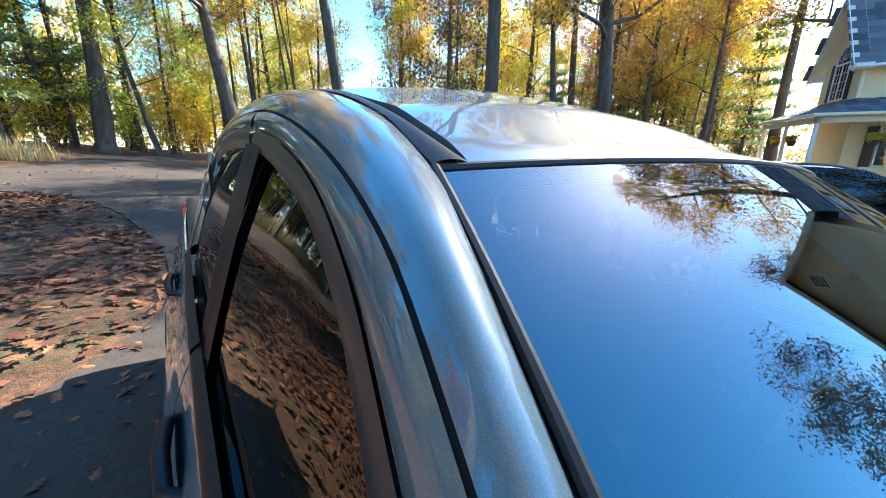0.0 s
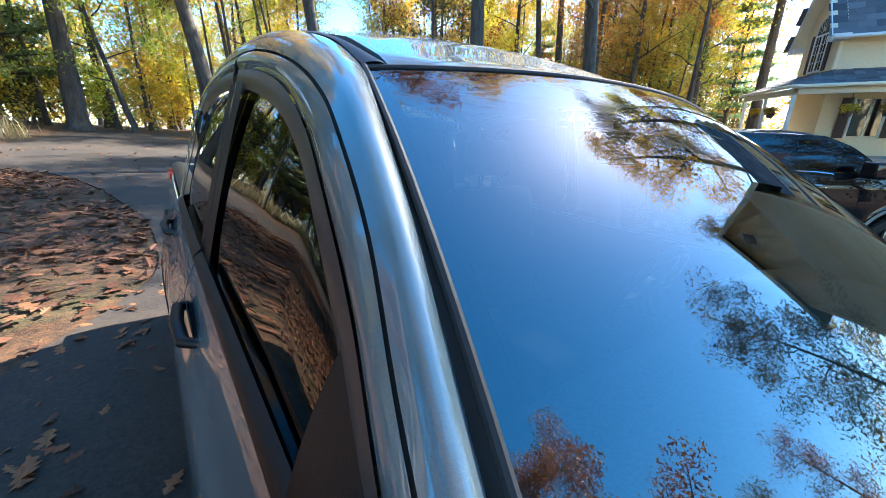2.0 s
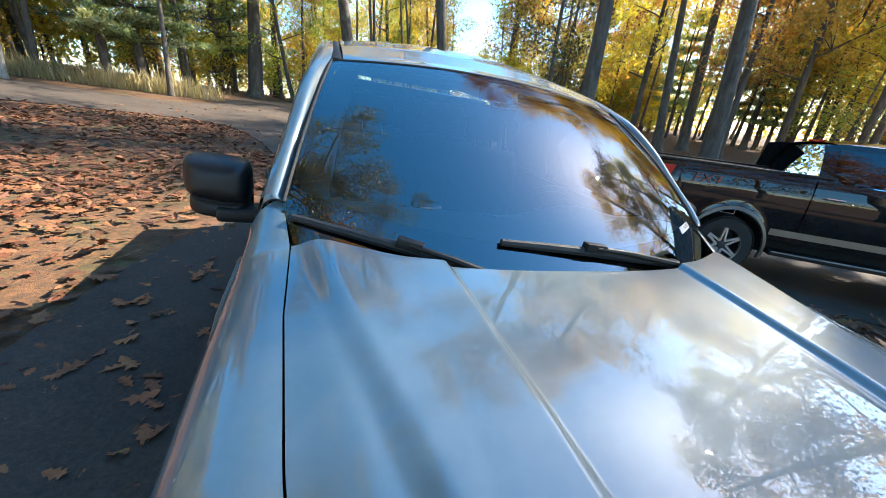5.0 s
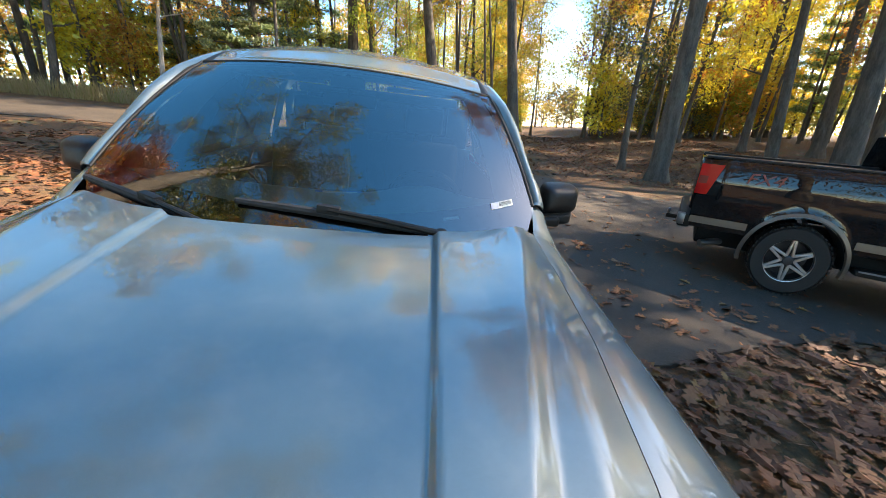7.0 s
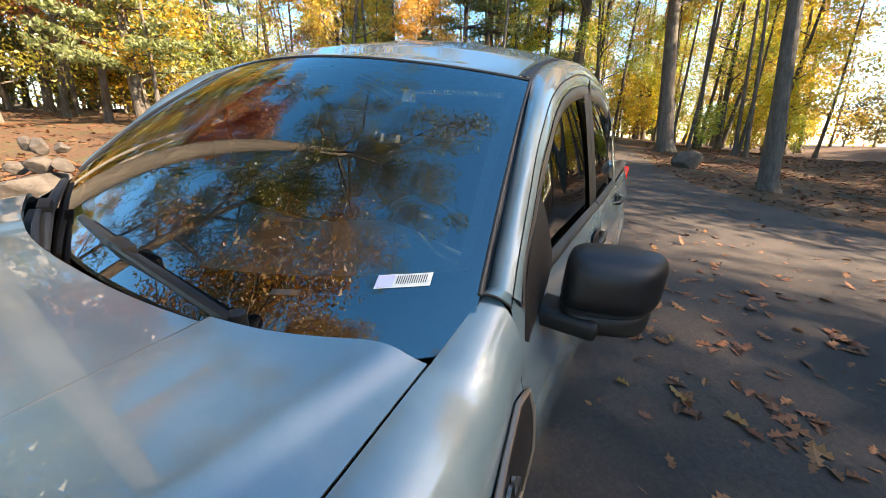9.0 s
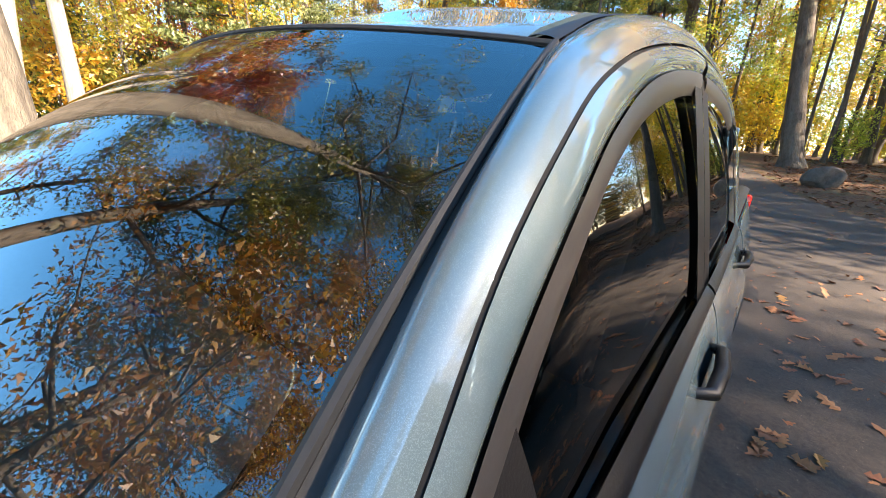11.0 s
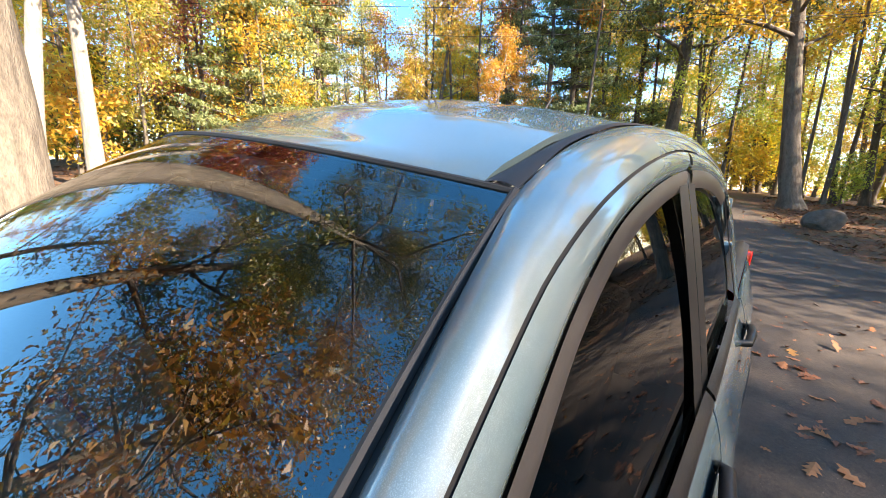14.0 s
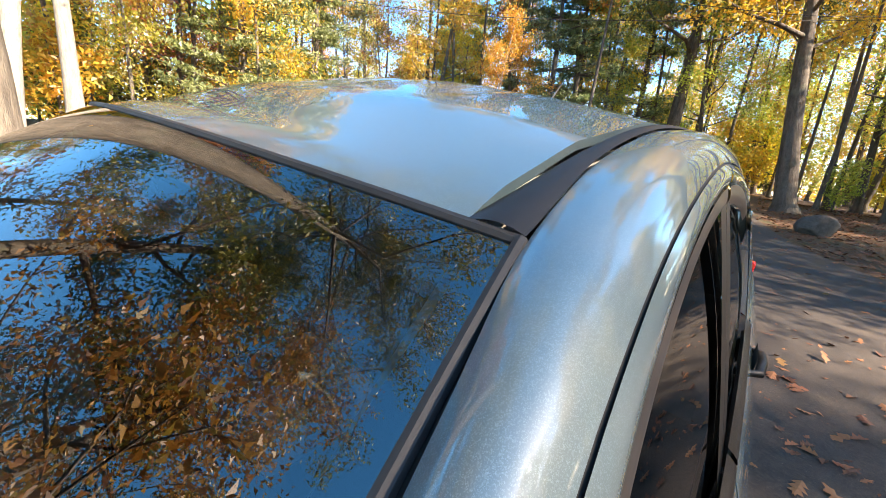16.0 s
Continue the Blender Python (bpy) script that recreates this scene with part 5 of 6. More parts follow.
for sx in (1, -1):
    hl = part("headlight", grid_bm(lambda u, v: (sx * (0.60 + 0.275 * u), -0.90 + 0.20 * u ** 1.6 + 0.03 * (2 * v - 1) ** 2, 0.72 + 0.20 * v + 0.02 * u), 12, 8, 0.0), M_LENS, truck, "clear wraparound headlight")
    part("reflector", grid_bm(lambda u, v: (sx * (0.61 + 0.255 * u), -0.86 + 0.20 * u ** 1.6, 0.73 + 0.18 * v + 0.02 * u), 10, 6), M_DARKALLOY, hl)
    part("turn_signal", box_bm(*sorted((sx * 0.80, sx * 0.85))[:1], -0.77, 0.74, sorted((sx * 0.80, sx * 0.85))[1], -0.73, 0.88, 0.008), M_AMBER, hl)
    part("tail_light", box_bm(*sorted((sx * 0.78, sx * 0.875))[:1], 4.03, 0.82, sorted((sx * 0.78, sx * 0.875))[1], 4.12, 1.18, 0.02, 2), M_REDLENS, truck, "red tail light")
# tail, bed floor
part("tailgate", box_bm(-0.78, 4.04, 0.70, 0.78, 4.12, 1.222, 0.02, 2), M_PAINT, truck)
part("rear_bumper", box_bm(-0.87, 4.06, 0.46, 0.87, 4.22, 0.66, 0.03, 2), M_PLASTIC, truck)
part("bed_floor", grid_bm(lambda u, v: (-0.76 + 1.52 * u, 2.69 + 1.38 * v, 0.735 + 0.012 * (1 if int(u * 26) % 2 else 0)), 26, 2), M_PLASTIC, truck, "ribbed bed floor")
part("underbody", box_bm(-0.76, -0.55, 0.30, 0.76, 4.00, 0.46, 0.04), M_GAP, truck)
# cab back with its window
for nm, x0, x1, z0, z1 in (("cab_back", -0.81, 0.81, 0.50, 1.265), ("cab_back_post", -0.76, -0.58, 1.265, 1.59), ("cab_back_post", 0.58, 0.76, 1.265, 1.59), ("cab_back_header", -0.64, 0.64, 1.59, 1.655)):
    part(nm, box_bm(x0, 2.640, z0, x1, 2.680, z1, 0.012), M_PAINT, truck)
part("rear_window", box_bm(-0.58, 2.655, 1.265, 0.58, 2.661, 1.59), M_TINT, truck, "dark tinted rear window")
# antenna
part("antenna", tube_bm([(0, 2.42, roof_z(0, 2.42)), (0, 2.50, roof_z(0, 2.46) + 0.09), (0, 2.60, roof_z(0, 2.5) + 0.20)], [0.012, 0.005, 0.003], 8), M_RUBBER, truck, "short whip antenna")

# cabin
part("cabin_floor", box_bm(-0.78, 0.62, 0.46, 0.78, 2.64, 0.52), M_CABINDARK, truck)
part("firewall", box_bm(-0.72, 0.56, 0.46, 0.72, 0.62, 1.13), M_CABINDARK, truck)


def dash_top(u, v):
    s = 1 - 2 * u
    y = 0.445 + 0.262 * s * s + (1.06 - 0.445 - 0.262 * s * s) * v
    z = 1.150 + 0.060 * s * s * (1 - v) + 0.030 * math.sin(math.pi * min(1, v * 1.1)) - 0.10 * max(0, v - 0.85) / 0.15
    # hood over the dials
    z += 0.055 * math.exp(-((s - 0.48) / 0.24) ** 2) * smoothstep(0.45, 0.75, v) * (1 - smoothstep(0.93, 1.0, v))
    return (s * 0.745, y, z)


d = part("dashboard", grid_bm(dash_top, 50, 24, 0.02), M_CABIN, truck, "grey moulded dashboard")
part("dash_face", grid_bm(lambda u, v: ((1 - 2 * u) * 0.745, 1.06 + 0.03 * math.sin(v * 3.1), 1.08 - 0.40 * v), 20, 6), M_CABINDARK, d)
for sx in (1, -1):
    part("defrost_vent", grid_bm(lambda u, v: (sx * (0.43 + 0.20 * u), 0.63 + 0.06 * u + 0.03 * v, 1.196 + 0.014 * u), 8, 2), M_GAP, d)
    part("speaker_grille", grid_bm(lambda u, v: (sx * (0.53 + 0.12 * u), 0.74 + 0.10 * v, 1.212), 4, 4), M_CABINDARK, d)
part("dial_screen", box_bm(0.26, 1.015, 1.09, 0.50, 1.025, 1.20, 0.004), M_FRIT, d)
part("centre_screen", box_bm(-0.09, 1.05, 0.90, 0.09, 1.065, 1.15, 0.006), M_FRIT, d)
sw = part("steering_wheel", tube_bm([(0.38 + 0.185 * math.cos(a), 1.21 - 0.075 * math.sin(a), 1.10 + 0.17 * math.sin(a)) for a in [2 * math.pi * i / 36 for i in range(37)]], 0.016, 8, False), M_CABINDARK, truck, "dark steering wheel")
for a in (0.0, math.pi, -math.pi / 2):
    part("wheel_spoke", tube_bm([(0.38, 1.19, 1.09), (0.38 + 0.18 * math.cos(a), 1.21 - 0.075 * math.sin(a), 1.10 + 0.165 * math.sin(a))], [0.028, 0.016], 8), M_CABINDARK, sw)
part("wheel_hub", lathe_bm([(0.0, 0.03), (0.06, 0.025), (0.075, 0.0), (0.07, -0.03)], 20), M_CABINDARK, sw).matrix_local = pose(0.38, 1.18, 1.09, 66, 0, 0)


def seat(x, y, w):
    s = part("seat", box_bm(x - w / 2, y, 0.62, x + w / 2, y + 0.50, 0.80, 0.06, 3), M_CLOTH, truck, "grey cloth seat with a headrest")
    part("seat_back", box_bm(-w / 2, -0.07, 0, w / 2, 0.07, 0.60, 0.06, 3), M_CLOTH, s).matrix_local = pose(x, y + 0.52, 0.76, -14, 0, 0)
    part("headrest", box_bm(-0.13, -0.045, 0, 0.13, 0.045, 0.17, 0.04, 3), M_CLOTH, s).matrix_local = pose(x, y + 0.68, 1.39, -10, 0, 0)
    for k in (-0.06, 0.06):
        part("headrest_post", tube_bm([(x + k, y + 0.65, 1.32), (x + k, y + 0.68, 1.42)], 0.007, 6), M_CHROME, s)


for sx in (1, -1):
    seat(0.37 * sx, 1.33, 0.50)
    seat(0.37 * sx, 2.02, 0.58)
    # inner door and pillar linings
    part("door_lining", grid_bm(lambda u, v: (sx * (0.770 + 0.03 * v), 0.76 + 1.86 * u, 1.205 - 0.70 * v), 20, 6), M_CABINDARK, truck)
    part("pillar_lining", strip_bm(curve_fn([(x - 0.115, y + 0.115, z - 0.03) for x, y, z in RAIL_IN[:6]]), curve_fn([(x - 0.03, y + 0.05, z - 0.025) for x, y, z in RAIL_IN[:6]]), 20, 4, 0.012, 0, sx), M_HEADLINE, truck, "pale pillar lining")
    part("sun_visor", box_bm(sx * 0.35 - 0.19, 1.24, 1.618, sx * 0.35 + 0.19, 1.40, 1.634, 0.006), M_HEADLINE, truck)
part("headliner", grid_bm(lambda u, v: ((1 - 2 * u) * 0.62, 1.23 + 1.40 * v, roof_z((1 - 2 * u) * 0.58, 1.26 + 1.34 * v) - 0.045), 24, 16), M_HEADLINE, truck, "pale grey headliner")
im = part("inner_mirror", box_bm(-0.12, 1.175, 1.525, 0.12, 1.20, 1.585, 0.012, 2), M_CABINDARK, truck, "dark rear-view mirror")
part("mirror_stem", tube_bm([(0, 1.13, 1.655), (0, 1.175, 1.59), (0, 1.185, 1.56)], 0.010, 8), M_CABINDARK, im)
part("camera_housing", box_bm(-0.07, 1.09, 1.600, 0.07, 1.18, 1.650, 0.012, 2), M_CABINDARK, truck)
# loose papers on the dash
pp = tagged(part("paper_card", box_bm(-0.10, -0.045, 0, 0.10, 0.045, 0.004), M_BLUESTICK, None), "blue and white card lying on the dashboard", "card")
pp.matrix_world = TILT @ pose(0.02, 0.86, 1.188, 3, 0, 10)
part("card_label", box_bm(-0.07, -0.03, 0.0042, 0.07, 0.03, 0.0055), M_WHITE, pp)

# ---------------------------------------------------------------- the black pickup truck
# Own frame: x towards its nose, y to its left, z up, rear axle at x = 0.
black = thing("pickup_truck", TILT @ pose(5.30, 3.68, -0.02, 0, -2.2, -38) @ Matrix.Diagonal((0.88, 1, 1.0, 1)), "glossy black crew-cab pickup with bronze trim, parked facing the house", "pickup truck")
B_R, B_WB = 0.405, 3.68


def b_half(x, z):
    w = interp(z, [0.45, 0.60, 0.80, 1.00, 1.20, 1.36, 1.44], [0.945, 0.965, 0.985, 0.995, 0.992, 0.968, 0.935])
    for ax in (0, B_WB):
        w += 0.030 * (1 - smoothstep(0.46, 0.62, math.hypot(x - ax, z - 0.42)))
    return w - 0.06 * smoothstep(4.2, 4.75, x) - 0.03 * smoothstep(-0.9, -1.22, x)


def b_low(x, low):
    for ax in (0, B_WB):
        d = abs(x - ax)
        if d < 0.50:
            return max(low, 0.41 + math.sqrt(0.50 ** 2 - d * d))
    return low


def b_panel(sy, x0, x1, z1, low, n=30):
    def top(x):
        return z1(x) if callable(z1) else z1
    return grid_bm(lambda u, v: (x0 + (x1 - x0) * u, sy * b_half(x0 + (x1 - x0) * u, top(x0 + (x1 - x0) * u) + (b_low(x0 + (x1 - x0) * u, low) - top(x0 + (x1 - x0) * u)) * v), top(x0 + (x1 - x0) * u) + (b_low(x0 + (x1 - x0) * u, low) - top(x0 + (x1 - x0) * u)) * v), n, 20)


M_DARKGLASS = glass("privacy_glass", (0.05, 0.05, 0.052), 1.8)
BZ = 1.40
for sy in (-1, 1):
    part("bed_side", b_panel(sy, -1.20, 1.05, lambda x: 1.455, 0.60, 46), M_BLACKPAINT, black)
    part("front_fender", b_panel(sy, 3.02, 4.72, lambda x: interp(x, [3.02, 3.6, 4.4, 4.72], [1.40, 1.36, 1.29, 1.20]), 0.60, 40), M_BLACKPAINT, black)
    for i, (x0, x1, hx) in enumerate(((1.065, 2.02, 1.28), (2.03, 3.01, 2.30))):
        d = part("rear_door" if i == 0 else "front_door", b_panel(sy, x0, x1, BZ, 0.58), M_BLACKPAINT, black)
        h = part("door_handle", tube_bm([(hx - 0.11, sy * 0.985, 1.215), (hx - 0.09, sy * 1.028, 1.222), (hx + 0.09, sy * 1.028, 1.222), (hx + 0.11, sy * 0.985, 1.215)], [0.012, 0.017, 0.017, 0.012], 8), M_CHROME, d, "chrome door handle")
        part("key_lock", lathe_bm([(0, 0.006), (0.012, 0.005), (0.014, 0)], 10), M_CHROME, d).matrix_local = pose(hx + 0.20, sy * 0.996, 1.19, -90 * sy, 0, 0)
    # lower bronze band and step
    part("rocker_trim", grid_bm(lambda u, v: (0.52 + 2.66 * u, sy * (b_half(1.5, 0.70) + 0.010), 0.66 + 0.085 * v), 12, 2), M_TAUPE, black, "bronze rocker trim")
    part("running_board", box_bm(0.62, *sorted((sy * 0.86, sy * 1.06))[:1], 0.40, 3.10, sorted((sy * 0.86, sy * 1.06))[1], 0.46, 0.02, 2), M_SATIN, black, "black step bar")
    part("step_strip", box_bm(0.66, *sorted((sy * 1.045, sy * 1.066))[:1], 0.447, 3.06, sorted((sy * 1.045, sy * 1.066))[1], 0.464, 0.004), M_STEEL, black)
    part("bed_trim", grid_bm(lambda u, v: (-1.19 + 0.66 * u, sy * (b_half(-0.9, 0.70) + 0.012), 0.66 + 0.085 * v), 6, 2), M_TAUPE, black)
    for ax in (0, B_WB):
        part("wheel_flare", grid_bm(lambda u, v: (ax + (0.50 + 0.055 * v) * math.cos(math.pi * (1.12 * u - 0.06)), sy * (b_half(ax + 0.5 * math.cos(math.pi * u), 0.41 + 0.5 * math.sin(math.pi * u)) + 0.022 - 0.018 * v - 0.05 * (1 if v == 0 else 0)), 0.41 + (0.50 + 0.055 * v) * math.sin(math.pi * (1.12 * u - 0.06))), 30, 4), M_TAUPE, black, "bronze wheel-arch flare")
        part("wheel_well", grid_bm(lambda u, v: (ax + 0.50 * math.cos(math.pi * u), sy * (0.98 - 0.4 * v), 0.41 + 0.50 * math.sin(math.pi * u)), 20, 3), M_GAP, black)
        w = wheel(black, (0, 0, 0), B_R, 0.27, 1, M_ALLOY, 6)
        w.matrix_local = pose(ax, sy * 0.86, B_R, 0, 0, 90 * sy)
    # greenhouse: pillars and glass
    def gp(x, v):
        return (x, sy * (0.935 + (0.745 - 0.935) * v + 0.02 * 4 * v * (1 - v)), BZ + (1.88 - BZ) * v)
    roofline = lambda x: interp(x, [1.06, 1.25, 1.8, 2.5, 2.85, 3.35], [0.93, 1.0, 1.0, 0.98, 0.72, 0.04])
    part("window_surround", grid_bm(lambda u, v: Vector(gp(1.06 + 2.28 * u, v * roofline(1.06 + 2.28 * u))), 40, 10), M_BLACKPAINT, black)
    for x0, x1 in ((1.22, 2.00), (2.08, 3.02)):
        part("side_window", grid_bm(lambda u, v: Vector(gp(x0 + (x1 - x0) * u, 0.05 + v * (min(0.86, roofline(x0 + (x1 - x0) * u) - 0.10) - 0.05))) + Vector((0, sy * 0.006, 0)), 16, 8), M_DARKGLASS, black, "dark privacy glass")
    part("belt_chrome", tube_bm([(1.62, sy * 0.952, 1.402), (2.3, sy * 0.952, 1.395), (2.55, sy * 0.955, 1.375), (2.70, sy * 0.960, 1.335), (3.02, sy * 0.962, 1.318)], 0.010, 6), M_CHROME, black, "chrome beltline strip")
    mr = part("door_mirror", box_bm(2.84, *sorted((sy * 1.02, sy * 1.24))[:1], 1.34, 3.00, sorted((sy * 1.02, sy * 1.24))[1], 1.56, 0.04, 3), M_BLACKPAINT, black, "black door mirror with a chrome cap")
    part("mirror_stalk", box_bm(2.90, *sorted((sy * 0.93, sy * 1.06))[:1], 1.36, 2.97, sorted((sy * 0.93, sy * 1.06))[1], 1.41, 0.01), M_SATIN, mr)
    tl = part("tail_light", grid_bm(lambda u, v: (-1.225 + 0.26 * u * (0.55 + 0.45 * v), sy * (0.975 + 0.018 * smoothstep(0, 0.3, u)), 1.02 + 0.36 * v), 8, 8), M_REDLENS, black, "red wraparound tail light")
    part("tail_light_end", grid_bm(lambda u, v: (-1.228, sy * (0.80 + 0.175 * u), 1.02 + 0.36 * v), 2, 6), M_REDLENS, tl)
    part("reverse_light", grid_bm(lambda u, v: (-1.215 + 0.10 * u, sy * 0.997, 1.15 + 0.09 * v), 2, 2), plain("dark_red_lens", (0.2, 0.01, 0.01), 0.2), tl)
# offroad package lettering on the bed side, in red outline
cu = bpy.data.curves.new("bed_lettering", "FONT")
cu.body, cu.size, cu.shear, cu.align_x, cu.extrude = "FX4", 0.20, 0.25, "CENTER", 0.0012
tx = new("bed_lettering", cu)
me = bpy.data.meshes.new_from_object(tx.evaluated_get(bpy.context.evaluated_depsgraph_get()))
bpy.data.objects.remove(tx)
me.materials.clear()
me.materials.append(plain("dull_red_vinyl", (0.28, 0.05, 0.035), 0.5))
part("bed_lettering", me, None, black, "dull red lettering").matrix_local = pose(-0.52, -1.000, 1.205, 90, 0, 0) @ Matrix.Diagonal((1.15, 0.85, 1, 1))
# roof, screens, hood, ends
part("roof", grid_bm(lambda u, v: (1.10 + 1.42 * u, (2 * v - 1) * 0.745, 1.875 + 0.075 * (1 - (2 * v - 1) ** 4) - 0.05 * (abs(2 * u - 1) ** 4)), 20, 20), M_BLACKPAINT, black, "glossy black roof")
part("windscreen", grid_bm(lambda u, v: (2.50 + 0.86 * u, (2 * v - 1) * (0.70 + 0.13 * u), 1.895 - 0.50 * u - 0.03 * (2 * v - 1) ** 2 + 0.03 * math.sin(math.pi * u)), 12, 12), M_DARKGLASS, black)
part("rear_window", grid_bm(lambda u, v: (1.06 - 0.0 + 0.10 * v, (2 * u - 1) * (0.86 - 0.14 * v), 1.42 + 0.46 * v), 10, 6), M_DARKGLASS, black, "sky-reflecting rear window")
part("stop_lamp", box_bm(1.10, -0.16, 1.905, 1.15, 0.16, 1.935, 0.006), M_REDLENS, black)
part("cab_back", box_bm(1.02, -0.93, 0.62, 1.07, 0.93, 1.42, 0.01), M_BLACKPAINT, black)
part("hood", grid_bm(lambda u, v: (3.30 + 1.42 * u, (2 * v - 1) * (0.86 - 0.05 * u), interp(u, [0, 0.3, 0.8, 1], [1.425, 1.40, 1.34, 1.22]) + 0.03 * (1 - (2 * v - 1) ** 2)), 16, 16), M_BLACKPAINT, black)
part("nose", box_bm(4.60, -0.90, 0.55, 4.76, 0.90, 1.22, 0.05, 2), M_CHROME, black)
part("front_bumper", box_bm(4.66, -0.96, 0.46, 4.88, 0.96, 0.72, 0.05, 2), M_TAUPE, black)
part("tailgate", box_bm(-1.235, -0.80, 0.80, -1.17, 0.80, 1.45, 0.02, 2), M_BLACKPAINT, black)
rb = part("rear_bumper", box_bm(-1.33, -0.95, 0.57, -1.16, 0.95, 0.74, 0.04, 2), M_SATIN, black, "dark rear step bumper")
part("bumper_end", box_bm(-1.34, -0.960, 0.60, -1.24, -0.84, 0.745, 0.02, 2), M_STEEL, rb)
part("hitch_ball", lathe_bm([(0.0, 0.10), (0.022, 0.085), (0.028, 0.06), (0.02, 0.035), (0.016, 0.0)], 14), M_STEEL, rb).location = (-1.47, 0, 0.55)
part("hitch_bar", box_bm(-1.50, -0.03, 0.50, -1.20, 0.03, 0.56, 0.006), M_SATIN, rb)
part("tail_pipe", tube_bm([(-0.55, -0.55, 0.42), (-0.80, -0.75, 0.42), (-0.98, -0.88, 0.39)], [0.04, 0.042, 0.045], 12), M_STEEL, black, "steel tail pipe")
for sy in (-1, 1):
    part("bed_rail_cap", box_bm(-1.20, *sorted((sy * 0.83, sy * 0.955))[:1], 1.445, 1.03, sorted((sy * 0.83, sy * 0.955))[1], 1.475, 0.012, 2), M_PLASTIC, black)
part("bed_cover", box_bm(-1.18, -0.84, 1.42, 1.02, 0.84, 1.445, 0.008), M_PLASTIC, black, "soft black bed cover")
part("chassis", box_bm(-1.05, -0.72, 0.36, 4.60, 0.72, 0.62, 0.03), M_GAP, black)
part("cabin_block", box_bm(1.15, -0.70, 0.62, 3.2, 0.70, 1.36, 0.05), M_CABINDARK, black)
for sy in (-0.38, 0.38):
    part("headrest", box_bm(1.95, sy - 0.13, 1.45, 2.05, sy + 0.13, 1.66, 0.04, 2), M_CABINDARK, black)

# a short bed and a long crew cab
def short_bed(x):
    return interp(x, [-9, 0.57, 1.05, 3.02, 9], [-9, 0.57, 0.83, 3.02, 9])


for ob in black.children:
    if ob.matrix_local.translation.length > 0.01:
        ob.location.x = short_bed(ob.location.x)
        continue
    for o in [ob] + [c for c in ob.children if c.matrix_local.translation.length < 0.01]:
        for v in o.data.vertices:
            v.co.x = short_bed(v.co.x)
    for c in ob.children:
        if c.matrix_local.translation.length >= 0.01:
            c.location.x = short_bed(c.location.x)

# ---------------------------------------------------------------- the house
# Own frame: x along the front wall, y into the house, z up, origin at the corner under the gable wall.
HG = -0.06
house = thing("house", pose(20.5, 4.2, HG, 0, 0, -58) @ Matrix.Diagonal((1, 0.85, 1, 1)), "two-storey house with cream lap siding and grey shingles", "house")
M_SIDING = plain("cream_siding", (0.72, 0.60, 0.36), 0.55, grain=0.06, scale=14)
M_TRIM = plain("cream_trim", (0.80, 0.70, 0.48), 0.5, grain=0.04, scale=20)
M_SHUTTER = plain("dark_brown_shutter", (0.045, 0.022, 0.018), 0.5, grain=0.15, scale=40)
M_WINTRIM = plain("window_white", (0.75, 0.73, 0.68), 0.45)
k = Mat("grey_shingles")
k.set(Base_Color=k.ramp(k.random(), [(0.0, (0.055, 0.06, 0.068)), (0.5, (0.10, 0.105, 0.115)), (1.0, (0.15, 0.155, 0.165))]), Roughness=0.9)
k.bump(k.noise(90, 4), 0.4, 0.004)
M_SHINGLE = k.m
M_WINGLASS = glass("window_glass", (0.10, 0.11, 0.12), 1.9)
EAVE, RIDGE, WING = 5.30, 7.55, 3.3   # heights above the house's ground; width of the gable wing
FRONT = 11.0


def prism(name, pts, x0, x1, mat):
    """A wall block: an outline in y, z drawn out along x."""
    bm = bmesh.new()
    a = [bm.verts.new((x0, y, z)) for y, z in pts]
    b = [bm.verts.new((x1, y, z)) for y, z in pts]
    bm.faces.new(a[::-1])
    bm.faces.new(b)
    for i in range(len(pts)):
        bm.faces.new((a[i], a[(i + 1) % len(pts)], b[(i + 1) % len(pts)], b[i]))
    return part(name, bm, mat, house, smooth=False)


wall = prism("wall", [(0.02, -0.6), (WING - 0.02, -0.6), (WING - 0.02, EAVE), (WING / 2, RIDGE - 0.12), (0.02, EAVE)], 0.02, 7.0, M_SIDING)
prism("main_wall", [(1.3, -0.6), (9, -0.6), (9, EAVE), (5.15, 8.2), (1.3, EAVE)], 7.0, 18.0, M_SIDING)
# lap siding boards: gable wall (faces -x) and the wall along the front (faces -y)
BOARD = 0.125
n = 0
z = 3.3
while z < RIDGE - 0.2:
    half = WING / 2 if z < EAVE else (WING / 2) * (1 - (z - EAVE) / (RIDGE - EAVE))
    if half > 0.08:
        bm = bmesh.new()
        y0, y1 = WING / 2 - half + 0.005, WING / 2 + half - 0.005
        p = [(0.018, y0, z), (-0.012, y0, z), (0.012, y0, z + BOARD), (0.018, y1, z), (-0.012, y1, z), (0.012, y1, z + BOARD)]
        v = [bm.verts.new(q) for q in p]
        for f in ((0, 1, 2), (3, 5, 4), (1, 4, 5, 2), (0, 3, 4, 1), (0, 2, 5, 3)):
            bm.faces.new([v[i] for i in f])
        part("siding_board", bm, M_SIDING, wall, smooth=False)
    if z < EAVE:
        bm = bmesh.new()
        p = [(0.0, 0.018, z), (0.0, -0.012, z), (0.0, 0.012, z + BOARD), (7.0, 0.018, z), (7.0, -0.012, z), (7.0, 0.012, z + BOARD)]
        v = [bm.verts.new(q) for q in p]
        for f in ((0, 2, 1), (3, 4, 5), (1, 2, 5, 4), (0, 1, 4, 3), (0, 3, 5, 2)):
            bm.faces.new([v[i] for i in f])
        part("siding_board", bm, M_SIDING, wall, smooth=False)
    z += BOARD
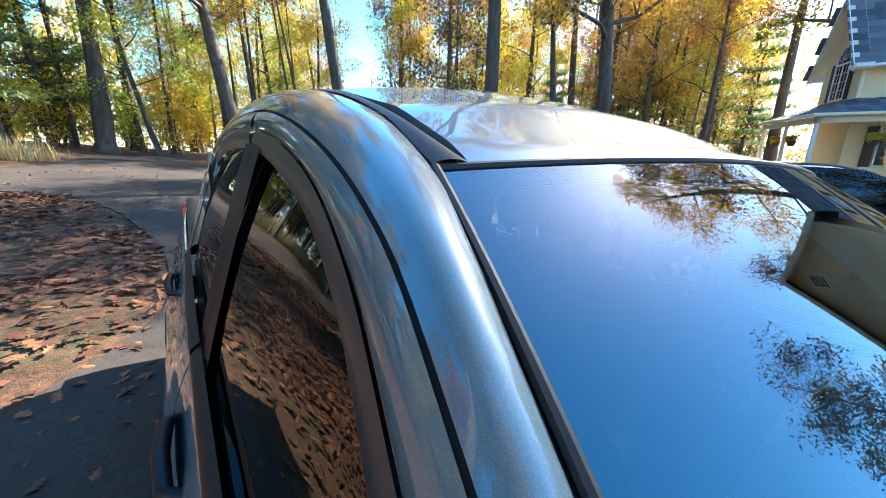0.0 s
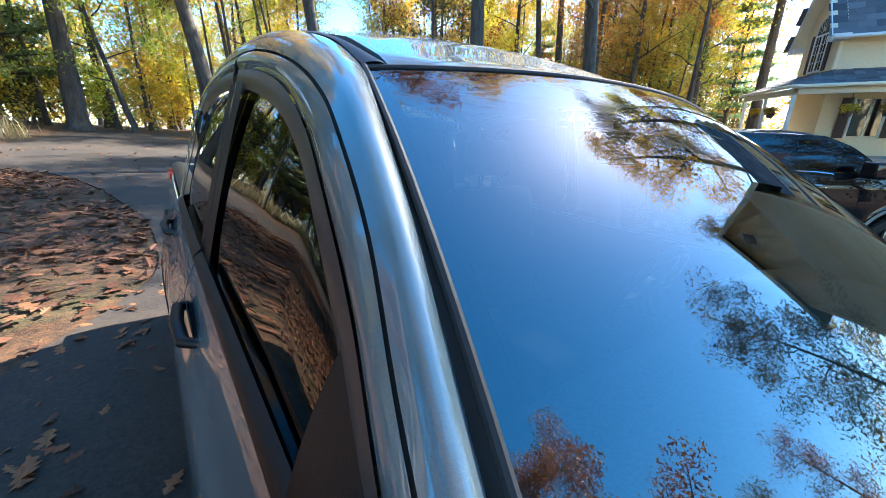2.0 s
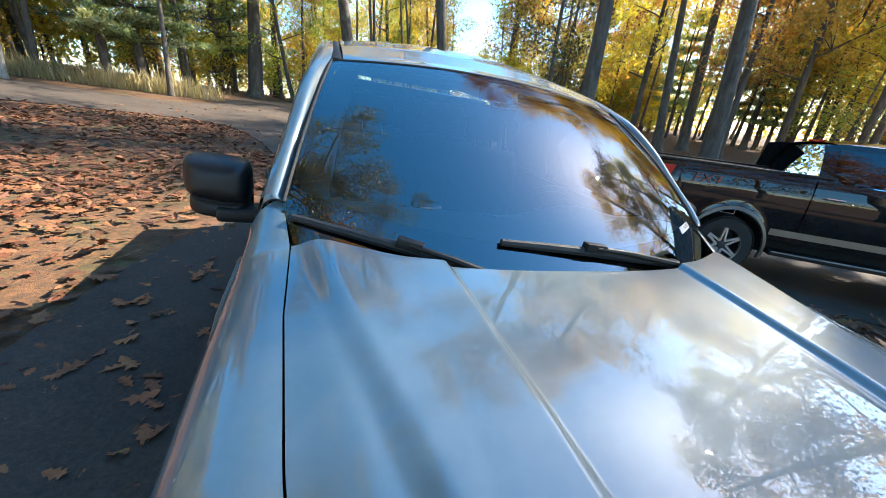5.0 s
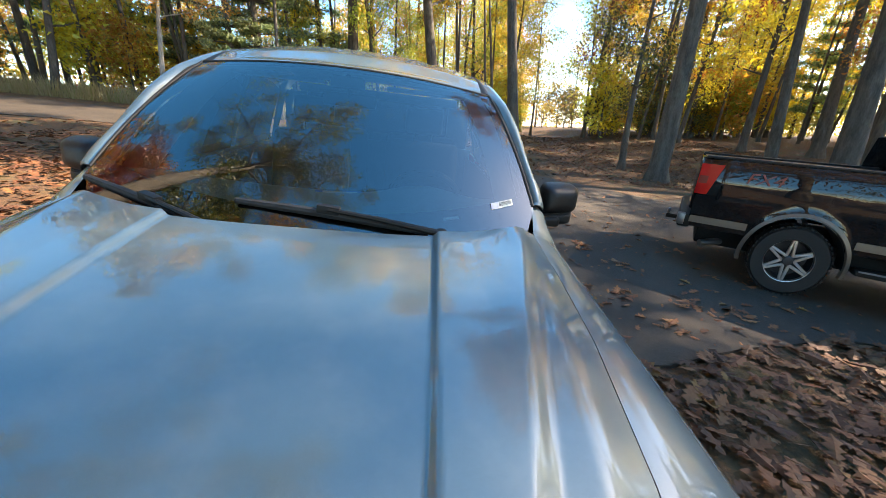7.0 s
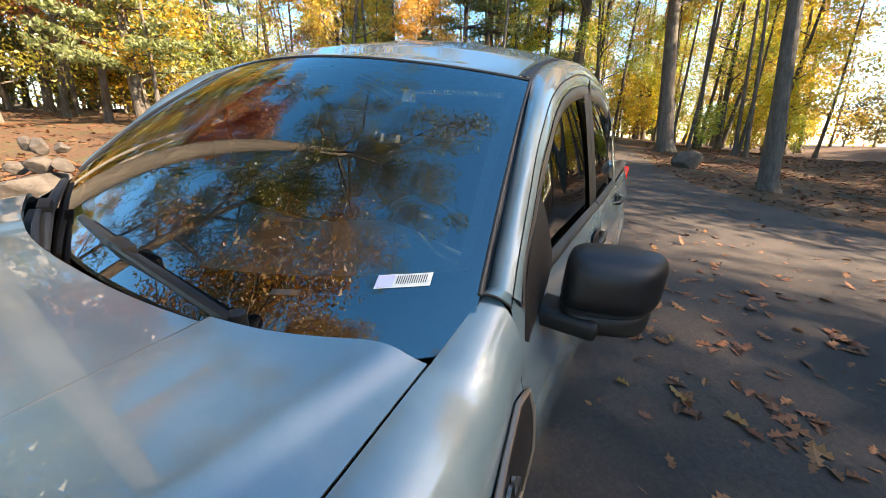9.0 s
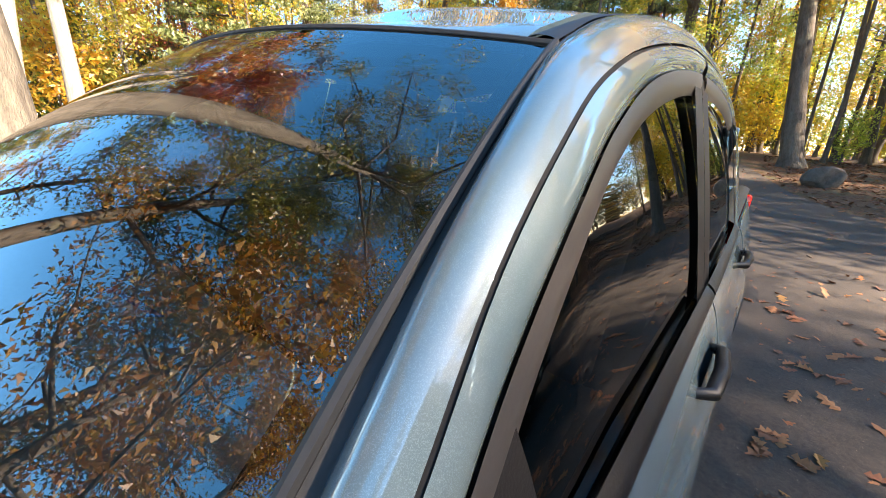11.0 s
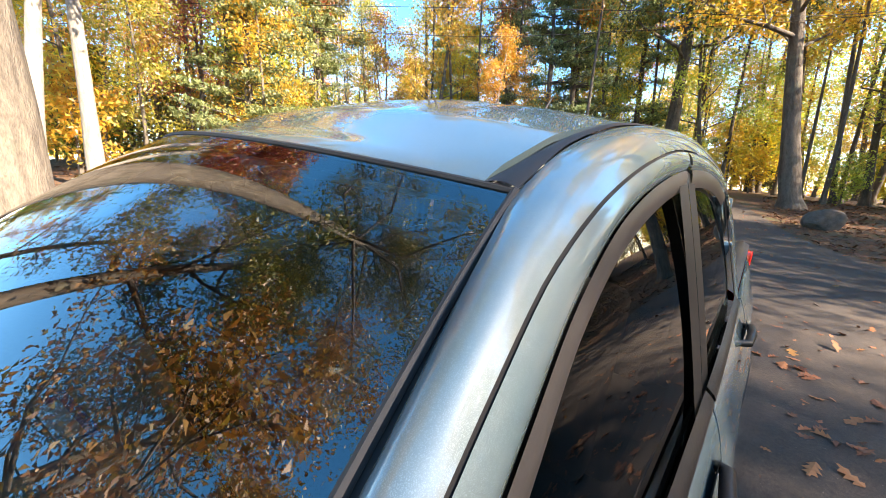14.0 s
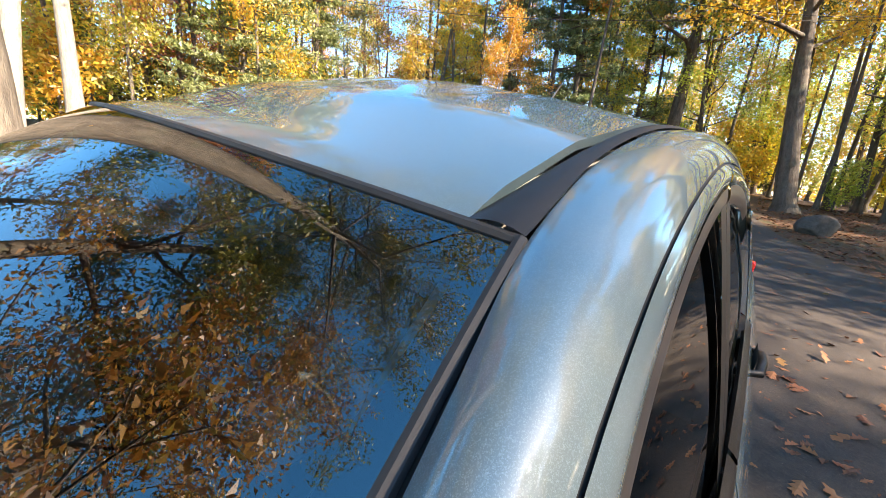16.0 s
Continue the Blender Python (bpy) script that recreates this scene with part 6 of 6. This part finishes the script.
part("corner_board", box_bm(-0.022, -0.022, 3.2, 0.09, 0.09, EAVE, 0.004), M_TRIM, house)
part("corner_board", box_bm(-0.022, WING - 0.09, 3.2, 0.09, WING + 0.022, EAVE, 0.004), M_TRIM, house)


def roof_slope(name, y0, z0, y1, z1, x0, x1, rows, per):
    """A roof slope of overlapping shingles on a deck."""
    L = math.hypot(y1 - y0, z1 - z0)
    d = part(name, prism_deck(y0, z0, y1, z1, x0, x1), M_TRIM, house, smooth=False)
    me = None
    w, h = (x1 - x0) / per, L / rows
    bm = box_bm(0, 0, 0, w - 0.006, h * 1.25, 0.012)
    me = bpy.data.meshes.new("shingle")
    bm.to_mesh(me)
    bm.free()
    me.materials.append(M_SHINGLE)
    ang = math.degrees(math.atan2(z1 - z0, y1 - y0))
    for r in range(rows):
        t = r / rows
        for c in range(per):
            ob = new("shingle", me)
            ob.parent = d
            ob.matrix_local = pose(x0 + w * (c + (0.5 if r % 2 else 0)) - (w * 0.25), y0 + (y1 - y0) * t, z0 + (z1 - z0) * t + 0.030 + 0.004 * (c % 2), ang - 1.5 if y1 > y0 else ang + 1.5, 0, 0)
    return d


def prism_deck(y0, z0, y1, z1, x0, x1):
    bm = bmesh.new()
    v = [bm.verts.new(p) for p in ((x0, y0, z0 - 0.10), (x1, y0, z0 - 0.10), (x1, y1, z1 - 0.10), (x0, y1, z1 - 0.10), (x0, y0, z0 + 0.02), (x1, y0, z0 + 0.02), (x1, y1, z1 + 0.02), (x0, y1, z1 + 0.02))]
    for f in ((3, 2, 1, 0), (4, 5, 6, 7), (0, 1, 5, 4), (1, 2, 6, 5), (2, 3, 7, 6), (3, 0, 4, 7)):
        bm.faces.new([v[i] for i in f])
    return bm


sl = (RIDGE - EAVE) / (WING / 2)
roof_slope("roof_slope", -0.42, EAVE - 0.42 * sl, WING / 2, RIDGE, -0.40, 7.0, 12, 14)
roof_slope("roof_slope", WING + 0.42, EAVE - 0.42 * sl, WING / 2, RIDGE, -0.40, 7.0, 6, 8)
part("rake_board", strip_bm(lambda t: Vector((-0.42, -0.44 + (WING / 2 + 0.44) * t, EAVE - 0.44 * sl - 0.16 + (RIDGE - EAVE + 0.44 * sl) * t)), lambda t: Vector((-0.42, -0.44 + (WING / 2 + 0.44) * t, EAVE - 0.44 * sl + 0.05 + (RIDGE - EAVE + 0.44 * sl) * t)), 4, 1, 0, 0.04), M_WINTRIM, house)
part("rake_board", strip_bm(lambda t: Vector((-0.42, WING + 0.44 - (WING / 2 + 0.44) * t, EAVE - 0.44 * sl - 0.16 + (RIDGE - EAVE + 0.44 * sl) * t)), lambda t: Vector((-0.42, WING + 0.44 - (WING / 2 + 0.44) * t, EAVE - 0.44 * sl + 0.05 + (RIDGE - EAVE + 0.44 * sl) * t)), 4, 1, 0, -0.04), M_WINTRIM, house)
for y0 in (-0.46, WING - 0.10):
    part("eave_return", box_bm(-0.42, y0, EAVE - 0.42 * sl - 0.10, 0.10, y0 + 0.56, EAVE - 0.42 * sl + 0.10, 0.01), M_WINTRIM, house)
part("gutter", tube_bm([(-0.42, -0.50, EAVE - 0.42 * sl - 0.02), (7.0, -0.50, EAVE - 0.42 * sl - 0.02)], 0.06, 8), M_WINTRIM, house)

# arched window with shutters in the gable wall
WY, WZ0, WZ1, WHW = WING / 2, 3.75, 5.05, 0.58
win = part("window", box_bm(-0.030, WY - WHW, WZ0, -0.010, WY + WHW, WZ1), M_WINGLASS, house, "arched window with dark panes")
for y0, y1, z0, z1 in ((WY - WHW - 0.06, WY - WHW + 0.03, WZ0, WZ1), (WY + WHW - 0.03, WY + WHW + 0.06, WZ0, WZ1), (WY - 0.04, WY + 0.04, WZ0, WZ1), (WY - WHW - 0.06, WY + WHW + 0.06, WZ0 - 0.07, WZ0), (WY - WHW - 0.06, WY + WHW + 0.06, WZ1, WZ1 + 0.07)):
    part("window_frame", box_bm(-0.055, y0, z0, -0.012, y1, z1, 0.006), M_WINTRIM, win)
for c in (-1, 1):
    for r in range(1, 4):
        part("glazing_bar", box_bm(-0.040, WY + c * WHW / 2 - WHW / 2 + 0.03, WZ0 + (WZ1 - WZ0) * r / 4 - 0.010, -0.028, WY + c * WHW / 2 + WHW / 2 - 0.03, WZ0 + (WZ1 - WZ0) * r / 4 + 0.010), M_WINTRIM, win)
    part("glazing_bar", box_bm(-0.040, WY + c * WHW / 2 - 0.010, WZ0, -0.028, WY + c * WHW / 2 + 0.010, WZ1), M_WINTRIM, win)
fan = part("fanlight", grid_bm(lambda u, v: (-0.022, WY + v * WHW * math.cos(math.pi * u), WZ1 + 0.07 + v * WHW * math.sin(math.pi * u)), 24, 2), M_WINGLASS, house, "half-round fanlight with radiating bars")
part("fan_frame", tube_bm([(-0.035, WY + (WHW + 0.02) * math.cos(math.pi * i / 24), WZ1 + 0.07 + (WHW + 0.02) * math.sin(math.pi * i / 24)) for i in range(25)], 0.038, 6), M_WINTRIM, fan)
for i in range(1, 8):
    a = math.pi * i / 8
    part("fan_bar", tube_bm([(-0.034, WY + 0.12 * math.cos(a), WZ1 + 0.07 + 0.12 * math.sin(a)), (-0.034, WY + WHW * math.cos(a), WZ1 + 0.07 + WHW * math.sin(a))], 0.009, 5), M_WINTRIM, fan)
for c in (-1, 1):
    y0, y1 = sorted((WY + c * (WHW + 0.07), WY + c * (WHW + 0.38)))
    s = part("shutter", box_bm(-0.045, y0, WZ0 - 0.06, -0.010, y1, WZ1 + 0.10, 0.006), M_SHUTTER, house, "dark brown louvred shutter")
    for r in range(18):
        zz = WZ0 + (WZ1 - WZ0 + 0.02) * r / 18
        part("louvre", box_bm(-0.056, y0 + 0.035, zz, -0.044, y1 - 0.035, zz + 0.045), M_SHUTTER, s)

# porch round both walls
PO, PZ0, PZ1 = 1.55, 3.02, 3.62


def porch_roof(name, pts):
    bm = bmesh.new()
    v = [bm.verts.new(p) for p in pts]
    bm.faces.new(v)
    r = bmesh.ops.extrude_face_region(bm, geom=bm.faces[:])
    for q in r["geom"]:
        if isinstance(q, bmesh.types.BMVert):
            q.co.z -= 0.06
    return part(name, bm, M_SHINGLE, house, "grey shingled porch roof", smooth=False)


pr = porch_roof("porch_roof", [(-PO, -PO, PZ0), (-PO, WING + 1.5, PZ0), (0, WING + 1.5, PZ1), (0, 0, PZ1)])
pf = porch_roof("porch_roof", [(-PO, -PO, PZ0), (0, 0, PZ1), (FRONT, 0, PZ1), (FRONT, -PO, PZ0)])
bm = box_bm(0, 0, 0, 0.30, 0.24, 0.012)
sm = bpy.data.meshes.new("shingle")
bm.to_mesh(sm)
bm.free()
sm.materials.append(M_SHINGLE)
slope = math.degrees(math.atan2(PZ1 - PZ0, PO))
for r in range(8):
    t = r / 8
    for c in range(int((WING + 1.5 + PO * (1 - t)) / 0.31)):
        ob = new("shingle", sm)
        ob.parent = pr
        ob.matrix_local = pose(-PO + PO * t, WING + 1.5 - 0.31 * c - (0.15 if r % 2 else 0), PZ0 + (PZ1 - PZ0) * t + 0.012 + 0.003 * (c % 3), 0, 0, -90) @ pose(0, 0, 0, slope - 2, 0, 0)
    for c in range(int((7 + PO * (1 - t)) / 0.31)):
        ob = new("shingle", sm)
        ob.parent = pf
        ob.matrix_local = pose(-PO * (1 - t) + 0.31 * c + (0.15 if r % 2 else 0), -PO + PO * t, PZ0 + (PZ1 - PZ0) * t + 0.012 + 0.003 * (c % 3), slope - 2, 0, 0)
part("porch_gutter", tube_bm([(-PO - 0.04, WING + 1.5, PZ0 - 0.02), (-PO - 0.04, -PO - 0.04, PZ0 - 0.02), (FRONT, -PO - 0.04, PZ0 - 0.02)], 0.07, 8), M_TRIM, house, "cream gutter")
part("porch_beam", box_bm(-PO + 0.08, -PO + 0.08, PZ0 - 0.30, -PO + 0.24, WING + 1.4, PZ0 - 0.08, 0.01), M_TRIM, house)
part("porch_beam", box_bm(-PO + 0.08, -PO + 0.08, PZ0 - 0.30, FRONT, -PO + 0.24, PZ0 - 0.08, 0.01), M_TRIM, house)
part("porch_ceiling", box_bm(-PO + 0.1, -PO + 0.1, PZ0 - 0.10, FRONT, WING + 1.4, PZ0 - 0.07), M_TRIM, house)
part("porch_floor", box_bm(-PO, -PO, 0.10, FRONT, WING + 1.5, 0.45, 0.01), plain("porch_concrete", (0.32, 0.30, 0.27), 0.8, grain=0.1, scale=20), house)
for x, y in ((-PO + 0.16, -PO + 0.16), (-PO + 0.16, WING + 1.2), (2.2, -PO + 0.16), (5.0, -PO + 0.16), (8.0, -PO + 0.16), (-PO + 0.16, 1.6)):
    part("porch_post", box_bm(x - 0.06, y - 0.06, 0.45, x + 0.06, y + 0.06, PZ0 - 0.30, 0.01), M_WINTRIM, house, "white porch post")
for x0, y, w in ((1.0, -0.02, 0.9), (3.4, -0.02, 1.0)):
    lw = part("lower_window", box_bm(x0, -0.03, 1.2, x0 + w, -0.012, 2.55), M_WINGLASS, house)
    for a, b, c, d in ((x0 - 0.06, x0, 1.15, 2.6), (x0 + w, x0 + w + 0.06, 1.15, 2.6), (x0 + w / 2 - 0.02, x0 + w / 2 + 0.02, 1.2, 2.55)):
        part("window_frame", box_bm(a, -0.05, c, b, -0.012, d, 0.004), M_WINTRIM, lw)
    for a in (x0 - 0.42, x0 + w + 0.10):
        part("shutter", box_bm(a, -0.045, 1.12, a + 0.32, -0.012, 2.62, 0.006), M_SHUTTER, house)
part("upper_window", box_bm(3.0, -0.03, 3.9, 4.0, -0.012, 5.0), M_WINGLASS, house)
for a in (2.58, 4.1):
    part("shutter", box_bm(a, -0.045, 3.85, a + 0.32, -0.012, 5.05, 0.006), M_SHUTTER, house)

# hanging baskets of mums
rngb = random.Random(3)
mums = leaf_cloud("flower_crown", np.array([(rngb.gauss(0, 0.11), rngb.gauss(0, 0.11), rngb.uniform(-0.02, 0.2)) for _ in range(60)]), np.full(60, 0.12), 1500, 0.055, leaf_mat("mum_blooms", [(0.0, (0.55, 0.30, 0.02)), (0.6, (0.75, 0.50, 0.03)), (0.85, (0.10, 0.14, 0.03)), (1.0, (0.06, 0.09, 0.02))], 0.2))
HM = house.matrix_world


def basket(x, y, z):
    t = thing("hanging_basket", HM @ Matrix.Translation((x, y, z)), "hanging basket of yellow chrysanthemums under the porch eave", "plant", "hanging baskets")
    part("pot", lathe_bm([(0.0, -0.20), (0.10, -0.20), (0.16, -0.04), (0.17, 0.0), (0.15, 0.0)], 16), plain("brown_pot", (0.10, 0.06, 0.04), 0.6), t)
    part("flower_crown", mums, None, t)
    for a in (0, 2.1, 4.2):
        part("hanger", tube_bm([(0.15 * math.cos(a), 0.15 * math.sin(a), 0), (0, 0, 0.62)], 0.004, 4), M_SATIN, t)


PB = PZ0 - 0.30 - 0.62
for x, y in ((-PO + 0.16, 0.65), (0.3, -PO + 0.16), (1.4, -PO + 0.16), (3.4, -PO + 0.16), (-PO + 0.16, 2.6)):
    basket(x, y, PB)

# ---------------------------------------------------------------- boulders
k = Mat("granite")
nz = k.noise(6, 8, 0.65)
k.set(Base_Color=k.mix(k.ramp(k.noise(38, 4), [(0.5, (0, 0, 0)), (0.62, (0.5, 0.5, 0.5))]), k.ramp(nz, [(0.3, (0.034, 0.028, 0.022)), (0.7, (0.115, 0.092, 0.072))]), (0.10, 0.09, 0.08)), Roughness=0.9)
k.bump(nz, 0.6, 0.03)
M_ROCK = k.m


def rock_bm(seed, sx, sy, sz, sub=4):
    bm = bmesh.new()
    bmesh.ops.create_icosphere(bm, subdivisions=sub, radius=1)
    rd = random.Random(seed)
    cuts = [(Vector((rd.gauss(0, 1), rd.gauss(0, 1), rd.gauss(0, 0.7))).normalized(), rd.uniform(0.55, 0.85)) for _ in range(12)]
    for v in bm.verts:
        for n, d in cuts:
            e = v.co.dot(n) - d
            if e > 0:
                v.co -= n * e * 0.92
        v.co *= 1 + 0.05 * noise.noise(v.co * 3 + Vector((seed, 0, 0))) + 0.02 * noise.noise(v.co * 11)
        v.co = Vector((v.co.x * sx, v.co.y * sy, v.co.z * sz))
    return bm


def rock(name, seed, x, y, z, s, turn, label, group=""):
    o = part(name, rock_bm(seed, *s), M_ROCK, None)
    o.matrix_world = pose(x, y, z, 0, 0, turn)
    return tagged(o, label, "rock", group)


rock("boulder", 3, 2.6, 18.0, ground_z(2.6, 18.0) + 0.22, (0.58, 0.46, 0.46), 20, "weathered grey boulder at the edge of the drive")
gz = ground_z(-5.6, 1.75)
rock("boulder", 5, -5.6, 1.75, gz + 0.18, (0.62, 0.50, 0.34), 10, "flat-topped boulder carrying a pile of stones")
for i, (dx, dy, dz, s) in enumerate(((0.28, 0.05, 0.53, 0.14), (0.06, 0.0, 0.54, 0.15), (-0.22, 0.0, 0.50, 0.12), (0.12, 0.02, 0.76, 0.13), (-0.05, 0.03, 0.78, 0.11), (0.30, 0.08, 0.74, 0.09))):
    rock("stone", 20 + i, -5.6 + dx * 0.9, 1.75 + dy + dx * 0.5, gz + dz, (s, s * 0.8, s * 0.85), 50 * i, "small squarish stone piled on the boulder", "stones piled on the boulder")
rock("boulder", 8, -12.6, 2.0, ground_z(-12.6, 2.0) + 0.12, (0.5, 0.4, 0.35), 0, "pale sunlit stone beside two trunks")

# overhead cables across the drive's far side
for pts in (((-21.8, 4.0, 8.7), (-11.2, 14.5, 8.35), (-1.8, 21.5, 8.7), (8.0, 29.0, 9.6)), ((-24.0, 5.0, 9.9), (-4.4, 18.5, 9.0), (2.3, 22.0, 8.3), (10.0, 26.0, 8.9))):
    cf = curve_fn(pts)
    tagged(part("overhead_cable", tube_bm([cf(i / 30) for i in range(31)], 0.012, 5), M_RUBBER, None), "thin black overhead cable strung above the drive", "cable", "overhead cables")

# ---------------------------------------------------------------- gabled garage that faces the drive
GG = ground_z(11.2, -1.2) + 0.3
garage = thing("garage", pose(11.6, -4.4, GG), "gabled garage with cream lap siding, seen mirrored in the windscreen", "garage")
GW, GE, GR = 4.4, 5.6, 7.8   # width, eave and ridge heights


def garage_block():
    bm = bmesh.new()
    pts = [(0.02, -0.6), (GW - 0.02, -0.6), (GW - 0.02, GE), (GW / 2, GR - 0.10), (0.02, GE)]
    a = [bm.verts.new((0.02, y, z)) for y, z in pts]
    b = [bm.verts.new((6.0, y, z)) for y, z in pts]
    bm.faces.new(a[::-1])
    bm.faces.new(b)
    for i in range(5):
        bm.faces.new((a[i], a[(i + 1) % 5], b[(i + 1) % 5], b[i]))
    return bm


gw = part("wall", garage_block(), M_SIDING, garage, smooth=False)
z = 0.3
while z < GR - 0.25:
    half = GW / 2 if z < GE else (GW / 2) * (1 - (z - GE) / (GR - GE))
    bm = bmesh.new()
    y0, y1 = GW / 2 - half + 0.005, GW / 2 + half - 0.005
    v = [bm.verts.new(q) for q in ((0.018, y0, z), (-0.014, y0, z), (0.012, y0, z + 0.15), (0.018, y1, z), (-0.014, y1, z), (0.012, y1, z + 0.15))]
    for f in ((0, 1, 2), (3, 5, 4), (1, 4, 5, 2), (0, 3, 4, 1), (0, 2, 5, 3)):
        bm.faces.new([v[i] for i in f])
    part("siding_board", bm, M_SIDING, gw, smooth=False)
    z += 0.15
for y in (-0.02, GW - 0.09):
    part("corner_board", box_bm(-0.024, y, 0.1, 0.09, y + 0.11, GE, 0.004), M_TRIM, garage)
gsl = (GR - GE) / (GW / 2)
for y0 in (-0.45, GW + 0.45):
    part("roof_slope", prism_deck(y0, GE - 0.45 * gsl, GW / 2, GR + 0.02, -0.40, 6.2), M_SHINGLE, garage, "grey shingled roof slope", smooth=False)
    part("rake_board", strip_bm(lambda t: Vector((-0.42, y0 + (GW / 2 - y0) * t, GE - 0.45 * gsl - 0.20 + (GR - GE + 0.45 * gsl) * t)), lambda t: Vector((-0.42, y0 + (GW / 2 - y0) * t, GE - 0.45 * gsl + 0.03 + (GR - GE + 0.45 * gsl) * t)), 2, 1, 0, 0.03), M_TRIM, garage)
vent_frame = part("gable_vent", box_bm(-0.05, GW / 2 - 0.24, GR - 1.35, -0.012, GW / 2 + 0.24, GR - 0.85, 0.006), M_WINTRIM, garage, "louvred gable vent")
for i in range(5):
    part("louvre", box_bm(-0.062, GW / 2 - 0.19, GR - 1.30 + 0.085 * i, -0.048, GW / 2 + 0.19, GR - 1.24 + 0.085 * i), M_SHUTTER, vent_frame)
